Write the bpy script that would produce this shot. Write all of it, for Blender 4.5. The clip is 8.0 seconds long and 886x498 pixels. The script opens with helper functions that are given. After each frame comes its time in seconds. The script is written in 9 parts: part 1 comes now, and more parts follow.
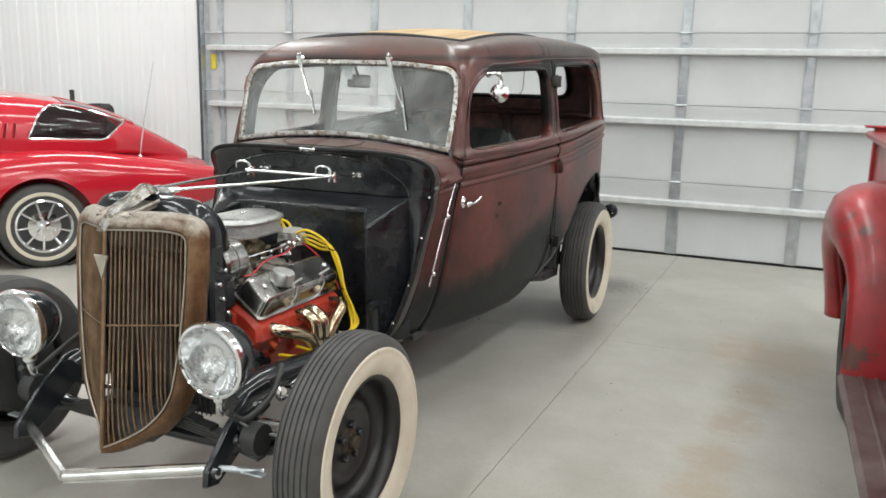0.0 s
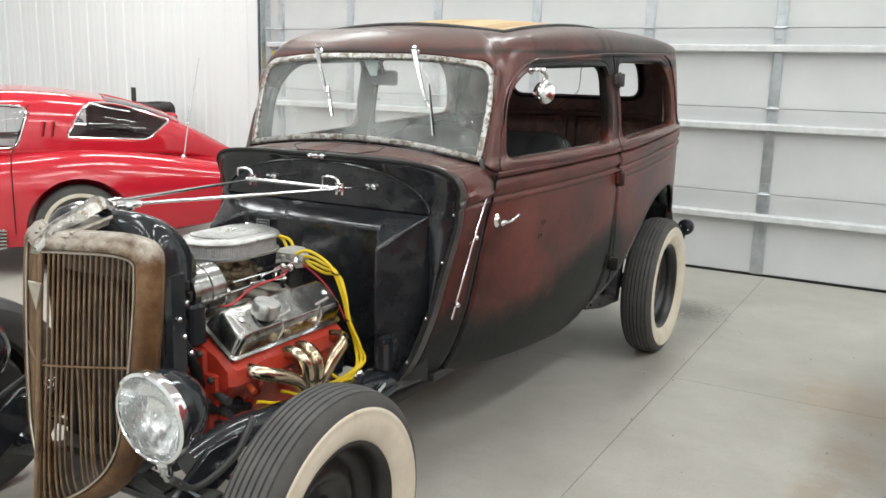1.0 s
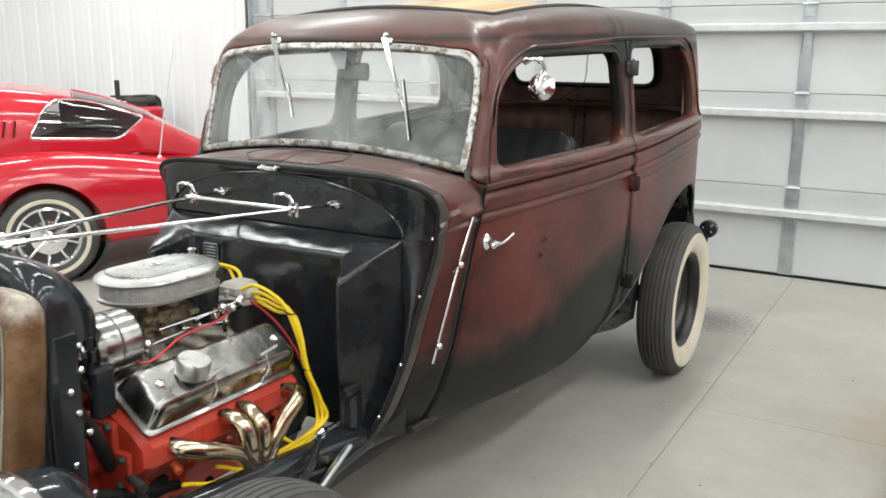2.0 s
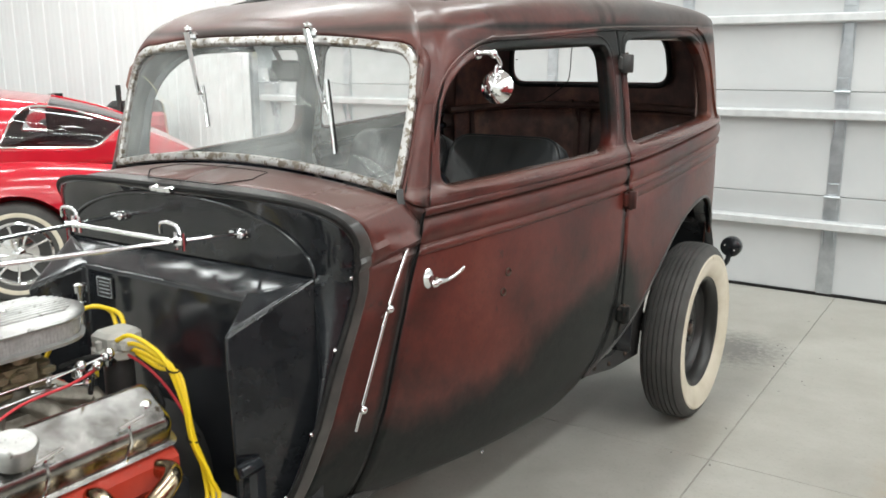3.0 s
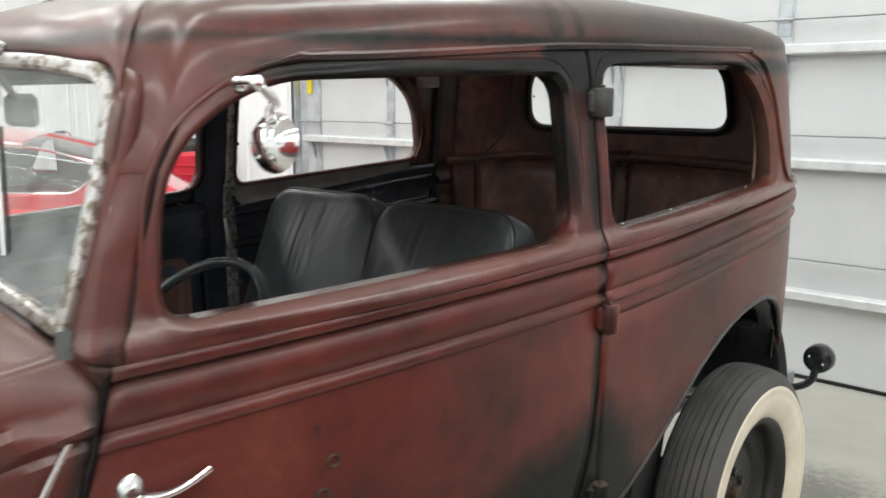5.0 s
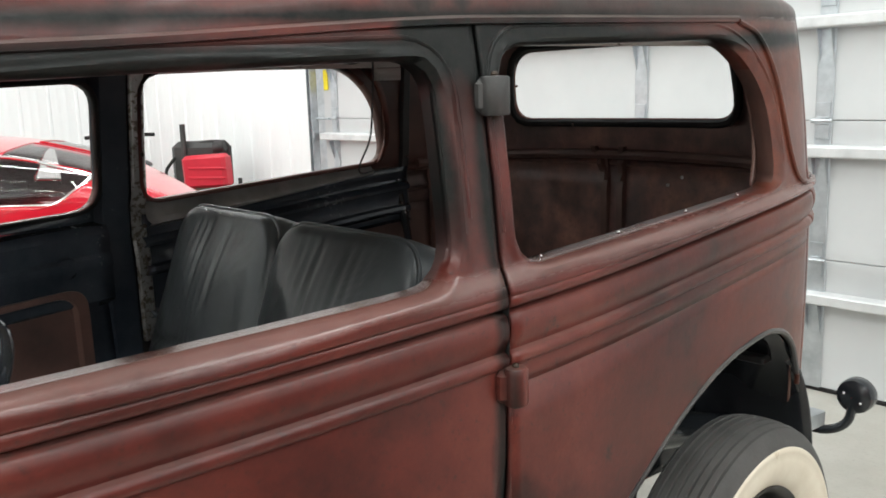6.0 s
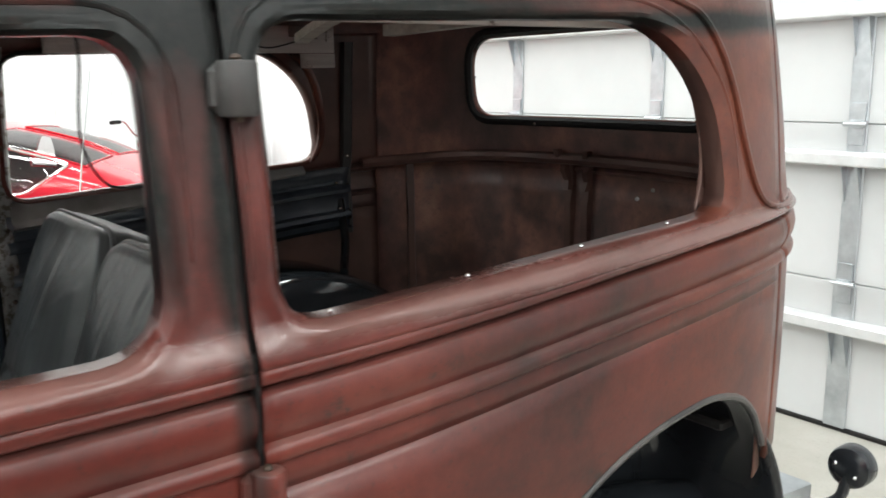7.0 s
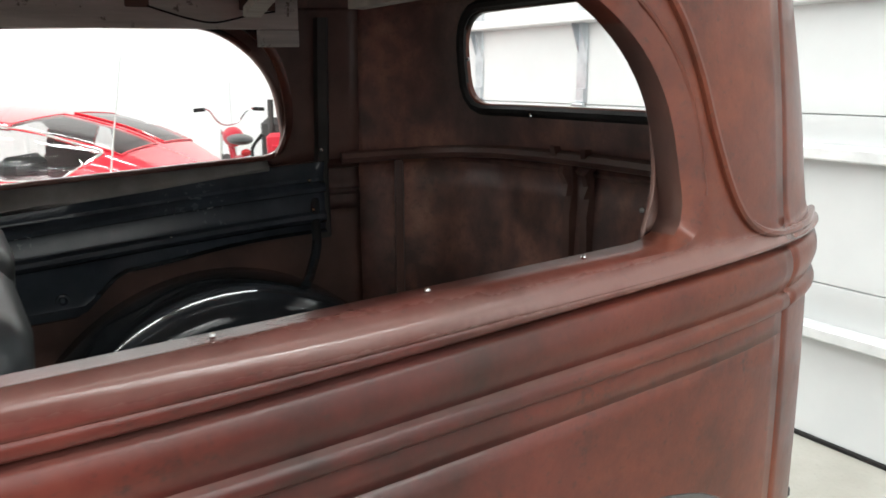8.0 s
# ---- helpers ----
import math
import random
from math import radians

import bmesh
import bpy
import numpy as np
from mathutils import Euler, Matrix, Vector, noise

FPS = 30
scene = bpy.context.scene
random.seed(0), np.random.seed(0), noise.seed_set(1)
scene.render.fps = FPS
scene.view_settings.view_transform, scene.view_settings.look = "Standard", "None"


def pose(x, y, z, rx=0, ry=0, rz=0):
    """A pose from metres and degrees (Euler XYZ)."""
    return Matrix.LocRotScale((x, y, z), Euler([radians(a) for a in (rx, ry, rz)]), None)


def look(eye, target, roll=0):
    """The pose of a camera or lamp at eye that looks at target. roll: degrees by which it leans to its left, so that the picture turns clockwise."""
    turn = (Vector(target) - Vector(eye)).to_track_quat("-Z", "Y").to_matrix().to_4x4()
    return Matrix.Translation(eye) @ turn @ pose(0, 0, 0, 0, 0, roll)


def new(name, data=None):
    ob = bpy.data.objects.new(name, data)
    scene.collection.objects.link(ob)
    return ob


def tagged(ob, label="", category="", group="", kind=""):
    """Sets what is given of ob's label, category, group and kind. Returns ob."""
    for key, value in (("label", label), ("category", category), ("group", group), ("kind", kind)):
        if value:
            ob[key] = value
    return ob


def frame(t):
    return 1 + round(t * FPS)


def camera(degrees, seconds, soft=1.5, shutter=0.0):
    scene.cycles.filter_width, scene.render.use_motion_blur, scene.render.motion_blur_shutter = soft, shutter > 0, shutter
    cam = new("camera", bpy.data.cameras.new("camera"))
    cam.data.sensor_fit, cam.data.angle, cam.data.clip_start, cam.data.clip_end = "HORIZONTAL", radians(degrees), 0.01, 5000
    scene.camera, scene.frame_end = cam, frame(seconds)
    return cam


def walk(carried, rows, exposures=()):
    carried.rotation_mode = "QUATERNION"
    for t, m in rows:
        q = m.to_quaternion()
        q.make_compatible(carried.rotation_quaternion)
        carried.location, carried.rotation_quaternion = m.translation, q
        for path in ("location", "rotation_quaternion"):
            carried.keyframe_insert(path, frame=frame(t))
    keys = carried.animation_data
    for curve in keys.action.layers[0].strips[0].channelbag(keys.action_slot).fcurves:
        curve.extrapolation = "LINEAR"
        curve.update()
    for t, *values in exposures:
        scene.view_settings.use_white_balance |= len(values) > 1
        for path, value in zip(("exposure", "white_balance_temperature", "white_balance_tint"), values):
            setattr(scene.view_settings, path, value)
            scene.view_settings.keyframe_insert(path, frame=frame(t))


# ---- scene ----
cam = camera(55.2, 8.0, soft=1.6, shutter=0.3)
PATH = [
    (0, (1.893, -2.063, 1.413), (1.105, -0.268, 1.016), 1.3),
    (0.5, (1.931, -1.748, 1.42), (1.024, -0.011, 1.02), 1.3),
    (1, (1.861, -1.492, 1.402), (0.893, 0.211, 1.002), 1.6),
    (1.5, (1.732, -1.258, 1.413), (0.742, 0.43, 0.999), 0.7),
    (1.7, (1.687, -1.155, 1.436), (0.705, 0.532, 1.002), 0.5),
    (2.8, (1.72, -0.539, 1.409), (0.654, 1.097, 0.979), 0.4),
    (3, (1.677, -0.431, 1.414), (0.596, 1.195, 0.981), -0.1),
    (3.5, (1.626, -0.149, 1.412), (0.499, 1.449, 0.994), -0.4),
    (4, (1.615, 0.146, 1.415), (0.383, 1.668, 1.009), -0.1),
    (4.5, (1.518, 0.416, 1.403), (0.243, 1.903, 0.997), 0.0),
    (5, (1.551, 0.709, 1.411), (0.227, 2.167, 1.062), 0.2),
    (5.2, (1.584, 0.84, 1.415), (0.242, 2.285, 1.082), 0.3),
    (6.5, (1.463, 1.514, 1.415), (-0.036, 2.779, 1.025), -2.2),
    (7, (1.462, 1.79, 1.409), (-0.076, 3.008, 1.023), -0.7),
    (7.5, (1.383, 2.03, 1.395), (-0.195, 3.191, 0.993), -0.1),
    (8, (1.358, 2.291, 1.385), (-0.332, 3.283, 0.982), -0.4),
]
walk(cam, [(t, look(eye, target, roll)) for t, eye, target, roll in PATH], [(0, -0.22), (1.5, -0.04), (3.5, 0.06), (5, 0.07), (6.5, 0.36), (7, 0.53), (7.5, 0.68), (8, 0.60)])

# ---- light: rows of ceiling strips in a white steel building ----
world = bpy.data.worlds.new("world")
scene.world = world
world.use_nodes = True
world.node_tree.nodes["Background"].inputs[0].default_value = (0.9, 0.95, 1.0, 1)
world.node_tree.nodes["Background"].inputs[1].default_value = 0.05
ROOM = (-8.4, 6.5, -9.0, 5.2, 4.4)  # x0, x1, y0, y1, ceiling
LAMPS = [(x, y) for x in (-5.5, -2.9, 0.12, 3.3, 5.8) for y in (-6.5, -3.0, 0.5, 3.4)]
WATTS = 54

# ---- small geometry helpers ----
def spline(xs, ys):
    """A smooth curve through a few knots."""
    xs, ys = np.array(xs, float), np.array(ys, float)
    h = np.diff(xs)
    d = np.diff(ys) / h
    m = np.concatenate(([d[0]], (d[:-1] * h[1:] + d[1:] * h[:-1]) / (h[1:] + h[:-1]), [d[-1]]))

    def value(x):
        x = min(max(x, xs[0]), xs[-1])
        i = min(int(np.searchsorted(xs, x, side="right")) - 1, len(h) - 1)
        t = (x - xs[i]) / h[i]
        return float(ys[i] * (1 + 2 * t) * (1 - t) ** 2 + h[i] * m[i] * t * (1 - t) ** 2
                     + ys[i + 1] * t * t * (3 - 2 * t) + h[i] * m[i + 1] * t * t * (t - 1))
    return value


def lerp(a, b, t):
    return a + (b - a) * t


def smooth(a, b, x):
    t = min(max((x - a) / (b - a), 0), 1)
    return t * t * (3 - 2 * t)


class Geo:
    """Collects vertices and faces of one mesh."""

    def __init__(self):
        self.v, self.f = [], []

    def grid(self, rows, loop=False, tube=False, flip=False):
        """Quads between rows of points; loop closes each row, tube joins the last row to the first."""
        n, base = len(rows[0]), len(self.v)
        for row in rows:
            self.v += [tuple(p) for p in row]
        m = len(rows)
        for j in range(m if tube else m - 1):
            for i in range(n if loop else n - 1):
                a, b = base + j * n + i, base + j * n + (i + 1) % n
                k = (j + 1) % m
                c, d = base + k * n + (i + 1) % n, base + k * n + i
                self.f.append((a, d, c, b) if flip else (a, b, c, d))
        return self

    def cap(self, pts, flip=False):
        base = len(self.v)
        self.v += [tuple(p) for p in pts]
        idx = list(range(base, base + len(pts)))
        self.f.append(tuple(reversed(idx)) if flip else tuple(idx))
        return self

    def lathe(self, profile, m=None, n=32, arc=360, caps=True):
        """Turns a profile of (radius, height) round the local z axis."""
        m = m or Matrix()
        full = arc >= 360
        rows = []
        for r, h in profile:
            rows.append([m @ Vector((r * math.cos(radians(arc) * i / n), r * math.sin(radians(arc) * i / n), h))
                         for i in range(n if full else n + 1)])
        self.grid(rows, loop=full)
        if caps and full:
            self.cap(rows[0], True)
            self.cap(rows[-1])
        return self

    def tube(self, pts, radius, n=8, closed=False, caps=True):
        """A round bar along points; radius may be a list."""
        pts = [Vector(p) for p in pts]
        k = len(pts)
        rad = radius if isinstance(radius, (list, tuple)) else [radius] * k
        rows, up = [], None
        for i, p in enumerate(pts):
            a, b = pts[(i - 1) % k if closed else max(i - 1, 0)], pts[(i + 1) % k if closed else min(i + 1, k - 1)]
            d = (b - a).normalized()
            if up is None:
                up = d.orthogonal().normalized()
            side = d.cross(up).normalized()
            up = side.cross(d).normalized()
            rows.append([p + rad[i] * (math.cos(6.28319 * j / n) * side + math.sin(6.28319 * j / n) * up) for j in range(n)])
        self.grid(rows, loop=True, tube=closed, flip=True)
        if caps and not closed:
            self.cap(rows[0])
            self.cap(rows[-1], True)
        return self

    def prism(self, poly, h0, h1, m=None, bevel=0.0):
        """A flat outline (counter-clockwise, in local x, y) raised from h0 to h1, with chamfered rims."""
        m = m or Matrix()
        cx, cy = sum(p[0] for p in poly) / len(poly), sum(p[1] for p in poly) / len(poly)
        size = max(max(abs(p[0] - cx), abs(p[1] - cy)) for p in poly)
        k = 1 - bevel / size if size else 1
        inner = [(cx + (x - cx) * k, cy + (y - cy) * k) for x, y in poly]
        rows = [(inner, h0), (poly, h0 + bevel), (poly, h1 - bevel), (inner, h1)] if bevel else [(poly, h0), (poly, h1)]
        rows = [[m @ Vector((x, y, h)) for x, y in q] for q, h in rows]
        self.grid(rows, loop=True)
        self.cap(rows[0], True)
        self.cap(rows[-1])
        return self

    def box(self, c, size, m=None, bevel=0.004):
        """A box with chamfered edges, centred on c."""
        x, y, z = (s / 2 for s in size)
        b = min(bevel, 0.45 * min(size))
        ring = [(x - b, -y), (x, -y + b), (x, y - b), (x - b, y), (-x + b, y), (-x, y - b), (-x, -y + b), (-x + b, -y)]
        ins = [(px * (1 - b / x), py * (1 - b / y)) for px, py in ring]
        mm = (m or Matrix()) @ Matrix.Translation(c)
        rows = [[mm @ Vector((px, py, h)) for px, py in q] for q, h in ((ins, -z), (ring, -z + b), (ring, z - b), (ins, z))]
        self.grid(rows, loop=True)
        self.cap(rows[0], True)
        self.cap(rows[-1])
        return self

    def ball(self, c, r, squash=(1, 1, 1), n=16, m=None):
        rows = []
        for j in range(n // 2 + 1):
            a = math.pi * j / (n // 2)
            rr = max(math.sin(a), 0.001)
            rows.append([(m or Matrix()) @ Vector((c[0] + r * squash[0] * rr * math.cos(6.28319 * i / n),
                                                   c[1] + r * squash[1] * rr * math.sin(6.28319 * i / n),
                                                   c[2] - r * squash[2] * math.cos(a))) for i in range(n)])
        return self.grid(rows, loop=True)

    def outward(self, centre):
        """Turns the sheet so that its faces look away from centre."""
        tot, c = 0.0, Vector(centre)
        for f in self.f[::3]:
            p = [Vector(self.v[i]) for i in f[:4]]
            tot += (p[1] - p[0]).cross(p[2] - p[0]).dot(sum(p, Vector()) / len(p) - c)
        if tot < 0:
            self.f = [tuple(reversed(f)) for f in self.f]
        return self

    def mesh(self, name, mat, sharp=38, weld=0.0):
        me = bpy.data.meshes.new(name)
        me.from_pydata(self.v, [], self.f)
        if weld:
            bm = bmesh.new()
            bm.from_mesh(me)
            bmesh.ops.remove_doubles(bm, verts=bm.verts, dist=weld)
            bm.to_mesh(me)
            bm.free()
        me.validate()
        me.polygons.foreach_set("use_smooth", [True] * len(me.polygons))
        me.set_sharp_from_angle(angle=radians(sharp))
        if mat:
            me.materials.append(mat)
        me.update()
        return me


def thing(name, label, category, group="", at=(0, 0, 0), turn=0.0):
    """An Empty that stands for one thing and carries its parts."""
    ob = tagged(new(name), label, category, group)
    ob.matrix_basis = pose(*at, 0, 0, turn)
    ob.empty_display_size = 0.1
    return ob


def part(name, geo, mat, parent, label="", solid=0.0, sharp=38, weld=0.0):
    """One mesh under a thing or under a part."""
    ob = new(name, geo if isinstance(geo, bpy.types.Mesh) else geo.mesh(name, mat, sharp, weld))
    ob.parent = parent
    if label:
        ob["label"] = label
    if solid:
        mod = ob.modifiers.new("thickness", "SOLIDIFY")
        mod.thickness, mod.offset = solid, -1
    return ob


def lone(name, geo, mat, label, category, group="", kind="", sharp=38):
    """A thing of one mesh."""
    return tagged(new(name, geo.mesh(name, mat, sharp)), label, category, group, kind)


def rounded(corners, n=8):
    """A closed outline through (x, y, radius) corners, counter-clockwise."""
    out, k = [], len(corners)
    for i in range(k):
        p, a, b = (Vector(corners[j % k][:2]) for j in (i, i - 1, i + 1))
        r = corners[i][2]
        da, db = (a - p), (b - p)
        la, lb = da.length, db.length
        da, db = da / la, db / lb
        cut = min(r, 0.48 * la, 0.48 * lb)
        for j in range(n + 1):
            t = j / n
            out.append(tuple((1 - t) ** 2 * (p + da * cut) + 2 * t * (1 - t) * p + t * t * (p + db * cut)))
    return out


def cast(poly, c, a):
    """Where the ray from c at angle a leaves a closed outline."""
    dx, dy = math.cos(a), math.sin(a)
    best = None
    for i in range(len(poly)):
        (x0, y0), (x1, y1) = poly[i - 1], poly[i]
        ex, ey = x1 - x0, y1 - y0
        den = dx * ey - dy * ex
        if abs(den) < 1e-12:
            continue
        t = ((x0 - c[0]) * ey - (y0 - c[1]) * ex) / den
        u = ((x0 - c[0]) * dy - (y0 - c[1]) * dx) / den
        if t > 0 and -1e-6 <= u <= 1 + 1e-6 and (best is None or t > best):
            best = t
    return (c[0] + dx * best, c[1] + dy * best)


def resample(poly, n, closed=True):
    """n points at even steps along an outline (any dimension)."""
    p = np.array([tuple(q) for q in poly], float)
    if closed:
        p = np.vstack([p, p[:1]])
    s = np.concatenate(([0], np.cumsum(np.linalg.norm(np.diff(p, axis=0), axis=1))))
    q = np.linspace(0, s[-1], n + 1)[:-1] if closed else np.linspace(0, s[-1], n)
    return [tuple(float(np.interp(x, s, p[:, i])) for i in range(p.shape[1])) for x in q]


def arc_points(pts, n=24):
    """A smooth line through a few 3D points."""
    t = list(range(len(pts)))
    f = [spline(t, [p[i] for p in pts]) for i in range(3)]
    return [Vector([g((len(pts) - 1) * i / n) for g in f]) for i in range(n + 1)]


# ---- materials ----
def node_material(name):
    m = bpy.data.materials.new(name)
    m.use_nodes = True
    nt = m.node_tree
    b = nt.nodes["Principled BSDF"]
    co = nt.nodes.new("ShaderNodeTexCoord").outputs["Object"]
    return m, nt, b, co


def noise_node(nt, co, scale, detail=6, rough=0.6, stretch=None):
    n = nt.nodes.new("ShaderNodeTexNoise")
    n.inputs["Scale"].default_value, n.inputs["Detail"].default_value, n.inputs["Roughness"].default_value = scale, detail, rough
    if stretch:
        mp = nt.nodes.new("ShaderNodeMapping")
        mp.inputs["Scale"].default_value = stretch
        nt.links.new(co, mp.inputs[0])
        co = mp.outputs[0]
    nt.links.new(co, n.inputs["Vector"])
    return n.outputs["Fac"]


def ramp(nt, fac, stops):
    r = nt.nodes.new("ShaderNodeValToRGB")
    el = r.color_ramp.elements
    while len(el) < len(stops):
        el.new(0.5)
    for e, (p, c) in zip(el, stops):
        e.position, e.color = p, (*c, 1) if len(c) == 3 else c
    nt.links.new(fac, r.inputs[0])
    return r.outputs[0]


def mix(nt, fac, a, b):
    n = nt.nodes.new("ShaderNodeMix")
    n.data_type = "RGBA"
    for sock, v in ((n.inputs[0], fac), (n.inputs[6], a), (n.inputs[7], b)):
        if isinstance(v, tuple):
            sock.default_value = (*v, 1)
        elif isinstance(v, (int, float)):
            sock.default_value = v
        else:
            nt.links.new(v, sock)
    return n.outputs[2]


def calc(nt, op, a, b=0.0):
    n = nt.nodes.new("ShaderNodeMath")
    n.operation = op
    for sock, v in zip(n.inputs, (a, b)):
        if isinstance(v, (int, float)):
            sock.default_value = v
        else:
            nt.links.new(v, sock)
    return n.outputs[0]


def bump(nt, bsdf, height, strength=0.2, distance=0.01):
    n = nt.nodes.new("ShaderNodeBump")
    n.inputs["Strength"].default_value, n.inputs["Distance"].default_value = strength, distance
    nt.links.new(height, n.inputs["Height"])
    nt.links.new(n.outputs[0], bsdf.inputs["Normal"])


def surface(name, c1, c2, scale=6.0, rough=(0.4, 0.6), metal=0.0, relief=0.1, grain=80.0, coat=0.0, stretch=None, extra=None):
    """A surface with colour mottling at one scale, grain relief at another, and uneven gloss."""
    m, nt, b, co = node_material(name)
    big = noise_node(nt, co, scale, stretch=stretch)
    fine = noise_node(nt, co, grain, 4)
    col = ramp(nt, big, [(0.32, c1), (0.68, c2)])
    if extra:
        spots = noise_node(nt, co, extra[1], 8, 0.7)
        mask = ramp(nt, spots, [(extra[2], (0, 0, 0)), (extra[2] + 0.05, (1, 1, 1))])
        col = mix(nt, mask, col, extra[0])
    nt.links.new(col, b.inputs["Base Color"])
    r = nt.nodes.new("ShaderNodeMapRange")
    r.inputs[3].default_value, r.inputs[4].default_value = rough
    nt.links.new(calc(nt, "ADD", calc(nt, "MULTIPLY", big, 0.5), calc(nt, "MULTIPLY", fine, 0.5)), r.inputs[0])
    nt.links.new(r.outputs[0], b.inputs["Roughness"])
    b.inputs["Metallic"].default_value = metal
    b.inputs["Coat Weight"].default_value = coat
    b.inputs["Coat Roughness"].default_value = 0.08
    if relief:
        bump(nt, b, fine, relief, 0.004)
    return m


def patina(name):
    """Old brick-red primer, rubbed through to brown and dark grey, waxed to a soft sheen."""
    m, nt, b, co = node_material(name)
    sep = nt.nodes.new("ShaderNodeSeparateXYZ")
    nt.links.new(co, sep.inputs[0])
    X, Y, Z = sep.outputs
    cloud = noise_node(nt, co, 2.3, 9, 0.68)
    streak = noise_node(nt, co, 3.2, 8, 0.62, (1.0, 1.0, 0.85))
    blot = noise_node(nt, co, 6.5, 9, 0.72)
    fine = noise_node(nt, co, 34, 8, 0.74)
    red = ramp(nt, cloud, [(0.33, (0.022, 0.0105, 0.0092)), (0.42, (0.060, 0.0158, 0.0130)), (0.55, (0.108, 0.0236, 0.0180)), (0.70, (0.162, 0.043, 0.030))])
    brown = ramp(nt, blot, [(0.32, (0.036, 0.017, 0.012)), (0.5, (0.108, 0.030, 0.0165)), (0.7, (0.178, 0.053, 0.026))])
    back = calc(nt, "MULTIPLY", calc(nt, "SUBTRACT", Y, 2.42), 0.45)
    red = mix(nt, ramp(nt, calc(nt, "ADD", noise_node(nt, co, 1.1, 4, 0.5), back), [(0.45, (0, 0, 0)), (0.80, (0.85, 0.85, 0.85))]), red, brown)
    # the turret: faded to a dusty red-grey
    crown = ramp(nt, calc(nt, "ADD", calc(nt, "MULTIPLY", calc(nt, "SUBTRACT", Z, 1.515), 14.0), calc(nt, "MULTIPLY", calc(nt, "SUBTRACT", blot, 0.5), 1.6)), [(0.0, (0, 0, 0)), (0.7, (0.9, 0.9, 0.9))])
    faded = ramp(nt, cloud, [(0.35, (0.040, 0.031, 0.030)), (0.5, (0.078, 0.046, 0.041)), (0.68, (0.112, 0.072, 0.065))])
    stern = ramp(nt, calc(nt, "ADD", calc(nt, "MULTIPLY", calc(nt, "SUBTRACT", Y, 1.80), 2.2), calc(nt, "MULTIPLY", calc(nt, "SUBTRACT", blot, 0.5), 1.6)), [(0.1, (0, 0, 0)), (0.9, (0.9, 0.9, 0.9))])
    faded = mix(nt, stern, faded, ramp(nt, cloud, [(0.35, (0.034, 0.034, 0.032)), (0.55, (0.056, 0.050, 0.046)), (0.7, (0.092, 0.055, 0.046))]))
    # worn dark primer low on the doors and in clouds; darker bands along the window heads and the door gaps
    dark = ramp(nt, fine, [(0.33, (0.0070, 0.0088, 0.0086)), (0.7, (0.020, 0.0212, 0.0198))])
    rise = calc(nt, "SUBTRACT", calc(nt, "MULTIPLY", calc(nt, "MAXIMUM", calc(nt, "SUBTRACT", Y, 1.45), 0.0), 0.30), calc(nt, "MULTIPLY", calc(nt, "MAXIMUM", calc(nt, "SUBTRACT", Y, 2.2), 0.0), 1.6))
    # reaches higher than the primer, painting the shade where the door turns under
    low = calc(nt, "MULTIPLY", calc(nt, "SUBTRACT", calc(nt, "ADD", rise, 0.575), Z), 1.9)
    high = calc(nt, "MINIMUM", calc(nt, "MULTIPLY", calc(nt, "SUBTRACT", Z, 1.36), 1.4), calc(nt, "MULTIPLY", calc(nt, "SUBTRACT", Y, 2.02), 7.0))
    high = calc(nt, "MINIMUM", high, calc(nt, "ADD", calc(nt, "MULTIPLY", calc(nt, "SUBTRACT", 2.55, Y), 0.5), 0.12))
    high = calc(nt, "MINIMUM", high, calc(nt, "MULTIPLY", calc(nt, "SUBTRACT", 1.525, Z), 6.0))
    gap = calc(nt, "SUBTRACT", 0.015, calc(nt, "ABSOLUTE", calc(nt, "SUBTRACT", Y, 2.15)))
    # gap2 puts the front door gap's darkness into the colour
    gap2 = calc(nt, "SUBTRACT", 0.013, calc(nt, "ABSOLUTE", calc(nt, "SUBTRACT", Y, calc(nt, "ADD", calc(nt, "MULTIPLY", Z, 0.26), 0.90))))
    gap2 = calc(nt, "MINIMUM", gap2, calc(nt, "SUBTRACT", 1.12, Z))
    edge = calc(nt, "MULTIPLY", calc(nt, "MAXIMUM", gap, gap2), 9.0)
    top = calc(nt, "MAXIMUM", calc(nt, "MAXIMUM", low, high), edge)
    # darker bands round the door's window head, along the drip edge and down the reveal behind the door glass
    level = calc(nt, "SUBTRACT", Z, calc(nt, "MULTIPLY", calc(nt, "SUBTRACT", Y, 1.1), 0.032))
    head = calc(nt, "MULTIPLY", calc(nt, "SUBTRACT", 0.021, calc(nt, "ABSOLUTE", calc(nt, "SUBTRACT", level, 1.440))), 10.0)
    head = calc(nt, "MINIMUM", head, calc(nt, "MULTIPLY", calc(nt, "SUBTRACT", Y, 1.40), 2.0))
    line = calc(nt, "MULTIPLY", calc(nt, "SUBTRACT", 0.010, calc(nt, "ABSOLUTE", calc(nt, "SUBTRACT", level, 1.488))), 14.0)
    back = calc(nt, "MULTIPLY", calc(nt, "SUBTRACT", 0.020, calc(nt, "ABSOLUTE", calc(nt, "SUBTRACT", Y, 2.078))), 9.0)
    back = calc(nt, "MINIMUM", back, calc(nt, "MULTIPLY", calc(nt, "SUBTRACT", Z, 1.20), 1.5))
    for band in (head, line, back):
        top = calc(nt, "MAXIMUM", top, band)
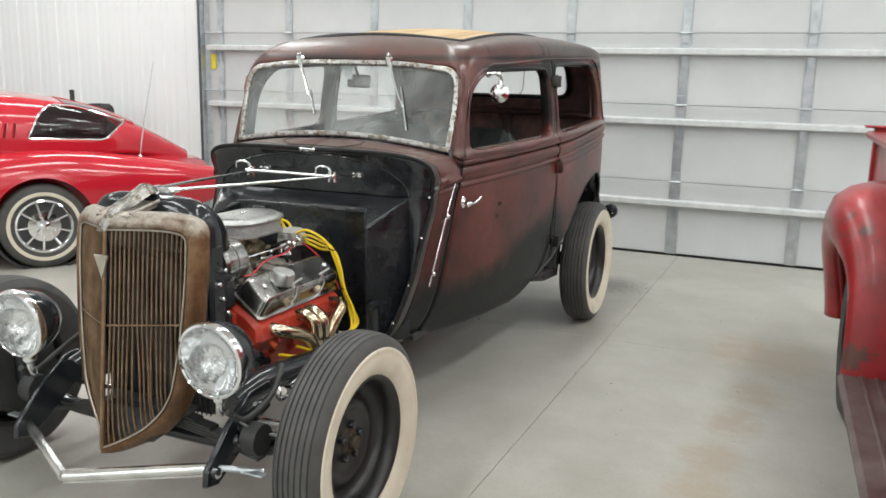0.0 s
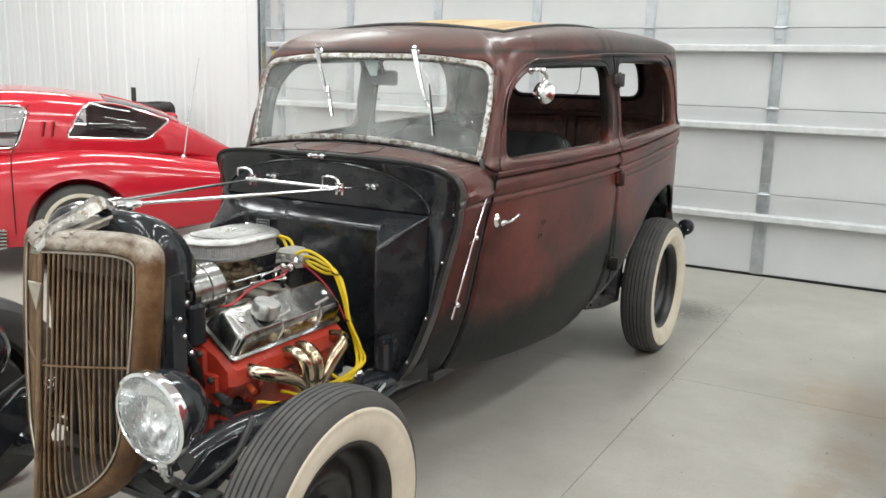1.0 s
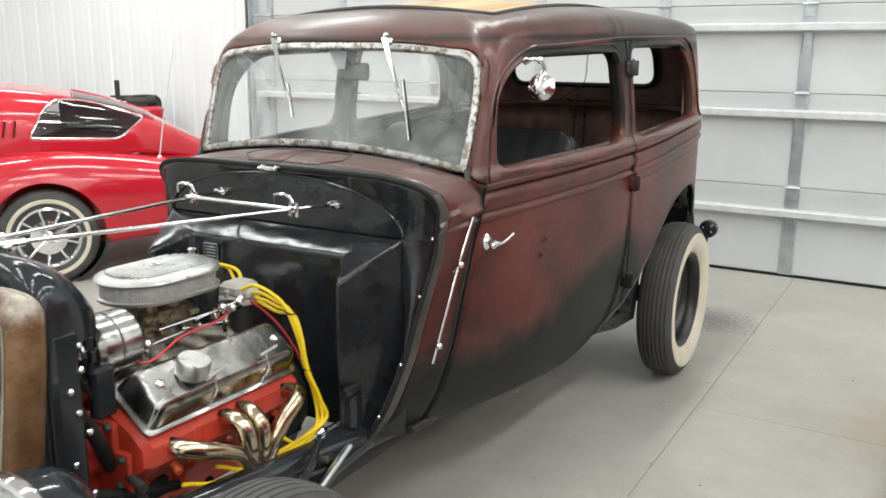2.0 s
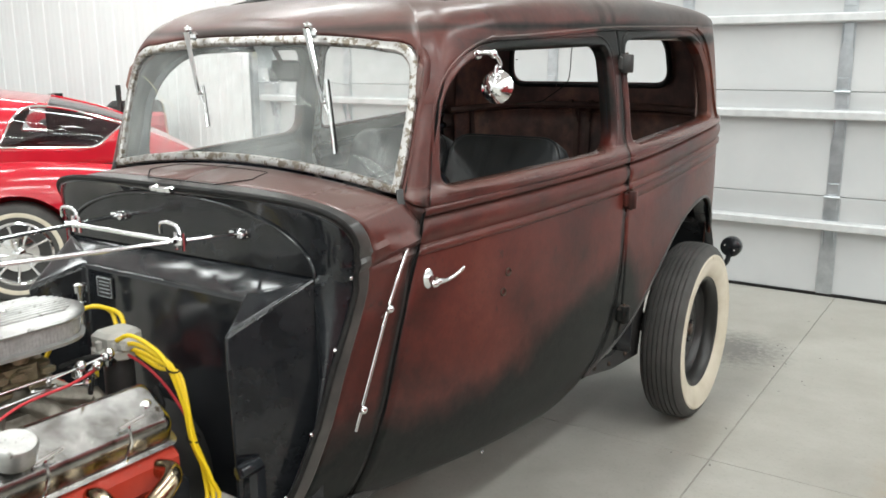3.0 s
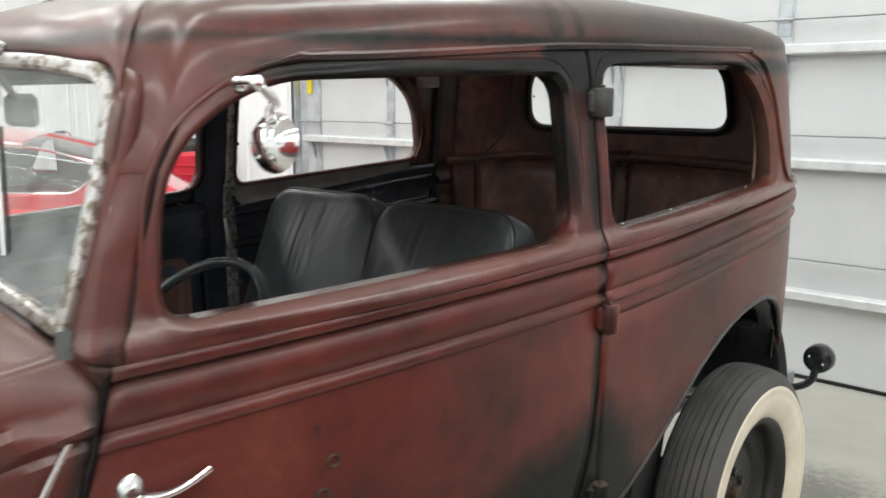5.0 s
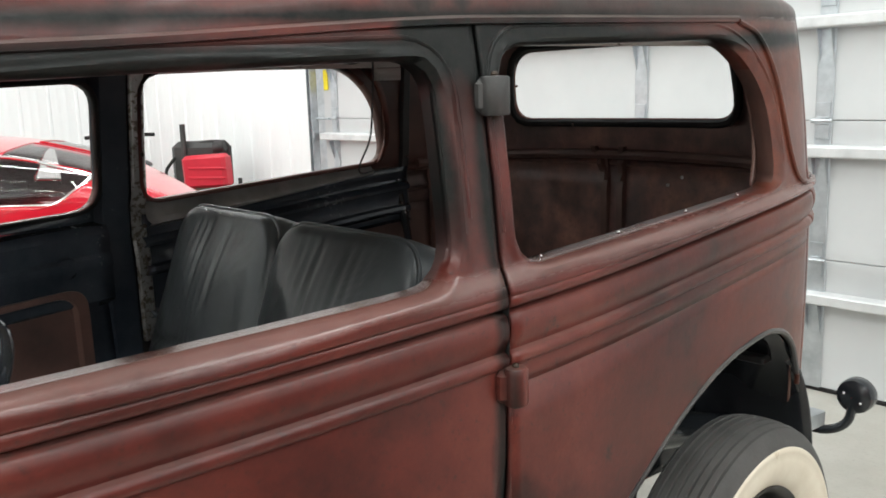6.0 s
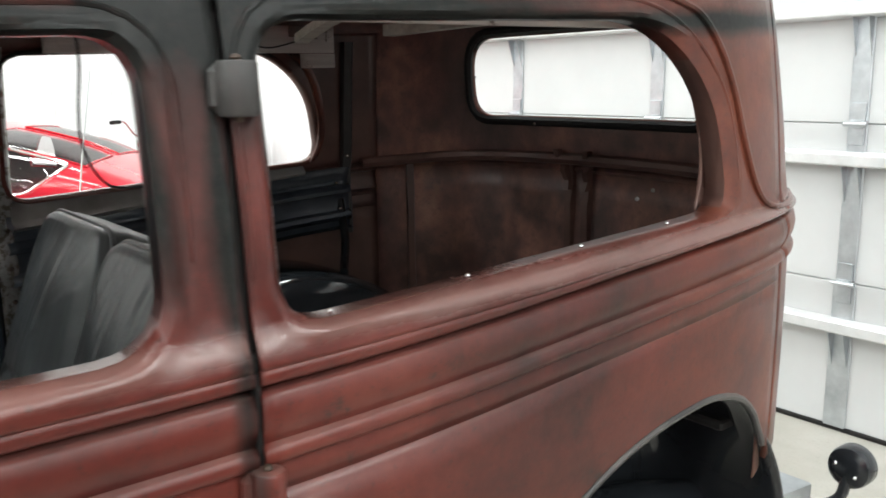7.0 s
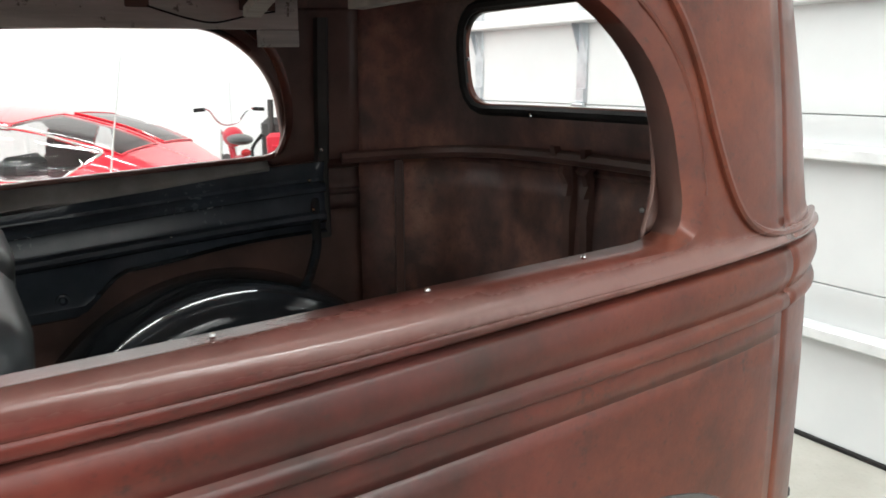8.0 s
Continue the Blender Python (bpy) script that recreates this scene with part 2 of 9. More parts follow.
    # bare dark patches: the belt's rear corner, above the rear arch, and the roof's rear corner
    for px, py, pz, pr in ((0.50, 3.44, 1.10, 0.14), (0.52, 3.22, 1.42, 0.10)):
        parts = [calc(nt, "POWER", calc(nt, "SUBTRACT", v, p0), 2.0) for v, p0 in ((X, px), (Y, py), (Z, pz))]
        dist = calc(nt, "SQRT", calc(nt, "ADD", calc(nt, "ADD", parts[0], parts[1]), parts[2]))
        top = calc(nt, "MAXIMUM", top, calc(nt, "MULTIPLY", calc(nt, "SUBTRACT", pr, dist), 2.2))
    wear_shade = calc(nt, "ADD", calc(nt, "MULTIPLY", top, 3.4), calc(nt, "MULTIPLY", calc(nt, "SUBTRACT", streak, 0.5), 2.0))
    mask = ramp(nt, calc(nt, "ADD", wear_shade, 0.30), [(0.06, (0, 0, 0)), (0.36, (0.55, 0.55, 0.55)), (0.74, (1, 1, 1))])
    col = mix(nt, mask, red, dark)
    col = mix(nt, crown, col, faded)
    speck = ramp(nt, noise_node(nt, co, 95, 6, 0.75), [(0.56, (0, 0, 0)), (0.70, (0.7, 0.7, 0.7))])
    col = mix(nt, speck, col, (0.032, 0.021, 0.018))
    scuff = ramp(nt, noise_node(nt, co, 9, 9, 0.78), [(0.60, (0, 0, 0)), (0.68, (0.8, 0.8, 0.8))])
    col = mix(nt, scuff, col, (0.024, 0.019, 0.017))
    # the window ledge, rubbed pinkish, with part of its sheen put into the colour
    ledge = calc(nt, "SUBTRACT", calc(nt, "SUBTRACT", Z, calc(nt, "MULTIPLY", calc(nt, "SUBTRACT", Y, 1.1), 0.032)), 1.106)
    rub_sheen = calc(nt, "SUBTRACT", calc(nt, "ADD", 1.0, calc(nt, "MULTIPLY", calc(nt, "SUBTRACT", blot, 0.5), 1.5)), calc(nt, "MULTIPLY", calc(nt, "ABSOLUTE", ledge), 52.0))
    rub_sheen = ramp(nt, rub_sheen, [(0.0, (0, 0, 0)), (0.8, (0.6, 0.6, 0.6))])
    col = mix(nt, rub_sheen, col, (0.185, 0.105, 0.092))
    # a paler mix on what lies flat, weaker near the window ledges
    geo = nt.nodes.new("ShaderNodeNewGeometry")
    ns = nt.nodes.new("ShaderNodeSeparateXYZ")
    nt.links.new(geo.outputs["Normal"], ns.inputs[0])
    overlay = calc(nt, "MULTIPLY", ramp(nt, ns.outputs[2], [(0.60, (0, 0, 0)), (0.98, (1, 1, 1))]), ramp(nt, blot, [(0.3, (0.15, 0.15, 0.15)), (0.65, (0.55, 0.55, 0.55))]))
    overlay = calc(nt, "MULTIPLY", overlay, ramp(nt, calc(nt, "ABSOLUTE", calc(nt, "SUBTRACT", ledge, 0.02)), [(0.05, (0.15, 0.15, 0.15)), (0.10, (1, 1, 1))]))
    col = mix(nt, overlay, col, (0.185, 0.140, 0.124))
    # the cowl's top and the posts, mixed to a greyer red, most where they face up
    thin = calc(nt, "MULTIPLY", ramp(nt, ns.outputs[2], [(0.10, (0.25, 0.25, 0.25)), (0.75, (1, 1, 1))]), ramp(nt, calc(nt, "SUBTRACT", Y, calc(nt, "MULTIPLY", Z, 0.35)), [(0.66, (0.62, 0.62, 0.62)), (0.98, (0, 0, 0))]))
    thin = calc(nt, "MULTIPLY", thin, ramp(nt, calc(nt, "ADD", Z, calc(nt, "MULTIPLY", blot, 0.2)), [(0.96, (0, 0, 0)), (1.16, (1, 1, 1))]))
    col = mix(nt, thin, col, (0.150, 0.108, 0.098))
    nt.links.new(col, b.inputs["Base Color"])
    r = nt.nodes.new("ShaderNodeMapRange")
    r.inputs[3].default_value, r.inputs[4].default_value = 0.17, 0.48
    b.inputs["Coat Roughness"].default_value = 0.12
    nt.links.new(calc(nt, "SUBTRACT", 0.12, calc(nt, "MULTIPLY", mask, 0.10)), b.inputs["Coat Weight"])
    nt.links.new(calc(nt, "ADD", calc(nt, "MULTIPLY", fine, 0.55), calc(nt, "MULTIPLY", blot, 0.45)), r.inputs[0])
    nt.links.new(calc(nt, "SUBTRACT", r.outputs[0], calc(nt, "MULTIPLY", rub_sheen, 0.22)), b.inputs["Roughness"])
    nt.links.new(calc(nt, "ADD", calc(nt, "SUBTRACT", 0.30, calc(nt, "MULTIPLY", mask, 0.16)), calc(nt, "MULTIPLY", rub_sheen, 0.5)), b.inputs["Specular IOR Level"])
    bump(nt, b, calc(nt, "ADD", calc(nt, "MULTIPLY", cloud, 1.6), calc(nt, "MULTIPLY", fine, 0.14)), 0.16, 0.01)
    return m


def plain(name, col, rough=0.4, metal=0.0, coat=0.0, trans=0.0, ior=1.45):
    m, nt, b, co = node_material(name)
    b.inputs["Base Color"].default_value = (*col, 1)
    fine = noise_node(nt, co, 60, 3)
    r = nt.nodes.new("ShaderNodeMapRange")
    r.inputs[3].default_value, r.inputs[4].default_value = rough * 0.8, rough * 1.2
    nt.links.new(fine, r.inputs[0])
    nt.links.new(r.outputs[0], b.inputs["Roughness"])
    b.inputs["Metallic"].default_value, b.inputs["Coat Weight"].default_value = metal, coat
    b.inputs["Transmission Weight"].default_value, b.inputs["IOR"].default_value = trans, ior
    return m


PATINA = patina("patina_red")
def inner_rust():
    """Bare inner skin: brown rust in soft vertical clouds with old dark paint left in patches."""
    m, nt, b, co = node_material("inner_rust")
    cloud, blot, fine = noise_node(nt, co, 3.0, 8, 0.66, (1, 1, 0.6)), noise_node(nt, co, 7.5, 9, 0.74), noise_node(nt, co, 60, 6, 0.7)
    col = ramp(nt, cloud, [(0.34, (0.080, 0.048, 0.044)), (0.46, (0.185, 0.090, 0.074)), (0.58, (0.33, 0.155, 0.112)), (0.70, (0.43, 0.25, 0.185))])
    col = mix(nt, ramp(nt, blot, [(0.45, (0, 0, 0)), (0.60, (0.8, 0.8, 0.8))]), col, (0.062, 0.044, 0.042))
    col = mix(nt, ramp(nt, fine, [(0.35, (0.35, 0.35, 0.35)), (0.55, (0, 0, 0))]), col, (0.06, 0.034, 0.028))
    nt.links.new(col, b.inputs["Base Color"])
    r = nt.nodes.new("ShaderNodeMapRange")
    r.inputs[3].default_value, r.inputs[4].default_value = 0.30, 0.62
    nt.links.new(blot, r.inputs[0])
    nt.links.new(r.outputs[0], b.inputs["Roughness"])
    bump(nt, b, fine, 0.12, 0.004)
    return m


INNER_RUST = inner_rust()
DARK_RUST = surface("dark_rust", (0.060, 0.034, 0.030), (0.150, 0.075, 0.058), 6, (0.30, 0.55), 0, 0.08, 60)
INNER_BLACK = surface("inner_black", (0.022, 0.028, 0.038), (0.050, 0.060, 0.076), 5, (0.16, 0.34), 0, 0.03, 60)
BLACK_GLOSS = surface("black_gloss", (0.014, 0.016, 0.019), (0.024, 0.027, 0.031), 5, (0.06, 0.16), 0, 0.02, 30)
BLACK_DULL = surface("black_dull", (0.022, 0.022, 0.022), (0.045, 0.044, 0.042), 8, (0.42, 0.7), 0, 0.2, 90)
RUBBER = surface("tyre_rubber", (0.045, 0.044, 0.042), (0.085, 0.082, 0.078), 7, (0.6, 0.85), 0, 0.15, 110)
GASKET = surface("gasket_rubber", (0.010, 0.010, 0.010), (0.022, 0.021, 0.02), 30, (0.5, 0.75), 0, 0.2, 150)
GASKET.node_tree.nodes["Principled BSDF"].inputs["Specular IOR Level"].default_value = 0.18
WHITEWALL = surface("whitewall", (0.62, 0.55, 0.43), (0.74, 0.68, 0.56), 9, (0.55, 0.75), 0, 0.06, 90, extra=((0.50, 0.41, 0.28), 22, 0.66))
CHROME = plain("chrome", (0.80, 0.81, 0.82), 0.09, 1.0)
POLISHED = surface("polished_aluminium", (0.52, 0.52, 0.51), (0.72, 0.72, 0.70), 14, (0.14, 0.30), 1.0, 0.08, 70)
CAST = surface("cast_aluminium", (0.17, 0.155, 0.13), (0.36, 0.335, 0.29), 18, (0.35, 0.6), 0.85, 0.5, 120)
WORN_CHROME = surface("worn_chrome", (0.34, 0.33, 0.32), (0.60, 0.59, 0.58), 18, (0.24, 0.50), 0.75, 0.10, 60, extra=((0.19, 0.16, 0.125), 52, 0.50))
GALV = surface("galvanised_steel", (0.42, 0.45, 0.475), (0.60, 0.63, 0.655), 12, (0.30, 0.48), 0.85, 0.1, 40)
ZINC = surface("bright_zinc", (0.56, 0.575, 0.58), (0.72, 0.73, 0.73), 9, (0.40, 0.6), 0.25, 0.1, 40)
BLOCK_RED = surface("engine_red", (0.42, 0.035, 0.018), (0.56, 0.055, 0.028), 9, (0.28, 0.45), 0, 0.25, 60, coat=0.2, extra=((0.10, 0.02, 0.014), 14, 0.66))
YELLOW = plain("yellow_silicone", (0.80, 0.56, 0.012), 0.38)
WIRE_RED = plain("red_wire", (0.52, 0.035, 0.045), 0.4)
HEADER = surface("heat_tinted_chrome", (0.40, 0.31, 0.20), (0.70, 0.60, 0.46), 10, (0.10, 0.22), 1.0, 0.05, 60)
RUST_BARS = surface("grille_bar_rust", (0.12, 0.070, 0.038), (0.30, 0.195, 0.115), 12, (0.4, 0.65), 0.35, 0.15, 70)
SHELL_TOP = surface("bare_worn_metal", (0.36, 0.31, 0.25), (0.55, 0.51, 0.45), 9, (0.28, 0.45), 0.7, 0.12, 60)
VINYL = surface("black_vinyl", (0.020, 0.023, 0.025), (0.036, 0.040, 0.042), 6, (0.28, 0.42), 0, 0.10, 260)
C2_RED = surface("gloss_red", (0.54, 0.014, 0.030), (0.60, 0.020, 0.038), 2, (0.10, 0.16), 0, 0.0, 30, coat=0.6)
TRUCK_RED = surface("chalky_red", (0.22, 0.020, 0.022), (0.44, 0.034, 0.040), 5, (0.22, 0.40), 0, 0.06, 50, coat=0.15, extra=((0.13, 0.055, 0.045), 4, 0.55))
def dusty_hazed_glass():
    """Thin clear sheet; a pale film paints both dust and the haze of reflections."""
    m, nt, b, co = node_material("dusty_hazed_glass")
    b.inputs["Base Color"].default_value = (0.95, 0.97, 0.96, 1)
    b.inputs["Roughness"].default_value, b.inputs["IOR"].default_value = 0.01, 1.10
    b.inputs["Transmission Weight"].default_value = 1.0
    film = nt.nodes.new("ShaderNodeBsdfDiffuse")
    film.inputs[0].default_value = (0.62, 0.64, 0.62, 1)
    overlay = ramp(nt, noise_node(nt, co, 4, 7, 0.7), [(0.36, (0.05, 0.05, 0.05)), (0.72, (0.26, 0.26, 0.26))])
    mx = nt.nodes.new("ShaderNodeMixShader")
    nt.links.new(overlay, mx.inputs[0])
    nt.links.new(b.outputs[0], mx.inputs[1])
    nt.links.new(film.outputs[0], mx.inputs[2])
    nt.links.new(mx.outputs[0], nt.nodes["Material Output"].inputs[0])
    return m


GLASS = dusty_hazed_glass()
def sheet_glass(name, tint):
    """A thin pane: clear straight through, with a real pane's gloss."""
    m, nt, b, co = node_material(name)
    clear, gloss, mx, fr = (nt.nodes.new("ShaderNode" + k) for k in ("BsdfTransparent", "BsdfGlossy", "MixShader", "LayerWeight"))
    clear.inputs[0].default_value = (*tint, 1)
    gloss.inputs["Roughness"].default_value, fr.inputs[0].default_value = 0.03, 0.5
    nt.links.new(calc(nt, "ADD", calc(nt, "MULTIPLY", calc(nt, "POWER", fr.outputs["Facing"], 4.0), 0.8), 0.06), mx.inputs[0])
    nt.links.new(clear.outputs[0], mx.inputs[1])
    nt.links.new(gloss.outputs[0], mx.inputs[2])
    nt.links.new(mx.outputs[0], nt.nodes["Material Output"].inputs[0])
    return m


TINT = sheet_glass("tinted_glass", (0.88, 0.87, 0.87))
LENS = plain("lens_glass", (0.97, 0.98, 0.98), 0.26, 0, 0.6, 0.92, 1.45)
WHITE_STEEL = surface("white_steel", (0.86, 0.87, 0.875), (0.90, 0.905, 0.905), 1.2, (0.46, 0.60), 0, 0.02, 20)
DOOR_WHITE = surface("door_white", (0.52, 0.535, 0.54), (0.58, 0.59, 0.59), 2.0, (0.35, 0.5), 0, 0.08, 90)

# ---- the building ----
def concrete():
    m, nt, b, co = node_material("sealed_concrete")
    big = noise_node(nt, co, 0.55, 6, 0.6)
    mid = noise_node(nt, co, 3.2, 8, 0.68)
    fine = noise_node(nt, co, 70, 5, 0.7)
    base = ramp(nt, calc(nt, "ADD", calc(nt, "MULTIPLY", big, 0.6), calc(nt, "MULTIPLY", mid, 0.4)),
                [(0.30, (0.300, 0.284, 0.240)), (0.5, (0.412, 0.398, 0.356)), (0.7, (0.525, 0.512, 0.474))])
    base = mix(nt, ramp(nt, fine, [(0.30, (0.5, 0.5, 0.5)), (0.45, (0, 0, 0))]), base, (0.27, 0.255, 0.225))
    # rusty drips on the slab beside the parked pickup
    sep = nt.nodes.new("ShaderNodeSeparateXYZ")
    nt.links.new(co, sep.inputs[0])
    stain = None
    for x, y, r in ((1.62, 2.60, 0.30), (1.85, 2.55, 0.34), (1.74, 1.95, 0.20), (1.68, 1.55, 0.18), (1.63, 1.15, 0.17), (1.62, 0.85, 0.18)):
        dx, dy = calc(nt, "SUBTRACT", sep.outputs[0], x), calc(nt, "SUBTRACT", sep.outputs[1], y)
        d = calc(nt, "SQRT", calc(nt, "ADD", calc(nt, "MULTIPLY", dx, dx), calc(nt, "MULTIPLY", calc(nt, "MULTIPLY", dy, dy), 0.4)))
        k = calc(nt, "MAXIMUM", calc(nt, "SUBTRACT", 1.0, calc(nt, "DIVIDE", d, r)), 0.0)
        stain = k if stain is None else calc(nt, "MAXIMUM", stain, k)
    blot = noise_node(nt, co, 9.0, 10, 0.80)
    rusty = ramp(nt, calc(nt, "MULTIPLY", stain, calc(nt, "SUBTRACT", calc(nt, "MULTIPLY", blot, 3.6), 1.0)), [(0.14, (0, 0, 0)), (0.62, (0.62, 0.62, 0.62))])
    base = mix(nt, rusty, base, (0.36, 0.285, 0.20))
    # a darker speckled patch under and behind the sedan's rear wheel
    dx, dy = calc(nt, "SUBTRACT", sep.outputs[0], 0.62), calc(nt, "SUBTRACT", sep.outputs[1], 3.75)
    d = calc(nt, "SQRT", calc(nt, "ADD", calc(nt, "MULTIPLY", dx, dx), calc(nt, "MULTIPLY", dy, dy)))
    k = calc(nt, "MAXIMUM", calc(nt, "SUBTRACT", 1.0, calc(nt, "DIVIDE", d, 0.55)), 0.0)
    overlay = ramp(nt, calc(nt, "MULTIPLY", k, noise_node(nt, co, 30, 8, 0.75)), [(0.20, (0, 0, 0)), (0.42, (0.8, 0.8, 0.8))])
    base = mix(nt, overlay, base, (0.13, 0.125, 0.115))
    nt.links.new(base, b.inputs["Base Color"])
    r = nt.nodes.new("ShaderNodeMapRange")
    r.inputs[3].default_value, r.inputs[4].default_value = 0.30, 0.55
    nt.links.new(mid, r.inputs[0])
    nt.links.new(r.outputs[0], b.inputs["Roughness"])
    bump(nt, b, calc(nt, "ADD", fine, mid), 0.06, 0.004)
    return m


CONCRETE = concrete()
JOINT = surface("joint_filler", (0.29, 0.275, 0.24), (0.40, 0.385, 0.35), 30, (0.6, 0.8), 0, 0.3, 120)
X0, X1, Y0, Y1, ZC = ROOM
DOOR_X0, DOOR_X1, DOOR_Y, DOOR_TOP = -3.86, 3.1, 5.05, 3.66

floor = tagged(new("floor"), "pale grey sealed concrete slab with saw-cut joints", "floor", kind="structure")
SLAB = 0.12
xs = [X0 - 0.2, -7.6, -3.35, 0.91, 5.17, X1 + 0.2]
ys = [Y0 - 0.2, -6.07, -1.80, 2.467, 5.6]
for i in range(len(xs) - 1):
    for j in range(len(ys) - 1):
        a, b2, c, d = xs[i] + 0.002, xs[i + 1] - 0.002, ys[j] + 0.002, ys[j + 1] - 0.002
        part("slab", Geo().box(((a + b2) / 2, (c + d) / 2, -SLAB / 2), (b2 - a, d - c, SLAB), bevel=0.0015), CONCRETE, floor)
part("joint_filler", Geo().box(((X0 + X1) / 2, (Y0 + Y1) / 2, -0.055), (X1 - X0 + 0.3, Y1 - Y0 + 0.5, 0.1)), JOINT, floor)


rng = random.Random(12)
g = Geo()
for k in range(46):
    x, y = rng.uniform(0.5, 2.2), rng.uniform(0.4, 4.8)
    if k < 16:
        x, y = rng.gauss(0.95, 0.16), rng.gauss(3.6, 0.35)
    r = rng.uniform(0.0014, 0.0036) * (1.6 if k % 17 == 0 else 1)
    g.ball((x, y, r * 0.5), r, (1, rng.uniform(0.6, 1.5), 0.6), 6)
lone("floor_grit", g, BLACK_DULL, "scattered dark crumbs on the concrete", "grit", kind="stuff")


def ribbed(x0, y0, x1, y1, z0, z1, pitch=0.305):
    """Standing-rib steel wall sheet from one floor point to another; ribs on its left side."""
    a, b = Vector((x0, y0, 0)), Vector((x1, y1, 0))
    d = (b - a).normalized()
    n = Vector((-d.y, d.x, 0))
    length, line = (b - a).length, []
    k = int(length / pitch)
    for i in range(k + 1):
        s = i * pitch
        for off, h in ((0.0, 0), (0.012, 0.011), (0.034, 0.011), (0.046, 0), (0.13, 0), (0.136, 0.0018), (0.15, 0.0018), (0.156, 0), (0.215, 0), (0.221, 0.0018), (0.235, 0.0018), (0.241, 0)):
            if s + off < length:
                line.append(a + d * (s + off) + n * h)
    line.append(b)
    g = Geo()
    rows = [[p + Vector((0, 0, z)) for p in line] for z in (z0, z1)]
    g.grid(rows)
    back = [[p + Vector((0, 0, z)) for p in (a - n * 0.12, b - n * 0.12)] for z in (z0, z1)]
    g.grid(back, flip=True)
    return g


def wall(name, geo, label="white ribbed steel liner wall"):
    return tagged(new(name, geo.mesh(name, WHITE_STEEL, 20)), label, "wall", kind="structure")


wall("wall_north", ribbed(DOOR_X0 - 0.12, Y1, X0, Y1, 0, ZC))
wall("wall_north_east", ribbed(X1, Y1, DOOR_X1 + 0.12, Y1, 0, ZC))
wall("wall_north_lintel", Geo().box(((DOOR_X0 + DOOR_X1) / 2, Y1 + 0.06, (DOOR_TOP + ZC) / 2 + 0.05), (DOOR_X1 - DOOR_X0 + 0.24, 0.12, ZC - DOOR_TOP - 0.1)))
wall("wall_west", ribbed(X0, Y1, X0, Y0, 0, ZC))
wall("wall_south", ribbed(X0, Y0, X1, Y0, 0, ZC))
wall("wall_east", ribbed(X1, Y0, X1, Y1, 0, ZC))
tagged(new("ceiling", Geo().box(((X0 + X1) / 2, (Y0 + Y1) / 2, ZC + 0.06), (X1 - X0 + 0.3, Y1 - Y0 + 0.3, 0.12)).mesh("ceiling", WHITE_STEEL)),
       "white steel liner ceiling", "ceiling", kind="structure")

# ---- lamps ----
FIXTURE = plain("fixture_white", (0.8, 0.8, 0.8), 0.4)
lamp_data = bpy.data.lights.new("strip", "AREA")
lamp_data.shape, lamp_data.size, lamp_data.size_y = "RECTANGLE", 0.28, 2.3
lamp_data.energy, lamp_data.color = WATTS, (0.95, 1.0, 0.99)
fixture_mesh = Geo().box((0, 0, 0.035), (0.32, 2.4, 0.07), bevel=0.012).mesh("strip_light", FIXTURE)
for x, y in LAMPS:
    f = tagged(new("strip_light", fixture_mesh), "long white ceiling strip light, switched on", "ceiling light", "ceiling strip lights")
    f.location = (x, y, ZC - 0.075)
    lamp = new("strip_lamp", lamp_data)
    lamp.location = (x, y, ZC - 0.085)

# ---- the sectional overhead door ----
SECTIONS = [0.0, 0.615, 1.235, 1.80, 2.41, 3.03, 3.64]
STRUTS = [0.44, 1.10, 1.655, 2.235, 2.86, 3.48]
STILES = [-3.72, -2.90, -1.97, -1.04, -0.10, 0.84, 1.77, 2.70]
gate = tagged(new("overhead_door"), "closed white sectional overhead door with galvanised struts", "garage door", kind="structure")
for lo, hi in zip(SECTIONS, SECTIONS[1:]):
    g = Geo()
    x0, x1, mid = DOOR_X0, DOOR_X1, (lo + hi) / 2
    prof = [(0.006, lo + 0.001), (0.0, lo + 0.004), (0.0, lo + 0.05), (0.002, lo + 0.06), (0.002, hi - 0.06), (0.0, hi - 0.05), (0.0, hi - 0.004), (0.006, hi - 0.001)]
    g.grid([[(x0, DOOR_Y + d, z) for d, z in prof], [(x1, DOOR_Y + d, z) for d, z in prof]])
    g.box(((x0 + x1) / 2, DOOR_Y + 0.035, mid), (x1 - x0, 0.04, hi - lo - 0.004))
    part("panel", g, DOOR_WHITE, gate, sharp=20)
for z in STRUTS:
    g = Geo()
    sec = [(0.0, -0.030), (-0.055, -0.024), (-0.060, -0.018), (-0.060, 0.018), (-0.055, 0.024), (0.0, 0.030), (0.0, 0.026), (-0.052, 0.020), (-0.056, 0.015), (-0.056, -0.015), (-0.052, -0.020), (0.0, -0.026)]
    g.grid([[(x, DOOR_Y + d, z + h) for d, h in sec] for x in (DOOR_X0, DOOR_X1)], loop=True)
    part("strut", g, ZINC, gate, "galvanised horizontal stiffening strut", sharp=20)
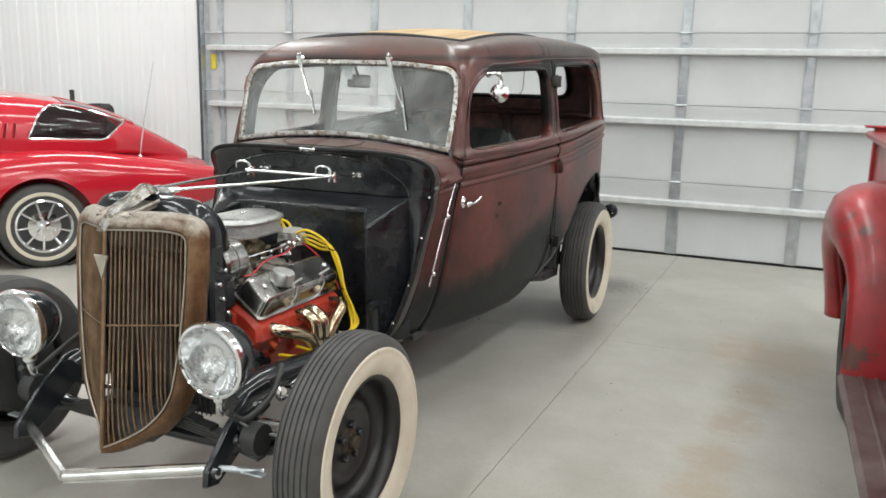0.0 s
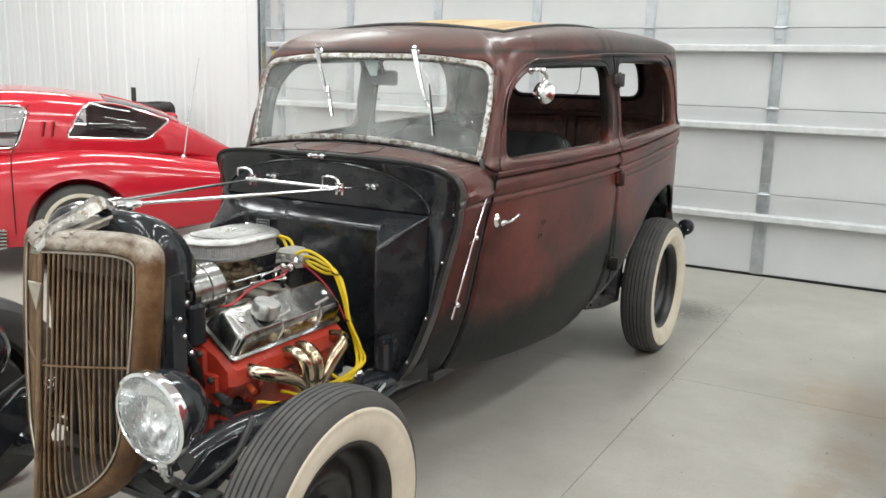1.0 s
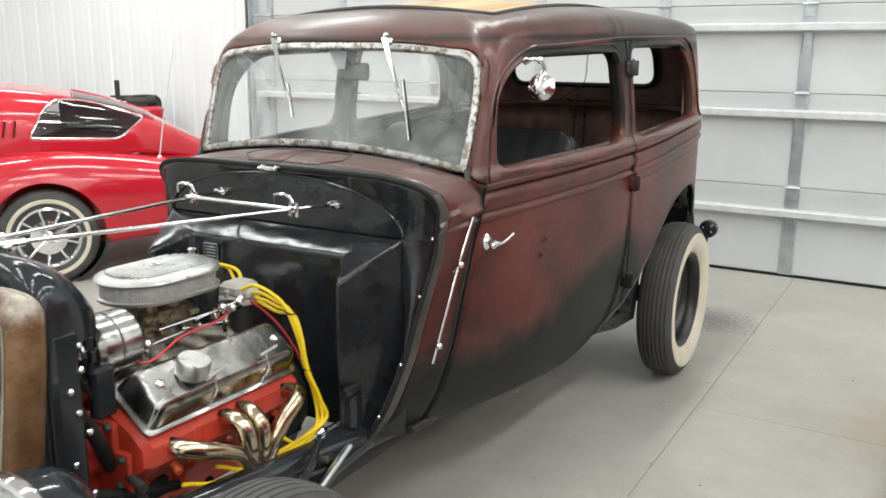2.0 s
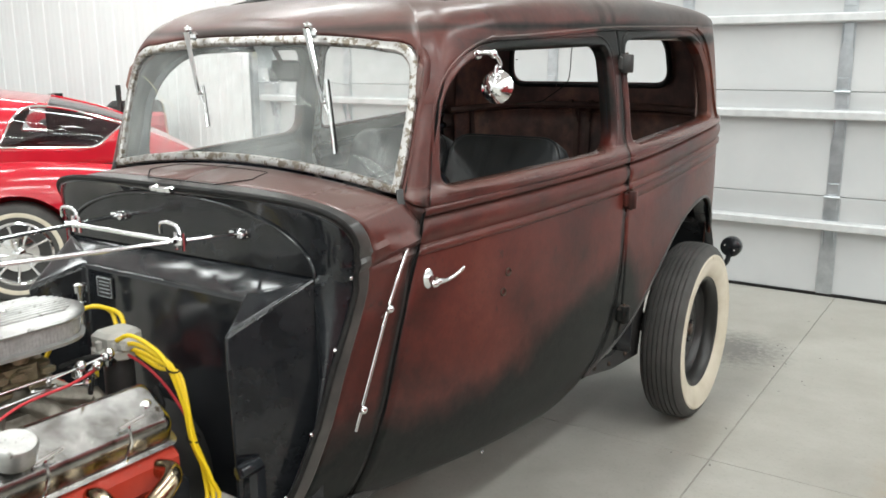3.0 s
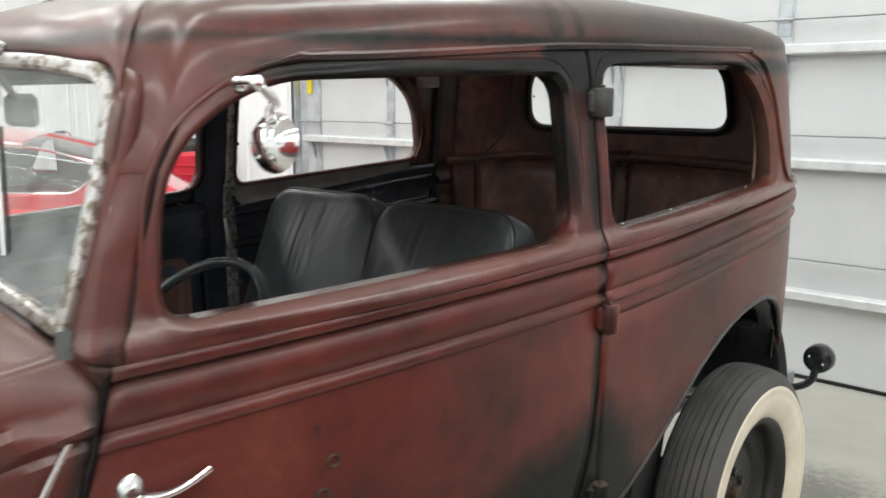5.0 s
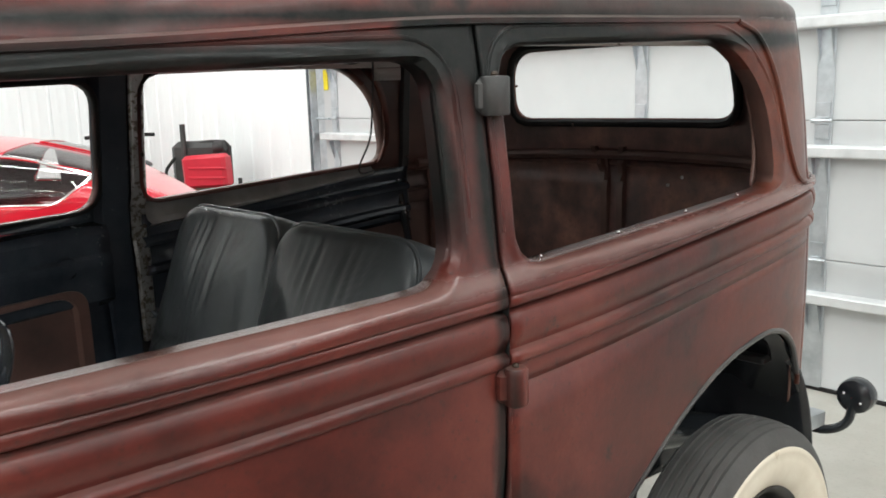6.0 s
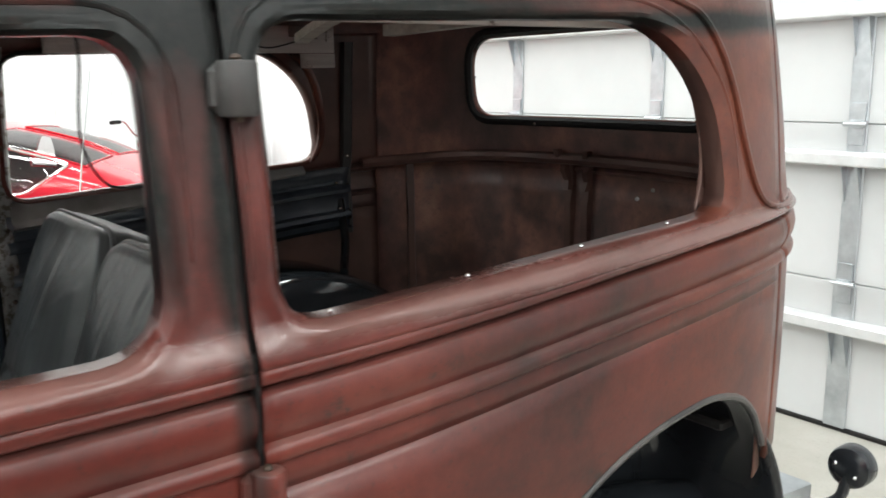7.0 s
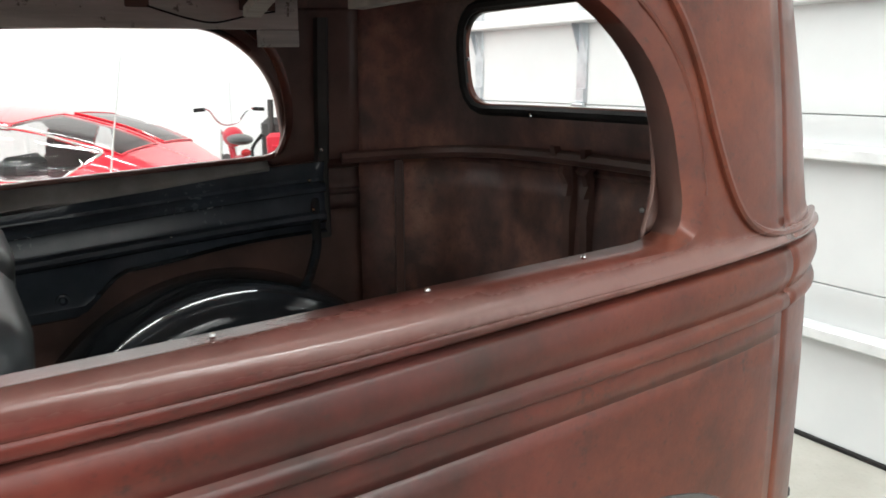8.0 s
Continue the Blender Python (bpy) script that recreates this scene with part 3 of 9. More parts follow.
for x in STILES:
    for k, (lo, hi) in enumerate(zip(SECTIONS, SECTIONS[1:])):
        g = Geo().box((x, DOOR_Y - 0.004, (lo + hi) / 2), (0.075 if k else 0.09, 0.010, hi - lo - 0.02), bevel=0.003)
        stile = part("stile", g, GALV, gate, "galvanised upright stile")
        if k:
            g = Geo()
            g.box((x, DOOR_Y - 0.013, lo + 0.045), (0.06, 0.008, 0.07), bevel=0.002).box((x, DOOR_Y - 0.013, lo - 0.045), (0.06, 0.008, 0.07), bevel=0.002)
            g.tube([(x - 0.045, DOOR_Y - 0.026, lo), (x + 0.045, DOOR_Y - 0.026, lo)], 0.010)
            g.box((x, DOOR_Y - 0.020, lo), (0.05, 0.02, 0.03), bevel=0.002)
            part("hinge", g, GALV, stile)
        g = Geo()
        z = STRUTS[k] - 0.028
        for sgn in (-1, 1):
            g.prism([(0, 0), (-0.055, 0), (-0.006, -0.145), (0, -0.145)], 0, 0.0035, Matrix.Translation((x + sgn * 0.030, DOOR_Y - 0.002, z)) @ Matrix(((0, 0, 1, 0), (1, 0, 0, 0), (0, 1, 0, 0), (0, 0, 0, 1))))
        part("bracket", g, GALV, stile)
# side track and jamb at the door's open edge
for x, sgn in ((DOOR_X0, -1), (DOOR_X1, 1)):
    g = Geo().box((x + sgn * 0.07, Y1 - 0.02, ZC / 2), (0.13, 0.20, ZC), bevel=0.004)
    part("jamb", g, GALV, gate)
    g = Geo()
    for dx in (0.035, 0.075):
        g.box((x + sgn * dx, DOOR_Y - 0.07, 1.95), (0.006, 0.06, 3.9), bevel=0.001)
    g.box((x + sgn * 0.055, DOOR_Y - 0.04, 1.95), (0.046, 0.006, 3.9), bevel=0.001)
    part("track", g, GALV, gate, "galvanised upright roller track")
    for z in SECTIONS[1:]:
        g = Geo().tube([(x - sgn * 0.12, DOOR_Y - 0.05, z), (x + sgn * 0.06, DOOR_Y - 0.05, z)], 0.009)
        g.lathe([(0.005, -0.012), (0.024, -0.010), (0.024, 0.010), (0.005, 0.012)], pose(x + sgn * 0.055, DOOR_Y - 0.05, z, 0, 90, 0), 16)
        part("roller", g, GALV, gate)
YELLOW_TAG = plain("yellow_label", (0.75, 0.62, 0.02), 0.5)
part("warning_label", Geo().box((DOOR_X0 + 0.045, DOOR_Y - 0.008, 1.52), (0.055, 0.004, 0.15), bevel=0.001), YELLOW_TAG, gate, "yellow warning label")
part("bottom_seal", Geo().box(((DOOR_X0 + DOOR_X1) / 2, DOOR_Y + 0.015, 0.010), (DOOR_X1 - DOOR_X0, 0.05, 0.020)), GASKET, gate, "black rubber bottom seal")

# ---- the old sedan: body surface ----
CX = -0.03
car = thing("hot_rod_sedan", "fenderless 1930s two-door sedan in worn red and dark primer", "car", at=(CX, 0, 0))
REAR0, REARL, WIDE, POW = 2.6, 0.92, 0.71, 4.2
_pl = [(WIDE - 0.19 * ((REAR0 - y) / 1.65) ** 2, y) for y in np.linspace(0.7, REAR0, 600)]
_pl += [(WIDE * math.cos(a) ** (2 / POW), REAR0 + REARL * math.sin(a) ** (2 / POW)) for a in np.linspace(0.0001, math.pi / 2 - 1e-9, 1600)]
_px, _py = np.array([p[0] for p in _pl]), np.array([p[1] for p in _pl])
_ps = 0.7 + np.concatenate(([0], np.cumsum(np.hypot(np.diff(_px), np.diff(_py)))))
S_END = float(_ps[-1])
inset_of = spline([0.26, 0.34, 0.42, 0.55, 0.75, 1.0, 1.10, 1.14, 1.25, 1.35, 1.45, 1.50], [0.125, 0.070, 0.035, 0.010, 0, 0, 0.004, 0.010, 0.022, 0.036, 0.053, 0.064])


def s_at(y):
    return float(np.interp(y, _py, _ps))


def side(s, zp, push=0.0):
    """A point of the left body side: s along the plan from nose to tail centre, zp the height before the belt's rake. Past the
    tail's centre it goes on along the right side."""
    flip = s > S_END
    q = 2 * S_END - s if flip else s
    x, y = float(np.interp(q, _ps, _px)), float(np.interp(q, _ps, _py))
    e = 0.004
    xa, ya, xb, yb = (float(np.interp(q - e, _ps, _px)), float(np.interp(q - e, _ps, _py)), float(np.interp(min(q + e, S_END), _ps, _px)), float(np.interp(min(q + e, S_END), _ps, _py)))
    tx, ty = xb - xa, yb - ya
    n = math.hypot(tx, ty) or 1
    nx, ny = ty / n, -tx / n
    d = inset_of(zp)
    if zp > 1.0:
        d *= 1 - 0.25 * smooth(2.6, 3.1, y) + 0.45 * smooth(3.2, 3.5, y)
    if zp < 0.6:
        d *= 1 + 0.5 * smooth(1.6, 0.9, y)
    o = push - d
    if abs(zp - 1.0) < 0.0125:
        o += 0.0105 * math.sqrt(1 - ((zp - 1.0) / 0.0125) ** 2)
    if 1.0125 < zp < 1.0755:
        k = (zp - 1.0125) / 0.063
        o += 0.0050 * k + 0.0095 * math.sin(math.pi * k)
    if 1.0755 <= zp < 1.120:
        o += 0.0135 * math.sin(math.pi * min(1, (zp - 1.0735) / 0.0465) ** 0.70)
    o -= 0.013 * math.exp(-((zp - 1.0755) / 0.0036) ** 2)
    z = zp + 0.032 * (y - 1.1) * smooth(0.5, 0.95, zp)
    z -= (0.030 - 0.009 * (y - 1.1) - 0.028 * smooth(2.2, 3.2, y)) * smooth(0.7, 0.95, zp) * (1 - smooth(1.080, 1.112, zp))
    x, y = x + nx * o, y + ny * o
    return Vector((-x if flip else x, y, z))


def mirror(p):
    return Vector((-p[0], p[1], p[2]))


def ring(inner, outer, c, k, roll, depth, n=84):
    """A panel round an opening: rows from the outer outline to the opening's edge, rolled in there. Outlines in (s, zp)."""
    angles = {round(2 * math.pi * i / n, 5) for i in range(n)}
    angles |= {round(math.atan2(q[1] - c[1], q[0] - c[0]) % (2 * math.pi), 5) for q in outer}
    angles |= {round(math.atan2(q[1] - c[1], q[0] - c[0]) % (2 * math.pi), 5) for q in resample(inner, 110)}
    a = sorted(angles)
    ins, out = [cast(inner, c, t) for t in a], [cast(outer, c, t) for t in a]
    rows = []
    for j in range(k + 1):
        t = j / k
        row = []
        for p, q in zip(ins, out):
            dist = (1 - t) * math.hypot(p[0] - q[0], p[1] - q[1])
            lip = 0.006 * math.exp(-((dist - 0.014) / 0.010) ** 2) - roll * math.exp(-dist / 0.007)
            row.append(side(lerp(q[0], p[0], t), lerp(q[1], p[1], t), lip))
        rows.append(row)
    rows.append([side(p[0], p[1], -depth) for p in ins])
    return rows


def dense(z0, z1, n):
    return [lerp(z0, z1, i / n) for i in range(n + 1)]


BAND = [0.955, 0.975, 0.984, 0.9868, 0.9876, 0.9895, 0.993, 0.9965, 1.0, 1.0035, 1.007, 1.0105, 1.0124, 1.0132, 1.016, 1.020, 1.026, 1.032, 1.038, 1.044, 1.050, 1.056, 1.061, 1.066, 1.0690, 1.0710, 1.0728, 1.0742, 1.0755, 1.0768, 1.0782, 1.0800, 1.0825, 1.0850, 1.088, 1.092]
SILL = 1.092


def door_front(zp):
    return 1.17 - 0.24 * (1.05 - zp)


door_rear = spline([0.30, 0.44, 0.56, 0.70, 0.95, 1.2], [1.86, 2.02, 2.10, 2.145, 2.165, 2.165])
GAP, FRONT_GAP = 0.0065, 0.0115
DOOR_TOP_EDGE = [(1.200, SILL), (1.235, 1.20), (1.268, 1.31), (1.305, 1.375), (1.36, 1.420), (1.44, 1.448), (1.58, 1.466), (1.83, 1.476), (2.165, 1.482)]
DOOR_WIN = [(1.262, 1.109, 0.05), (2.082, 1.111, 0.07), (2.082, 1.428, 0.06), (1.432, 1.424, 0.10), (1.284, 1.325, 0.13)]
QUARTER_WIN = [(2.205, 1.112, 0.06), (3.040, 1.130, 0.06), (3.008, 1.330, 0.13), (2.870, 1.442, 0.13), (2.205, 1.442, 0.06)]
ARCH = [(1.88, 0.34), (2.0, 0.415), (2.23, 0.51), (2.50, 0.695), (2.62, 0.775), (2.75, 0.838), (2.90, 0.872), (3.02, 0.872), (3.11, 0.838), (3.17, 0.785), (3.21, 0.725), (3.25, 0.70)]
_arch = spline([p[0] for p in ARCH], [p[1] for p in ARCH])


def arch_z(y):
    """The arch's edge as a height before the rake."""
    lo, hi = 0.2, 1.0
    for _ in range(20):
        m_ = (lo + hi) / 2
        lo, hi = (m_, hi) if side(s_at(y), m_).z < _arch(y) else (lo, m_)
    return lo


S_REAR = s_at(3.24)


def to_s(poly):
    return [(s_at(p[0]), p[1]) for p in poly]


def both(name, build, mat, label="", solid=0.010, parent=None, sharp=38, inside=None):
    """The same body panel on the left and, mirrored, on the right."""
    obs = []
    for k in (0, 1):
        g = Geo()
        build(g)
        if k:
            g.v = [(-x, y, z) for x, y, z in g.v]
        g.outward((0, 2.0, 0.95))
        obs.append(part(name, g, mat, parent or car, label, solid, sharp))
        if inside:
            obs[-1].data.materials.append(inside)
            obs[-1].modifiers[0].material_offset = 1
    return obs


def build_door(g):
    rows = []
    for zp in [0.325, 0.335, 0.352, 0.38, 0.42, 0.47, 0.53, 0.6, 0.68, 0.76, 0.84, 0.91] + BAND:
        a, b = door_front(zp) + FRONT_GAP, door_rear(zp) - GAP
        if zp < 0.42:
            k = 1 - math.sqrt(max(0, 1 - ((0.42 - zp) / 0.096) ** 2))
            a, b = a + 0.075 * k, b - 0.10 * k
        rows.append([side(s_at(lerp(a, b, i / 40)), zp) for i in range(41)])
    g.grid(rows)
    outer = to_s([(2.165 - GAP, SILL), *[(y - (GAP if i > 7 else -GAP), z - (GAP if i > 3 else 0)) for i, (y, z) in reversed(list(enumerate(DOOR_TOP_EDGE)))]])
    outer = outer[::-1]
    g.grid(ring(rounded(to_s([p[:2] for p in DOOR_WIN]) and [(s_at(p[0]), p[1], p[2]) for p in DOOR_WIN]), outer, (s_at(1.72), 1.27), 9, 0.010, 0.045), loop=True)


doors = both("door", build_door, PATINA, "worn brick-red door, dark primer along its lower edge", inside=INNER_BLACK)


# the doors' rims go black to paint the shade inside the gaps
for ob in doors:
    ob.data.materials.append(GASKET)
    ob.modifiers[0].material_offset_rim = 2


def door_outline(d=0.0):
    """The door's lower outline, down the front edge, round the rounded corners and up the rear; d moves it outwards."""
    front, rear = [], []
    for zp in [1.09, 1.0, 0.91, 0.84, 0.76, 0.68, 0.6, 0.53, 0.47, 0.42, 0.39, 0.365, 0.345, 0.333, 0.326]:
        a, b = door_front(zp) + FRONT_GAP, door_rear(zp) - GAP
        if zp < 0.42:
            k = 1 - math.sqrt(max(0, 1 - ((0.42 - zp) / 0.096) ** 2))
            a, b = a + 0.075 * k, b - 0.10 * k
        front.append((a - d, zp - d * smooth(0.40, 0.33, zp)))
        rear.append((b + d, zp - d * smooth(0.40, 0.33, zp)))
    return front + rear[::-1]


def build_edge(g):
    """The folded rim all round the door's lower part, black to paint the gap's shade."""
    line = door_outline()
    rows = [[side(s_at(y), z, o) for y, z in line] for o in (-0.001, -0.012, -0.024)]
    g.grid(rows)


# black tubes that paint the shade in the door gap and the belt groove
def build_gap_dark(g):
    g.tube([side(s_at(y), z, -0.010) for y, z in door_outline(0.0045)], 0.0048, 6)
    g.tube([side(s_at(y), 1.0755, -0.0095) for y in np.linspace(1.19, 2.155, 30)], 0.0034, 6)


for k, geo_fn, nm in ((0, build_edge, "door_edge"), (1, build_gap_dark, "door_seal")):
    for i in (0, 1):
        g = Geo()
        geo_fn(g)
        if i:
            g.v = [(-x, y, z) for x, y, z in g.v]
        part(nm, g, GASKET, doors[i], "black strip painting the shade in the door gap" if k else "folded door edge, black to paint the shade in its gap")


def build_quarter(g):
    n = 46
    rows = []
    low = [0.0, 0.04, 0.12, 0.25, 0.4, 0.55, 0.7, 0.85, 1.0]
    for f in low:
        row = []
        for i in range(n + 1):
            y = lerp(2.168, 3.24, (i / n))
            zb = arch_z(y)
            zp = lerp(zb, 0.955, f)
            s = lerp(s_at(y), s_at(lerp(2.168, 3.24, i / n)), f)
            row.append(side(s, zp))
        rows.append(row)
    g.grid(rows)
    g.grid([[side(s_at(lerp(2.168, 3.24, i / n)), zp) for i in range(n + 1)] for zp in BAND])
    outer = [(s_at(2.168), SILL), (S_REAR, SILL), (S_REAR, 1.485), (s_at(2.168), 1.485)]
    g.grid(ring(rounded([(s_at(p[0]), p[1], p[2]) for p in QUARTER_WIN]), outer, (s_at(2.60), 1.28), 9, 0.010, 0.045), loop=True)
    # the sliver below the hinge, between door and arch
    rows = []
    for zp in [0.40, 0.44, 0.48, 0.52, 0.56, 0.62, 0.70, 0.8, 0.9, 0.955]:
        a = door_rear(zp) + GAP
        lo = 2.168
        if zp < arch_z(2.168):
            lo = float(np.interp(zp, [p[1] for p in ARCH[:4]], [p[0] for p in ARCH[:4]]))
        rows.append([side(s_at(lerp(a, max(lo, a + 0.002), i / 4)), zp) for i in range(5)])
    g.grid(rows)


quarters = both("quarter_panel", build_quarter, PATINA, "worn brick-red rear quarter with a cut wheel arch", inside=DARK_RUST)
# the rear reveal faces of the window opening take the dark inner material
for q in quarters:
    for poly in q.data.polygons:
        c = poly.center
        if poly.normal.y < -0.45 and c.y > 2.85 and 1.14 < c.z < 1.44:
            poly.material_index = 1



def build_rear(g):
    a, b = S_REAR, 2 * S_END - S_REAR
    n = 60
    g.grid([[side(lerp(a, b, i / n), zp) for i in range(n + 1)] for zp in [0.66, 0.72, 0.8, 0.88] + BAND])
    c = S_END + 0.020
    win = rounded([(c - 0.40, 1.237, 0.07), (c + 0.430, 1.237, 0.07), (c + 0.425, 1.452, 0.10), (c - 0.395, 1.452, 0.10)])
    outer = [(a, SILL), (b, SILL), (b, 1.485), (a, 1.485)]
    g.grid(ring(win, outer, (c, 1.34), 22, 0.010, 0.03, 160), loop=True)


g = Geo()
build_rear(g)
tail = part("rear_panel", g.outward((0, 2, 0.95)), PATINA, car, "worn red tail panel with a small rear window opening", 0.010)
tail.data.materials.append(INNER_RUST)
tail.modifiers[0].material_offset = 1

# ---- windscreen outline ----
WS_HALF, WS_BOT, WS_TOP = 0.520, 1.118, 1.452


def screen_plane(x, z):
    return Vector((x, 1.140 + 0.30 * (z - 1.12) + 0.02 * (x / WS_HALF) ** 2, z))


def screen_edge(u, grow=0.0):
    """The windscreen's outline from the lower corner (u=0) up the side and over to the top centre (u=1)."""
    pts = [(WS_HALF - 0.002 + grow, WS_BOT - grow), (WS_HALF + 0.004 + grow, 1.25), (WS_HALF + grow, 1.36), (WS_HALF - 0.010 + grow, 1.41 + grow * .6), (WS_HALF - 0.04 + grow * .7, 1.437 + grow), (WS_HALF - 0.10, 1.447 + grow), (0.25, 1.462 + grow), (0, 1.466 + grow)]
    q = arc_line(pts)
    return screen_plane(*q(u))


def arc_line(pts):
    d = [0]
    for a, b in zip(pts, pts[1:]):
        d.append(d[-1] + math.hypot(b[0] - a[0], b[1] - a[1]))
    d = [v / d[-1] for v in d]
    fx, fz = spline(d, [p[0] for p in pts]), spline(d, [p[1] for p in pts])
    return lambda u: (fx(u), fz(u))


def screen_bottom(x, drop=0.0):
    return screen_plane(x, WS_BOT + 0.046 * (1 - (x / WS_HALF) ** 2) - drop)


# ---- roof ----
def drip(u):
    """The roof's lower rim, u from the front centre (0) to the tail's centre (1)."""
    if u < 0.22:
        a = math.pi / 2 * u / 0.22
        p1 = side(s_at(1.50), 1.463)
        return Vector((p1.x * math.sin(a) ** 0.55, p1.y - (p1.y - 1.262) * math.cos(a) ** 0.75, lerp(1.494, p1.z, math.sin(a) ** 3)))
    s = lerp(s_at(1.50), S_END, (u - 0.22) / 0.78)
    y = float(np.interp(s, _ps, _py))
    return side(s, lerp(1.463, 1.485, smooth(1.5, 2.2, y)))


def roof_top(y):
    return 1.672 - 0.088 * ((y - 2.35) / 0.95) ** 2


def insert_edge(u):
    """The edge of the wooden insert that fills the roof's middle."""
    if u < 0.18:
        a = u / 0.18
        x, y = 0.425 * a ** 0.9, 1.475 + 0.03 * a ** 4
    elif u < 0.86:
        a = (u - 0.18) / 0.68
        x, y = 0.425 + 0.02 * math.sin(math.pi * a), lerp(1.505, 3.02, a)
    else:
        a = (u - 0.86) / 0.14
        x, y = 0.425 * (1 - a) ** 0.9, 3.02 + 0.02 * a ** 0.5
    return Vector((x, y, roof_top(y) - 0.03 * (x / 0.4) ** 2))


def post_edge(t):
    """The door opening's edge on the post, from the belt (0) up to the roof's drip edge (1)."""
    pts = [side(s_at(y), z) for y, z in DOOR_TOP_EDGE[:6]] + [side(s_at(1.50), 1.456)]
    t *= len(pts) - 1
    i = min(int(t), len(pts) - 2)
    return pts[i].lerp(pts[i + 1], t - i)


def reach_height(fn, z):
    """Where on a rising edge the height z is reached."""
    lo, hi = 0.0, 0.62
    for _ in range(24):
        m_ = (lo + hi) / 2
        lo, hi = (m_, hi) if fn(m_).z < z else (lo, m_)
    return lo


POST_Z = 1.315
POST_IN, POST_OUT = reach_height(lambda v: screen_edge(v, 0.018), POST_Z), reach_height(post_edge, POST_Z)
RAKE = (screen_plane(0.3, 1.45) - screen_plane(0.3, 1.30)).normalized()


def roof_rim(u):
    """The roof skin's rim: along the windscreen's head, down the post, across it, up the door's edge, then the drip edge."""
    proud = Vector((0, -0.004, 0.002))
    if u < 0.13:
        return screen_edge(lerp(1, POST_IN, u / 0.13), 0.018) + proud
    if u < 0.155:
        return (screen_edge(POST_IN, 0.018) + proud).lerp(post_edge(POST_OUT), (u - 0.13) / 0.025)
    if u < 0.22:
        return post_edge(lerp(POST_OUT, 1, (u - 0.155) / 0.065)).lerp(drip(0.22), smooth(0.18, 0.22, u))
    return drip(u)


def roof_row(t, n=200):
    row = []
    for i in range(2 * n):
        u = i / n if i <= n else 2 - i / n
        a, b = roof_rim(u), insert_edge(u)
        th = t * math.pi / 2
        full = smooth(2.2, 3.0, a.y)
        f, h = 1 - math.cos(th) ** lerp(0.72, 0.60, full), math.sin(th) ** lerp(0.82, 0.72, full)
        p = Vector((lerp(a.x, b.x, f), lerp(a.y, b.y, f), lerp(a.z, b.z, h)))
        lean = 1 - smooth(0.22, 0.36, u)
        if lean > 0:
            flat = Vector((a.x - b.x, a.y - b.y, 0))
            rise = (RAKE + Vector((-0.16, 0, 0)) * smooth(0.03, 0.155, u)).normalized()
            k = smooth(0.05, 0.16, u)
            c1, c2 = a + rise * (b.z - a.z) * lerp(0.55, 0.75, k), b + flat * lerp(0.36, 0.60, k) + Vector((0, 0, -0.012 * (1 - k)))
            q = a * (1 - t) ** 3 + c1 * 3 * t * (1 - t) ** 2 + c2 * 3 * t * t * (1 - t) + b * t ** 3
            p = p.lerp(q, lean)
        row.append(mirror(p) if i > n else p)
    return row


g = Geo()
rim = roof_row(0)
cen = Vector((0, 2.3, 0))
lipw = [0.010 * (1 - smooth(2.85, 3.0, p.y)) * smooth(1.44, 1.54, p.y) for p in rim]
out = [p + (Vector((p.x, p.y, 0)) - cen).normalized() * k for p, k in zip(rim, lipw)]
drop = [0.3 * (1 - smooth(1.44, 1.54, p.y)) for p in rim]
g.grid([[p + Vector((0, 0, -0.012 * (1 - 3 * d))) for p, d in zip(rim, drop)], [p + Vector((0, 0, -0.010 * (1 - 3 * d))) for p, d in zip(out, drop)], [p + Vector((0, 0, -0.002 * (1 - 3 * d))) for p, d in zip(out, drop)], [p + Vector((0, 0, 0.003 * (1 - 3 * d))) for p, d in zip(rim, drop)]]
       + [roof_row(t) for t in dense(0.04, 1, 20)] + [[p + Vector((0, 0, -0.02)) for p in roof_row(1.0)]], loop=True)
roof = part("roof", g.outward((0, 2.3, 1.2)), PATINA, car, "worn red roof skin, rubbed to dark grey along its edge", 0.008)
roof.data.materials.append(INNER_RUST)
roof.modifiers[0].material_offset = 1

WOOD = surface("oiled_pine", (0.42, 0.25, 0.115), (0.60, 0.41, 0.215), 3, (0.45, 0.65), 0, 0.15, 60, stretch=(9, 0.7, 9))
PALE_WOOD = surface("bleached_board", (0.40, 0.385, 0.36), (0.64, 0.62, 0.585), 4, (0.6, 0.85), 0, 0.3, 60, stretch=(9, 0.7, 9), extra=((0.16, 0.14, 0.12), 20, 0.60))
GREY_WOOD = surface("weathered_board", (0.30, 0.28, 0.25), (0.48, 0.45, 0.40), 4, (0.6, 0.85), 0, 0.3, 60, stretch=(9, 0.7, 9))
nt = WOOD.node_tree
bs = nt.nodes["Principled BSDF"]
tone = ramp(nt, nt.nodes.new("ShaderNodeObjectInfo").outputs["Random"], [(0.0, (0.34, 0.20, 0.09)), (0.5, (0.52, 0.38, 0.20)), (1.0, (0.66, 0.55, 0.33))])
nt.links.new(mix(nt, 0.55, bs.inputs["Base Color"].links[0].from_socket, tone), bs.inputs["Base Color"])
k = 11
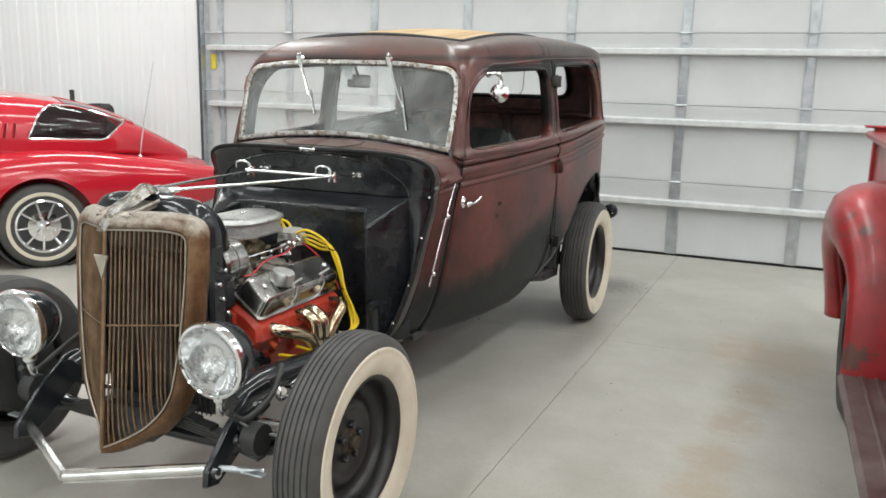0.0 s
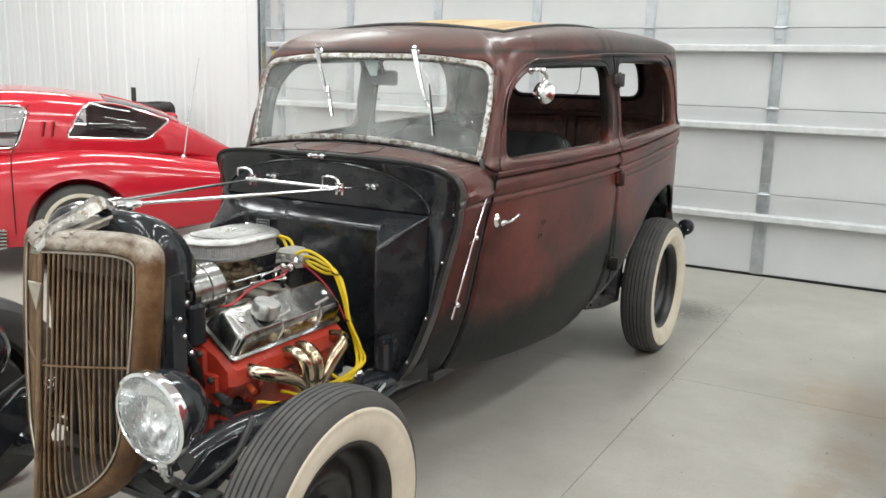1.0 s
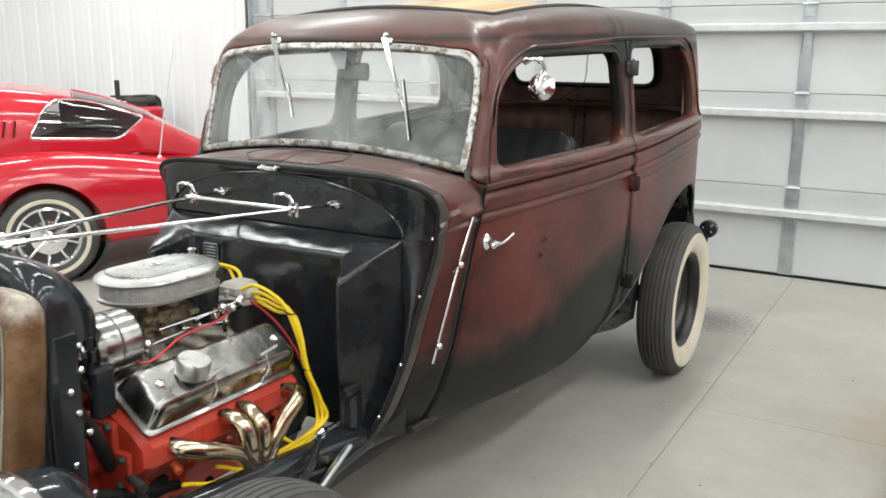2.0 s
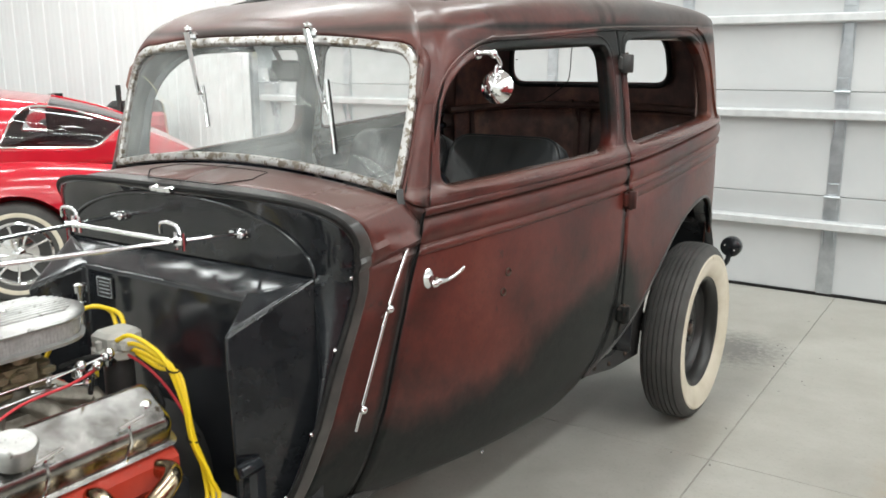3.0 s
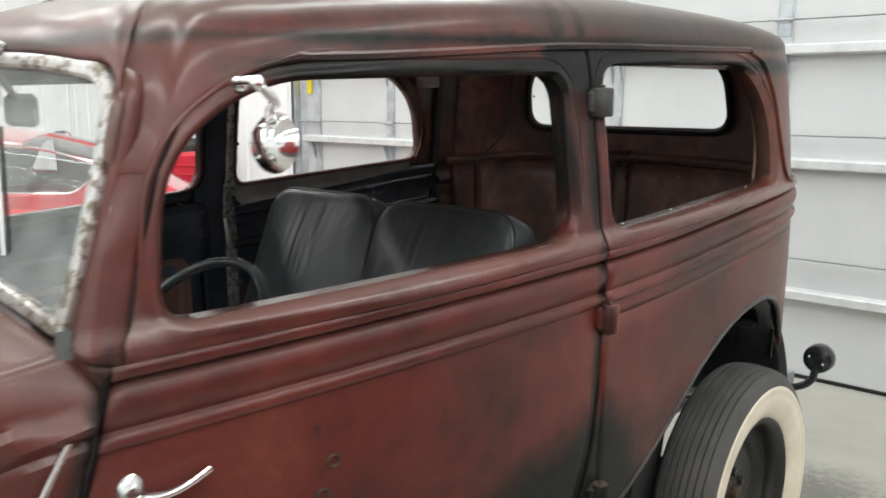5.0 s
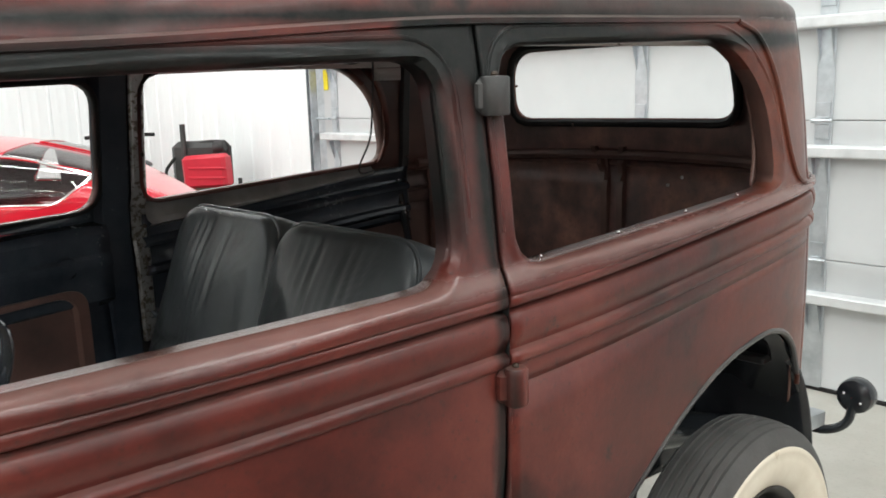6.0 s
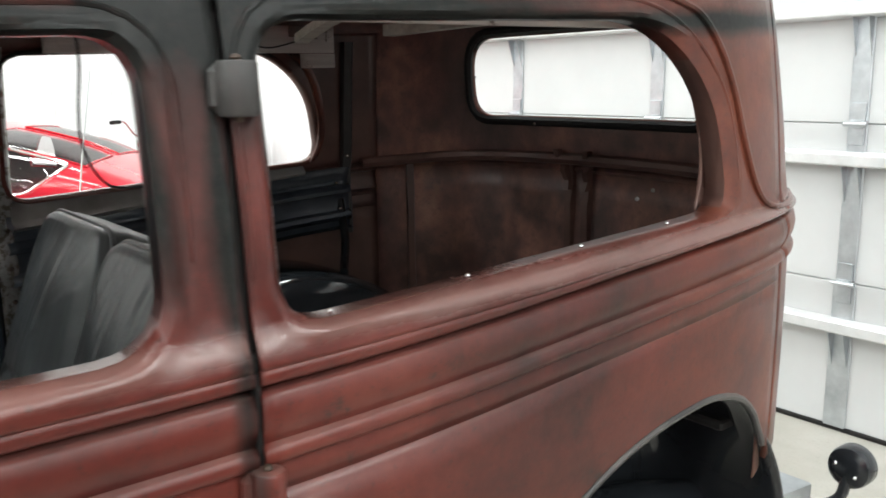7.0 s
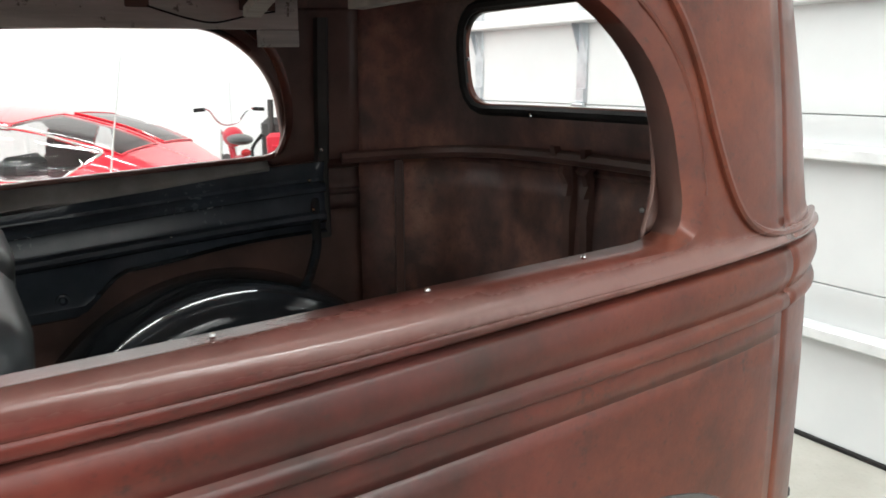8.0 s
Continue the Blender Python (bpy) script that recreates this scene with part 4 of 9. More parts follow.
for i in range(k):
    x0, x1 = lerp(-0.428, 0.428, i / k) + 0.003, lerp(-0.428, 0.428, (i + 1) / k) - 0.003
    rows = []
    for y in np.linspace(1.50, 3.02, 18):
        z = roof_top(y) - 0.004
        zz = [z - 0.03 * (x / 0.4) ** 2 for x in (x0, x1)]
        rows.append([(x0, y, zz[0] - 0.018), (x0, y, zz[0] - 0.002), (x0 + 0.004, y, zz[0]), (x1 - 0.004, y, zz[1]), (x1, y, zz[1] - 0.002), (x1, y, zz[1] - 0.018)])
    g = Geo().grid(rows, loop=True, flip=True)
    g.cap(rows[0]).cap(rows[-1], True)
    part("roof_slat", g, WOOD, car, "pale oiled pine roof slat" if not i else "")

rim = [insert_edge(i / 120) for i in range(121)]
part("insert_frame", Geo().tube([p + Vector((0, 0, 0.003)) for p in rim] + [mirror(p) + Vector((0, 0, 0.003)) for p in rim[-2:0:-1]], 0.0085, 8, closed=True), BLACK_DULL, roof, "black welting round the roof slats")

# ---- pillars and cowl ----
def build_pillar(g):
    n, k = 30, 8
    rows = []
    for j in range(k + 1):
        t = j / k
        row = []
        for i in range(n + 1):
            a, b = screen_edge(POST_IN * 1.04 * i / n, 0.018), post_edge(POST_OUT * 1.03 * i / n)
            bulge = 0.020 * math.sin(math.pi * t) * (1 - smooth(0.5, 1.0, i / n))
            row.append(a.lerp(b, t) + Vector((0.5 * bulge, 0.002 - bulge, 0)))
        rows.append(row)
    g.grid(rows)
    g.grid([[screen_edge(i / n, 0.022) for i in range(n + 1)], [screen_edge(i / n, 0.022) + Vector((0, 0.03, 0)) for i in range(n + 1)]])


# added dark tube: closes the slit beside the post and paints the gap's shade
def build_post_strip(g):
    g.tube([post_edge(i / 40) + Vector((-0.007, 0.003, -0.002)) for i in range(41)], 0.0075, 8)


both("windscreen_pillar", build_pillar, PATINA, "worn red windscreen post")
both("post_seal", build_post_strip, GASKET, "added dark strip along the gap between post and door", 0)


def frame_outline(grow, push=0.0):
    right = [screen_edge(i / 40, grow) for i in range(41)]
    bottom = [screen_bottom(lerp(-WS_HALF - grow, WS_HALF + grow, i / 30), grow) for i in range(1, 30)]
    return [p + Vector((0, push, 0.3 * -push)) for p in right + [mirror(p) for p in right[-2::-1]] + bottom]


g = Geo()
g.grid([frame_outline(0.013, 0.004), frame_outline(0.012, -0.008), frame_outline(0.008, -0.011), frame_outline(-0.005, -0.011), frame_outline(-0.009, -0.007), frame_outline(-0.010, 0.006)], loop=True, tube=True)
screen_frame = part("windscreen_frame", g.outward((0, 1.6, 1.28)), WORN_CHROME, car, "pitted windscreen frame with flaking plating")
g = Geo()
o, i2 = frame_outline(-0.009, 0.000), frame_outline(-0.009, 0.004)
g.cap(o).cap(i2, True)
glass = part("windscreen_glass", g, GLASS, screen_frame, "clear windscreen glass, dust and reflected haze painted as a film")
glass.visible_shadow = False
CRACK = plain("cracked_laminate", (0.50, 0.46, 0.34), 0.5)
for line, rad in (([(-0.475, 1.372), (-0.43, 1.352), (-0.405, 1.335), (-0.365, 1.305), (-0.335, 1.262), (-0.318, 1.225), (-0.29, 1.190)], 0.0008), ([(-0.365, 1.305), (-0.33, 1.300), (-0.295, 1.282)], 0.0005)):
    part("crack", Geo().tube([screen_plane(x, z) + Vector((0, -0.002, 0)) for x, z in line], rad, 5), CRACK, screen_frame, "yellowed crack in the windscreen")


def fire_edge(u):
    """The front rim of the cowl from its foot (0) to the top centre (1), bowed like the firewall."""
    if u < 0.6:
        zp = lerp(0.36, 1.035, u / 0.6)
        return side(s_at(0.992 - 0.33 * max(0.945 - zp, 0)), zp)
    a = math.pi / 2 * (u - 0.6) / 0.4
    p = side(s_at(0.992), 1.035)
    return Vector((p.x * math.cos(a) ** 0.36, lerp(p.y, 0.925, math.sin(a) ** 0.8), lerp(p.z, 1.110, math.sin(a) ** 0.55)))


def cowl_rear(u):
    if u < 0.6:
        zp = lerp(0.315, 1.07, u / 0.6)
        return side(s_at(door_front(zp)), zp)
    if u < 0.68:
        return side(s_at(door_front(1.07)), 1.07).lerp(screen_bottom(WS_HALF + 0.02, 0.02), (u - 0.6) / 0.08)
    return screen_bottom((WS_HALF + 0.02) * (1 - (u - 0.68) / 0.32), 0.02)


def build_cowl(g, t0=0.20, t1=1.0):
    n, k = 110, 12
    rows = []
    for j in range(k + 1):
        t = lerp(t0, t1, j / k)
        row = []
        for i in range(n + 1):
            u = i / n
            p = fire_edge(u).lerp(cowl_rear(u), t)
            if u < 0.6:
                zp = p.z
                bead = 0.012 * math.sqrt(max(0, 1 - ((zp - 1.0) / 0.016) ** 2)) * smooth(0.05, 0.3, t)
                p.x += bead
            else:
                p.z += 0.012 * math.sin(math.pi * t) * (u - 0.6) / 0.4
            row.append(p)
        rows.append(row)
    g.grid(rows)
    if t0 == 0:
        g.grid([[p for p in rows[0]], [p + Vector((-0.02 * min(1, p.x * 4), 0.02, -0.01)) for p in rows[0]]])


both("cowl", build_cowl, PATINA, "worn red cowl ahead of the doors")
GREY_PRIMER = surface("grey_primer", (0.024, 0.024, 0.025), (0.085, 0.078, 0.072), 7, (0.20, 0.40), 0, 0.1, 50)
both("cowl_flange", lambda g: build_cowl(g, 0.0, 0.199), GREY_PRIMER, "dull dark grey flange round the cowl")
# triangular skirt joining pillar, door edge and cowl shoulder
def build_shoulder(g):
    a = [side(s_at(door_front(zp)), zp) for zp in (1.07, 1.08, 1.086, SILL)]
    a[-1] = side(s_at(1.200), SILL)
    b = [screen_bottom(WS_HALF + 0.02, 0.02)] * 3 + [screen_edge(0, 0.022)]
    g.grid([[p.lerp(q, t) for p, q in zip(a, b)] for t in (0, 0.5, 1)])


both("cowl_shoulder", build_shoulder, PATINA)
# black jamb strips behind the door gaps
def build_jamb(g):
    for f, z0, z1 in ((door_front, 0.32, 1.12), (door_rear, 0.42, 1.12)):
        g.grid([[side(s_at(f(z) + d), z, -0.022) for z in dense(z0, z1, 24)] for d in (-0.05, 0.05)])
    pts = DOOR_TOP_EDGE
    g.grid([[side(s_at(y + 0.02), z - 0.02, -0.022) for y, z in pts], [side(s_at(y - 0.045 + 0.03 * (y > 1.4)), z + 0.02, -0.022) for y, z in pts]])
    g.grid([[side(s_at(2.165 + d), z, -0.022) for z in dense(1.1, 1.48, 8)] for d in (-0.04, 0.04)])


both("door_jamb", build_jamb, BLACK_DULL, solid=0.004)

# ---- wheels of the sedan ----
def tyre_profile(r=0.355, w=0.080, beads=0.222):
    """Half-section of a tall bias-ply tyre with grooved tread, from inner bead to outer bead: (radius, across)."""
    pts = [(beads, -0.058), (beads + 0.02, -0.066), (0.285, -w), (0.318, -w * 0.97), (0.338, -0.066), (0.346, -0.058)]
    ribs = 6
    for i in range(ribs):
        a, b = -0.056 + 0.112 * i / ribs, -0.056 + 0.112 * (i + 1) / ribs
        crown = lambda x: r - 2.2 * x * x
        pts += [(crown(a) - 0.007, a + 0.0005), (crown(a), a + 0.003), (crown(b), b - 0.003), (crown(b) - 0.007, b - 0.0005)]
    pts += [(0.346, 0.058), (0.338, 0.066), (0.322, w * 0.95), (0.312, w * 0.985)]
    return pts


AX = Matrix(((0, 0, 1, 0), (1, 0, 0, 0), (0, 1, 0, 0), (0, 0, 0, 1)))  # turns a lathe's axis to +x
tyre_mesh = Geo().lathe(tyre_profile(), AX, 96, caps=False).mesh("tyre", RUBBER, 25)
white_mesh = Geo().lathe([(0.312, 0.0788), (0.309, 0.0815), (0.300, 0.0815), (0.297, 0.0800), (0.285, 0.081), (0.262, 0.078), (0.243, 0.071), (0.226, 0.062), (0.220, 0.054)], AX, 80, caps=False).mesh("whitewall", WHITEWALL, 50)
RIM_BLACK = surface("rim_black", (0.012, 0.012, 0.012), (0.022, 0.021, 0.020), 12, (0.30, 0.48), 0, 0.08, 60)
rim_mesh = Geo().lathe([(0.224, -0.055), (0.205, -0.058), (0.196, -0.03), (0.196, 0.02), (0.206, 0.052), (0.221, 0.060), (0.2225, 0.056), (0.214, 0.050), (0.203, 0.036), (0.194, 0.000), (0.185, -0.016), (0.165, -0.026), (0.155, -0.024), (0.135, -0.008), (0.122, -0.003), (0.108, -0.006), (0.100, -0.013), (0.060, -0.014), (0.045, -0.012), (0.0, -0.012)], AX, 64, caps=False).mesh("rim", RIM_BLACK, 50)
HUB_RUST = surface("hub_rust", (0.026, 0.018, 0.013), (0.075, 0.046, 0.028), 40, (0.45, 0.7), 0.3, 0.4, 120)
hub_mesh = Geo().lathe([(0.050, -0.014), (0.044, -0.008), (0.030, -0.004), (0.024, 0.000), (0.024, 0.014), (0.020, 0.019), (0.010, 0.021), (0.001, 0.021)], AX, 28, caps=False).mesh("hub", HUB_RUST, 40)
nut_mesh = Geo().lathe([(0.0125, -0.014), (0.0125, 0.0), (0.009, 0.005), (0.001, 0.006)], AX, 6, caps=False).mesh("lug_nut", BLACK_GLOSS, 30)
drum_mesh = Geo().lathe([(0.001, -0.10), (0.15, -0.10), (0.165, -0.08), (0.165, -0.03), (0.15, -0.02), (0.001, -0.02)], AX, 40, caps=False).mesh("brake_drum", BLACK_DULL, 40)


def wheel(parent, x, y, z, flip, spin=0.0, size=1.0):
    w = part("wheel", rim_mesh, None, parent, "black steel wheel with a wide whitewall tyre")
    w.matrix_basis = pose(x, y, z, spin, 0, 180 if flip else 0) @ Matrix.Diagonal((size, size, size, 1))
    for nm, me in (("tyre", tyre_mesh), ("whitewall", white_mesh), ("hub", hub_mesh), ("brake_drum", drum_mesh)):
        part(nm, me, None, w)
    for i in range(5):
        n = part("lug_nut", nut_mesh, None, w)
        a = 2 * math.pi * i / 5
        n.location = (0.0, 0.0575 * math.cos(a), 0.0575 * math.sin(a))
    return w


for x, y, k in ((0.730, 0.008, 0.95), (0.712, 2.85, 1.0)):
    wheel(car, x, y, 0.353 * k, False, 12, k)
    wheel(car, -x, y, 0.353 * k, True, 40, k)

# ---- firewall ----
def dented_black():
    """Gloss black paint over hand-beaten sheet, its reflections broken by shallow dents and dust."""
    m, nt, b, co = node_material("dented_black")
    film = noise_node(nt, co, 7, 8, 0.7)
    nt.links.new(ramp(nt, film, [(0.35, (0.008, 0.009, 0.011)), (0.7, (0.021, 0.023, 0.026))]), b.inputs["Base Color"])
    r = nt.nodes.new("ShaderNodeMapRange")
    r.inputs[3].default_value, r.inputs[4].default_value = 0.06, 0.24
    nt.links.new(film, r.inputs[0])
    nt.links.new(r.outputs[0], b.inputs["Roughness"])
    bump(nt, b, noise_node(nt, co, 9, 1, 0.4), 0.42, 0.012)
    return m


DENTED = dented_black()

A, A2 = Vector((0.455, 0.937, 0.942)), Vector((0.475, 0.915, 0.37))  # the box's upper and lower outer corners


def fire_wall(g):
    """A flat plate with an arched top, rolled smoothly out to the cowl's rim at the crown and down both sides."""
    n = 64
    rim = [fire_edge(i / n) for i in range(n + 1)]
    start = next(i for i, p in enumerate(rim) if p.z > A.z)
    lines = []
    for i, p in enumerate(rim):
        if i < start:
            q = A2.lerp(A, (p.z - A2.z) / (A.z - A2.z))
            q = Vector((min(q.x, p.x - 0.02), q.y - 0.004, p.z))
            roll = 0.016
        else:
            a = math.pi / 2 * (i - start) / (n - start)
            q = Vector((A.x * math.cos(a) ** 0.9, 0.937, A.z + 0.149 * math.sin(a)))
            roll = lerp(0.016, 0.010, math.sin(a))
        p = p + Vector((-0.005, -0.004, -0.002))
        way = Vector((0.5, -0.8, 0.35)) if i >= start else Vector((0.2, -1.0, 0))
        lines.append([p.lerp(q, t) + way * roll * math.sin(math.pi * t ** 0.8) for t in (0, 0.08, 0.18, 0.3, 0.42, 0.55, 0.68, 0.8, 0.9, 0.96, 1)])
    lines += [[mirror(p) for p in row] for row in lines[-2::-1]]
    rows = [list(r) for r in zip(*lines)]
    g.grid(rows)
    g.cap(rows[-1][start:len(lines) - start])


def bevelled(ob, width, segments=3):
    """Rounds a mesh's folds."""
    mod = ob.modifiers.new("rounding", "BEVEL")
    mod.width, mod.segments, mod.limit_method, mod.angle_limit = width, segments, "ANGLE", radians(12)
    return ob


g = Geo()
fire_wall(g)
firewall = part("firewall", g.outward((0, 1.6, 0.9)), DENTED, car, "gloss black steel firewall with a rolled rim", sharp=60)
# sloping shelf, sunk centre and the corners that step forward beside it
I, C = Vector((0.299, 0.867, 0.889)), Vector((0.367, 0.739, 0.842))
I2, C2_ = Vector((0.305, 0.867, 0.37)), Vector((0.350, 0.765, 0.37))
g = Geo()
g.v = [tuple(p) for q in (A, I, C, A2, I2, C2_) for p in (q, mirror(q))]
g.f = [(1, 0, 2, 3), (3, 2, 8, 9), (0, 4, 2), (1, 3, 5), (2, 4, 10, 8), (5, 3, 9, 11), (4, 0, 6, 10), (1, 5, 11, 7)]
bevelled(part("firewall_box", g.outward((0, 1.6, 0.7)), DENTED, firewall, "boxed black firewall recess", sharp=30), 0.011)
# rolled bead along the plate's arch
part("arch_bead", Geo().tube([Vector((A.x * math.cos(a) ** 0.9 if math.cos(a) > 0 else -A.x * abs(math.cos(a)) ** 0.9, 0.935, A.z + 0.149 * math.sin(a))) for a in dense(0.0, math.pi, 60)], 0.0045, 8), DENTED, firewall)
# welting along the cowl's rim
n = 60
rim = [fire_edge(lerp(0.01, 1.0, i / n)) for i in range(n + 1)]
rim = rim + [mirror(p) for p in rim[-2::-1]]
part("weatherstrip", Geo().tube([p + Vector((0, -0.004, 0.003)) for p in rim], 0.0075, 8), GASKET, car, "black rubber hood welting")
bolt_mesh = Geo().lathe([(0.0055, -0.002), (0.0055, 0.002), (0.003, 0.0045), (0.001, 0.005)], pose(0, 0, 0, 90, 0, 0), 10, caps=False).mesh("bolt", CHROME)


def bolt_at(p, parent, m=None):
    b = part("bolt", bolt_mesh, None, parent)
    b.matrix_basis = Matrix.Translation(p) @ (m or Matrix())
    return b


for x, z in ((0.034, 0.962), (0.190, 0.958), (0.068, 1.050), (0.118, 1.050), (-0.20, 1.045), (-0.28, 0.962)):
    bolt_at((x, 0.944, z), firewall)
for u in (0.08, 0.215, 0.39, 0.548):
    for s in (1, -1):
        p = fire_edge(u) + Vector((-0.008, -0.012, 0))
        bolt_at((s * p.x, p.y, p.z), firewall, pose(0, 0, 0, 0, 0, 25 * s))
g = Geo().box((-0.215, 0.864, 0.838), (0.064, 0.004, 0.056), bevel=0.004)
plate = part("data_plate", g, BLACK_DULL, firewall, "small black data plate")
for z in (0.853, 0.844, 0.834, 0.824):
    part("text_bar", Geo().box((-0.215, 0.8612, z), (0.044, 0.0012, 0.003), bevel=0.0003), GALV, plate)
part("plate_edge", Geo().tube([(-0.244, 0.861, 0.813), (-0.186, 0.861, 0.813), (-0.186, 0.861, 0.863), (-0.244, 0.861, 0.863)], 0.0014, 6, closed=True), GALV, plate)
# hood latch on the cowl's crown
g = Geo().box((0.016, 0.888, 1.110), (0.030, 0.022, 0.014), bevel=0.004).box((0.044, 0.888, 1.112), (0.016, 0.026, 0.018), bevel=0.005).box((-0.010, 0.888, 1.112), (0.016, 0.026, 0.018), bevel=0.005)
g.tube([(-0.019, 0.880, 1.114), (0.054, 0.880, 1.114)], 0.005)
part("hood_latch", g, CHROME, car, "chrome hood latch on the cowl crown")
# chrome brace rods from the grille shell to the firewall
for s in (1, -1):
    a, b = Vector((0.03 * s, 0.04, 1.040)), Vector((0.225 * s, 0.938, 1.018))
    rod = part("brace_rod", Geo().tube([a, b], 0.0050, 10), CHROME, car, "slim chrome brace rod")
    g = Geo().tube([a.lerp(b, 0.0), a.lerp(b, 0.05)], 0.010, 8)
    part("rod_end", g, CHROME, rod)
    g = Geo().box((0.225 * s, 0.935, 1.018), (0.050, 0.014, 0.024), bevel=0.005)
    g.lathe([(0.011, -0.012), (0.012, 0), (0.009, 0.006), (0.001, 0.007)], pose(0.211 * s, 0.926, 1.018, 90, 0, 0), 12).lathe([(0.011, -0.012), (0.012, 0), (0.009, 0.006), (0.001, 0.007)], pose(0.239 * s, 0.926, 1.018, 90, 0, 0), 12)
    part("rod_bracket", g, CHROME, rod)
    p = a.lerp(b, 0.83)
    g = Geo().box(p, (0.030, 0.022, 0.020), bevel=0.004).tube([p + Vector((0.012, 0, -0.02)), p + Vector((0.012, 0, 0.02))], 0.005).tube([p + Vector((-0.012, 0, -0.02)), p + Vector((-0.012, 0, 0.02))], 0.005)
    part("rod_clamp", g, CHROME, rod)
    part("hood_handle", Geo().tube(arc_points([(p.x - 0.012, p.y + 0.012, p.z + 0.012), (p.x - 0.022, p.y + 0.012, p.z + 0.030), (p.x - 0.050, p.y + 0.012, p.z + 0.036), (p.x - 0.082, p.y + 0.016, p.z + 0.030), (p.x - 0.088, p.y + 0.02, p.z + 0.006)], 14), 0.0045, 8), CHROME, rod)
a, b = Vector((0.202, 0.765, 1.026)), Vector((-0.202, 0.765, 1.026))
part("cross_rod", Geo().tube([a, b], 0.0060, 10), CHROME, car, "chrome cross rod between the braces")

# ---- grille shell ----
shell_half = spline([0.24, 0.252, 0.28, 0.325, 0.41, 0.50, 0.60, 0.75, 0.85, 0.93], [0.020, 0.062, 0.112, 0.160, 0.210, 0.228, 0.241, 0.252, 0.255, 0.252])
SHELL_Z0, SHELL_ZC, SHELL_Z1 = 0.24, 0.905, 0.988


def shell_pt(x, z, k=0.0):
    """A point on the shell's veed and raked face; k pushes it back."""
    w = shell_half(min(max(z, SHELL_Z0), 0.93))
    prow = -0.193 - 0.095 * (0.957 - z)
    return Vector((x, prow + 0.134 * min(1, abs(x) / max(w, 0.06)) ** 1.15 + k, z))


def shell_outline(inset, n=44):
    """Left half of the face outline from the lower tip up to the top centre."""
    pts = []
    for i in range(n + 1):
        z = lerp(SHELL_Z0 + 0.002, SHELL_ZC, i / n)
        pts.append(Vector((max(shell_half(z) - inset, 0.002), 0, z + 0.75 * inset * (1 - i / n) ** 3)))
    x1 = pts[-1].x
    for i in range(1, 25):
        a = math.pi / 2 * i / 24
        pts.append(Vector((x1 * math.cos(a) ** 0.42, 0, SHELL_ZC + (SHELL_Z1 - SHELL_ZC - inset) * math.sin(a) ** 0.66)))
    return pts


def shell_ring(inset, back, lift=0.0):
    half = [shell_pt(p.x, p.z, back) + Vector((0, 0, lift * smooth(0.86, 0.97, p.z))) for p in shell_outline(inset)]
    return half + [mirror(p) for p in half[-2:0:-1]]


def worn_shell():
    """Bare steel: golden rust on the flanks, rubbed to pale metal over the crown."""
    m, nt, b, co = node_material("worn_shell")
    sep = nt.nodes.new("ShaderNodeSeparateXYZ")
    nt.links.new(co, sep.inputs[0])
    blot, fine = noise_node(nt, co, 7, 8, 0.7), noise_node(nt, co, 55, 6, 0.7)
    rust = ramp(nt, blot, [(0.32, (0.060, 0.030, 0.016)), (0.5, (0.150, 0.075, 0.032)), (0.68, (0.27, 0.165, 0.085))])
    bare = ramp(nt, fine, [(0.3, (0.26, 0.225, 0.185)), (0.7, (0.48, 0.44, 0.385))])
    k = calc(nt, "ADD", calc(nt, "MULTIPLY", calc(nt, "SUBTRACT", sep.outputs[2], 0.935), 11.0), calc(nt, "MULTIPLY", calc(nt, "SUBTRACT", blot, 0.46), 3.2))
    mask = ramp(nt, k, [(0.0, (0, 0, 0)), (0.6, (0.9, 0.9, 0.9))])
    col = mix(nt, mask, rust, bare)
    spots = ramp(nt, noise_node(nt, co, 26, 8, 0.75), [(0.56, (0, 0, 0)), (0.66, (0.75, 0.75, 0.75))])
    col = mix(nt, spots, col, (0.055, 0.034, 0.022))
    nt.links.new(col, b.inputs["Base Color"])
    b.inputs["Metallic"].default_value = 0.35
    r = nt.nodes.new("ShaderNodeMapRange")
    r.inputs[3].default_value, r.inputs[4].default_value = 0.26, 0.56
    nt.links.new(fine, r.inputs[0])
    nt.links.new(r.outputs[0], b.inputs["Roughness"])
    bump(nt, b, fine, 0.12, 0.004)
    return m


WORN_SHELL = worn_shell()
g = Geo()
rings = [shell_ring(0.044, 0.020), shell_ring(0.040, 0.004), shell_ring(0.034, -0.006), shell_ring(0.024, -0.009), shell_ring(0.012, -0.003), shell_ring(0.003, 0.010), shell_ring(0.0, 0.020, 0.005), shell_ring(0.002, 0.032, 0.009), shell_ring(0.006, 0.038, 0.010)]
g.grid(rings, loop=True)
shell = part("grille_shell", g.outward((0, 0.1, 0.6)), WORN_SHELL, car, "bare rusty steel grille shell", 0.004, sharp=45)
# beaded edge behind the roll and thin trim round the opening
part("rear_bead", Geo().tube(shell_ring(0.007, 0.040, 0.011), 0.0055, 8, closed=True), WORN_SHELL, shell)
part("opening_trim", Geo().tube(shell_ring(0.042, 0.000), 0.0034, 6, closed=True), SHELL_TOP, shell, "thin tarnished trim round the grille opening")
# tapered nose strip that rises to the back of the crown
STRIP = surface("dull_worn_plating", (0.17, 0.16, 0.145), (0.38, 0.365, 0.34), 16, (0.18, 0.38), 0.9, 0.15, 70, extra=((0.13, 0.10, 0.075), 24, 0.58))
g, rows = Geo(), []
crest = spline([-0.215, -0.19, -0.16, -0.095, -0.04, -0.02, 0.017], [0.958, 0.985, 1.010, 1.036, 1.060, 1.068, 1.046])
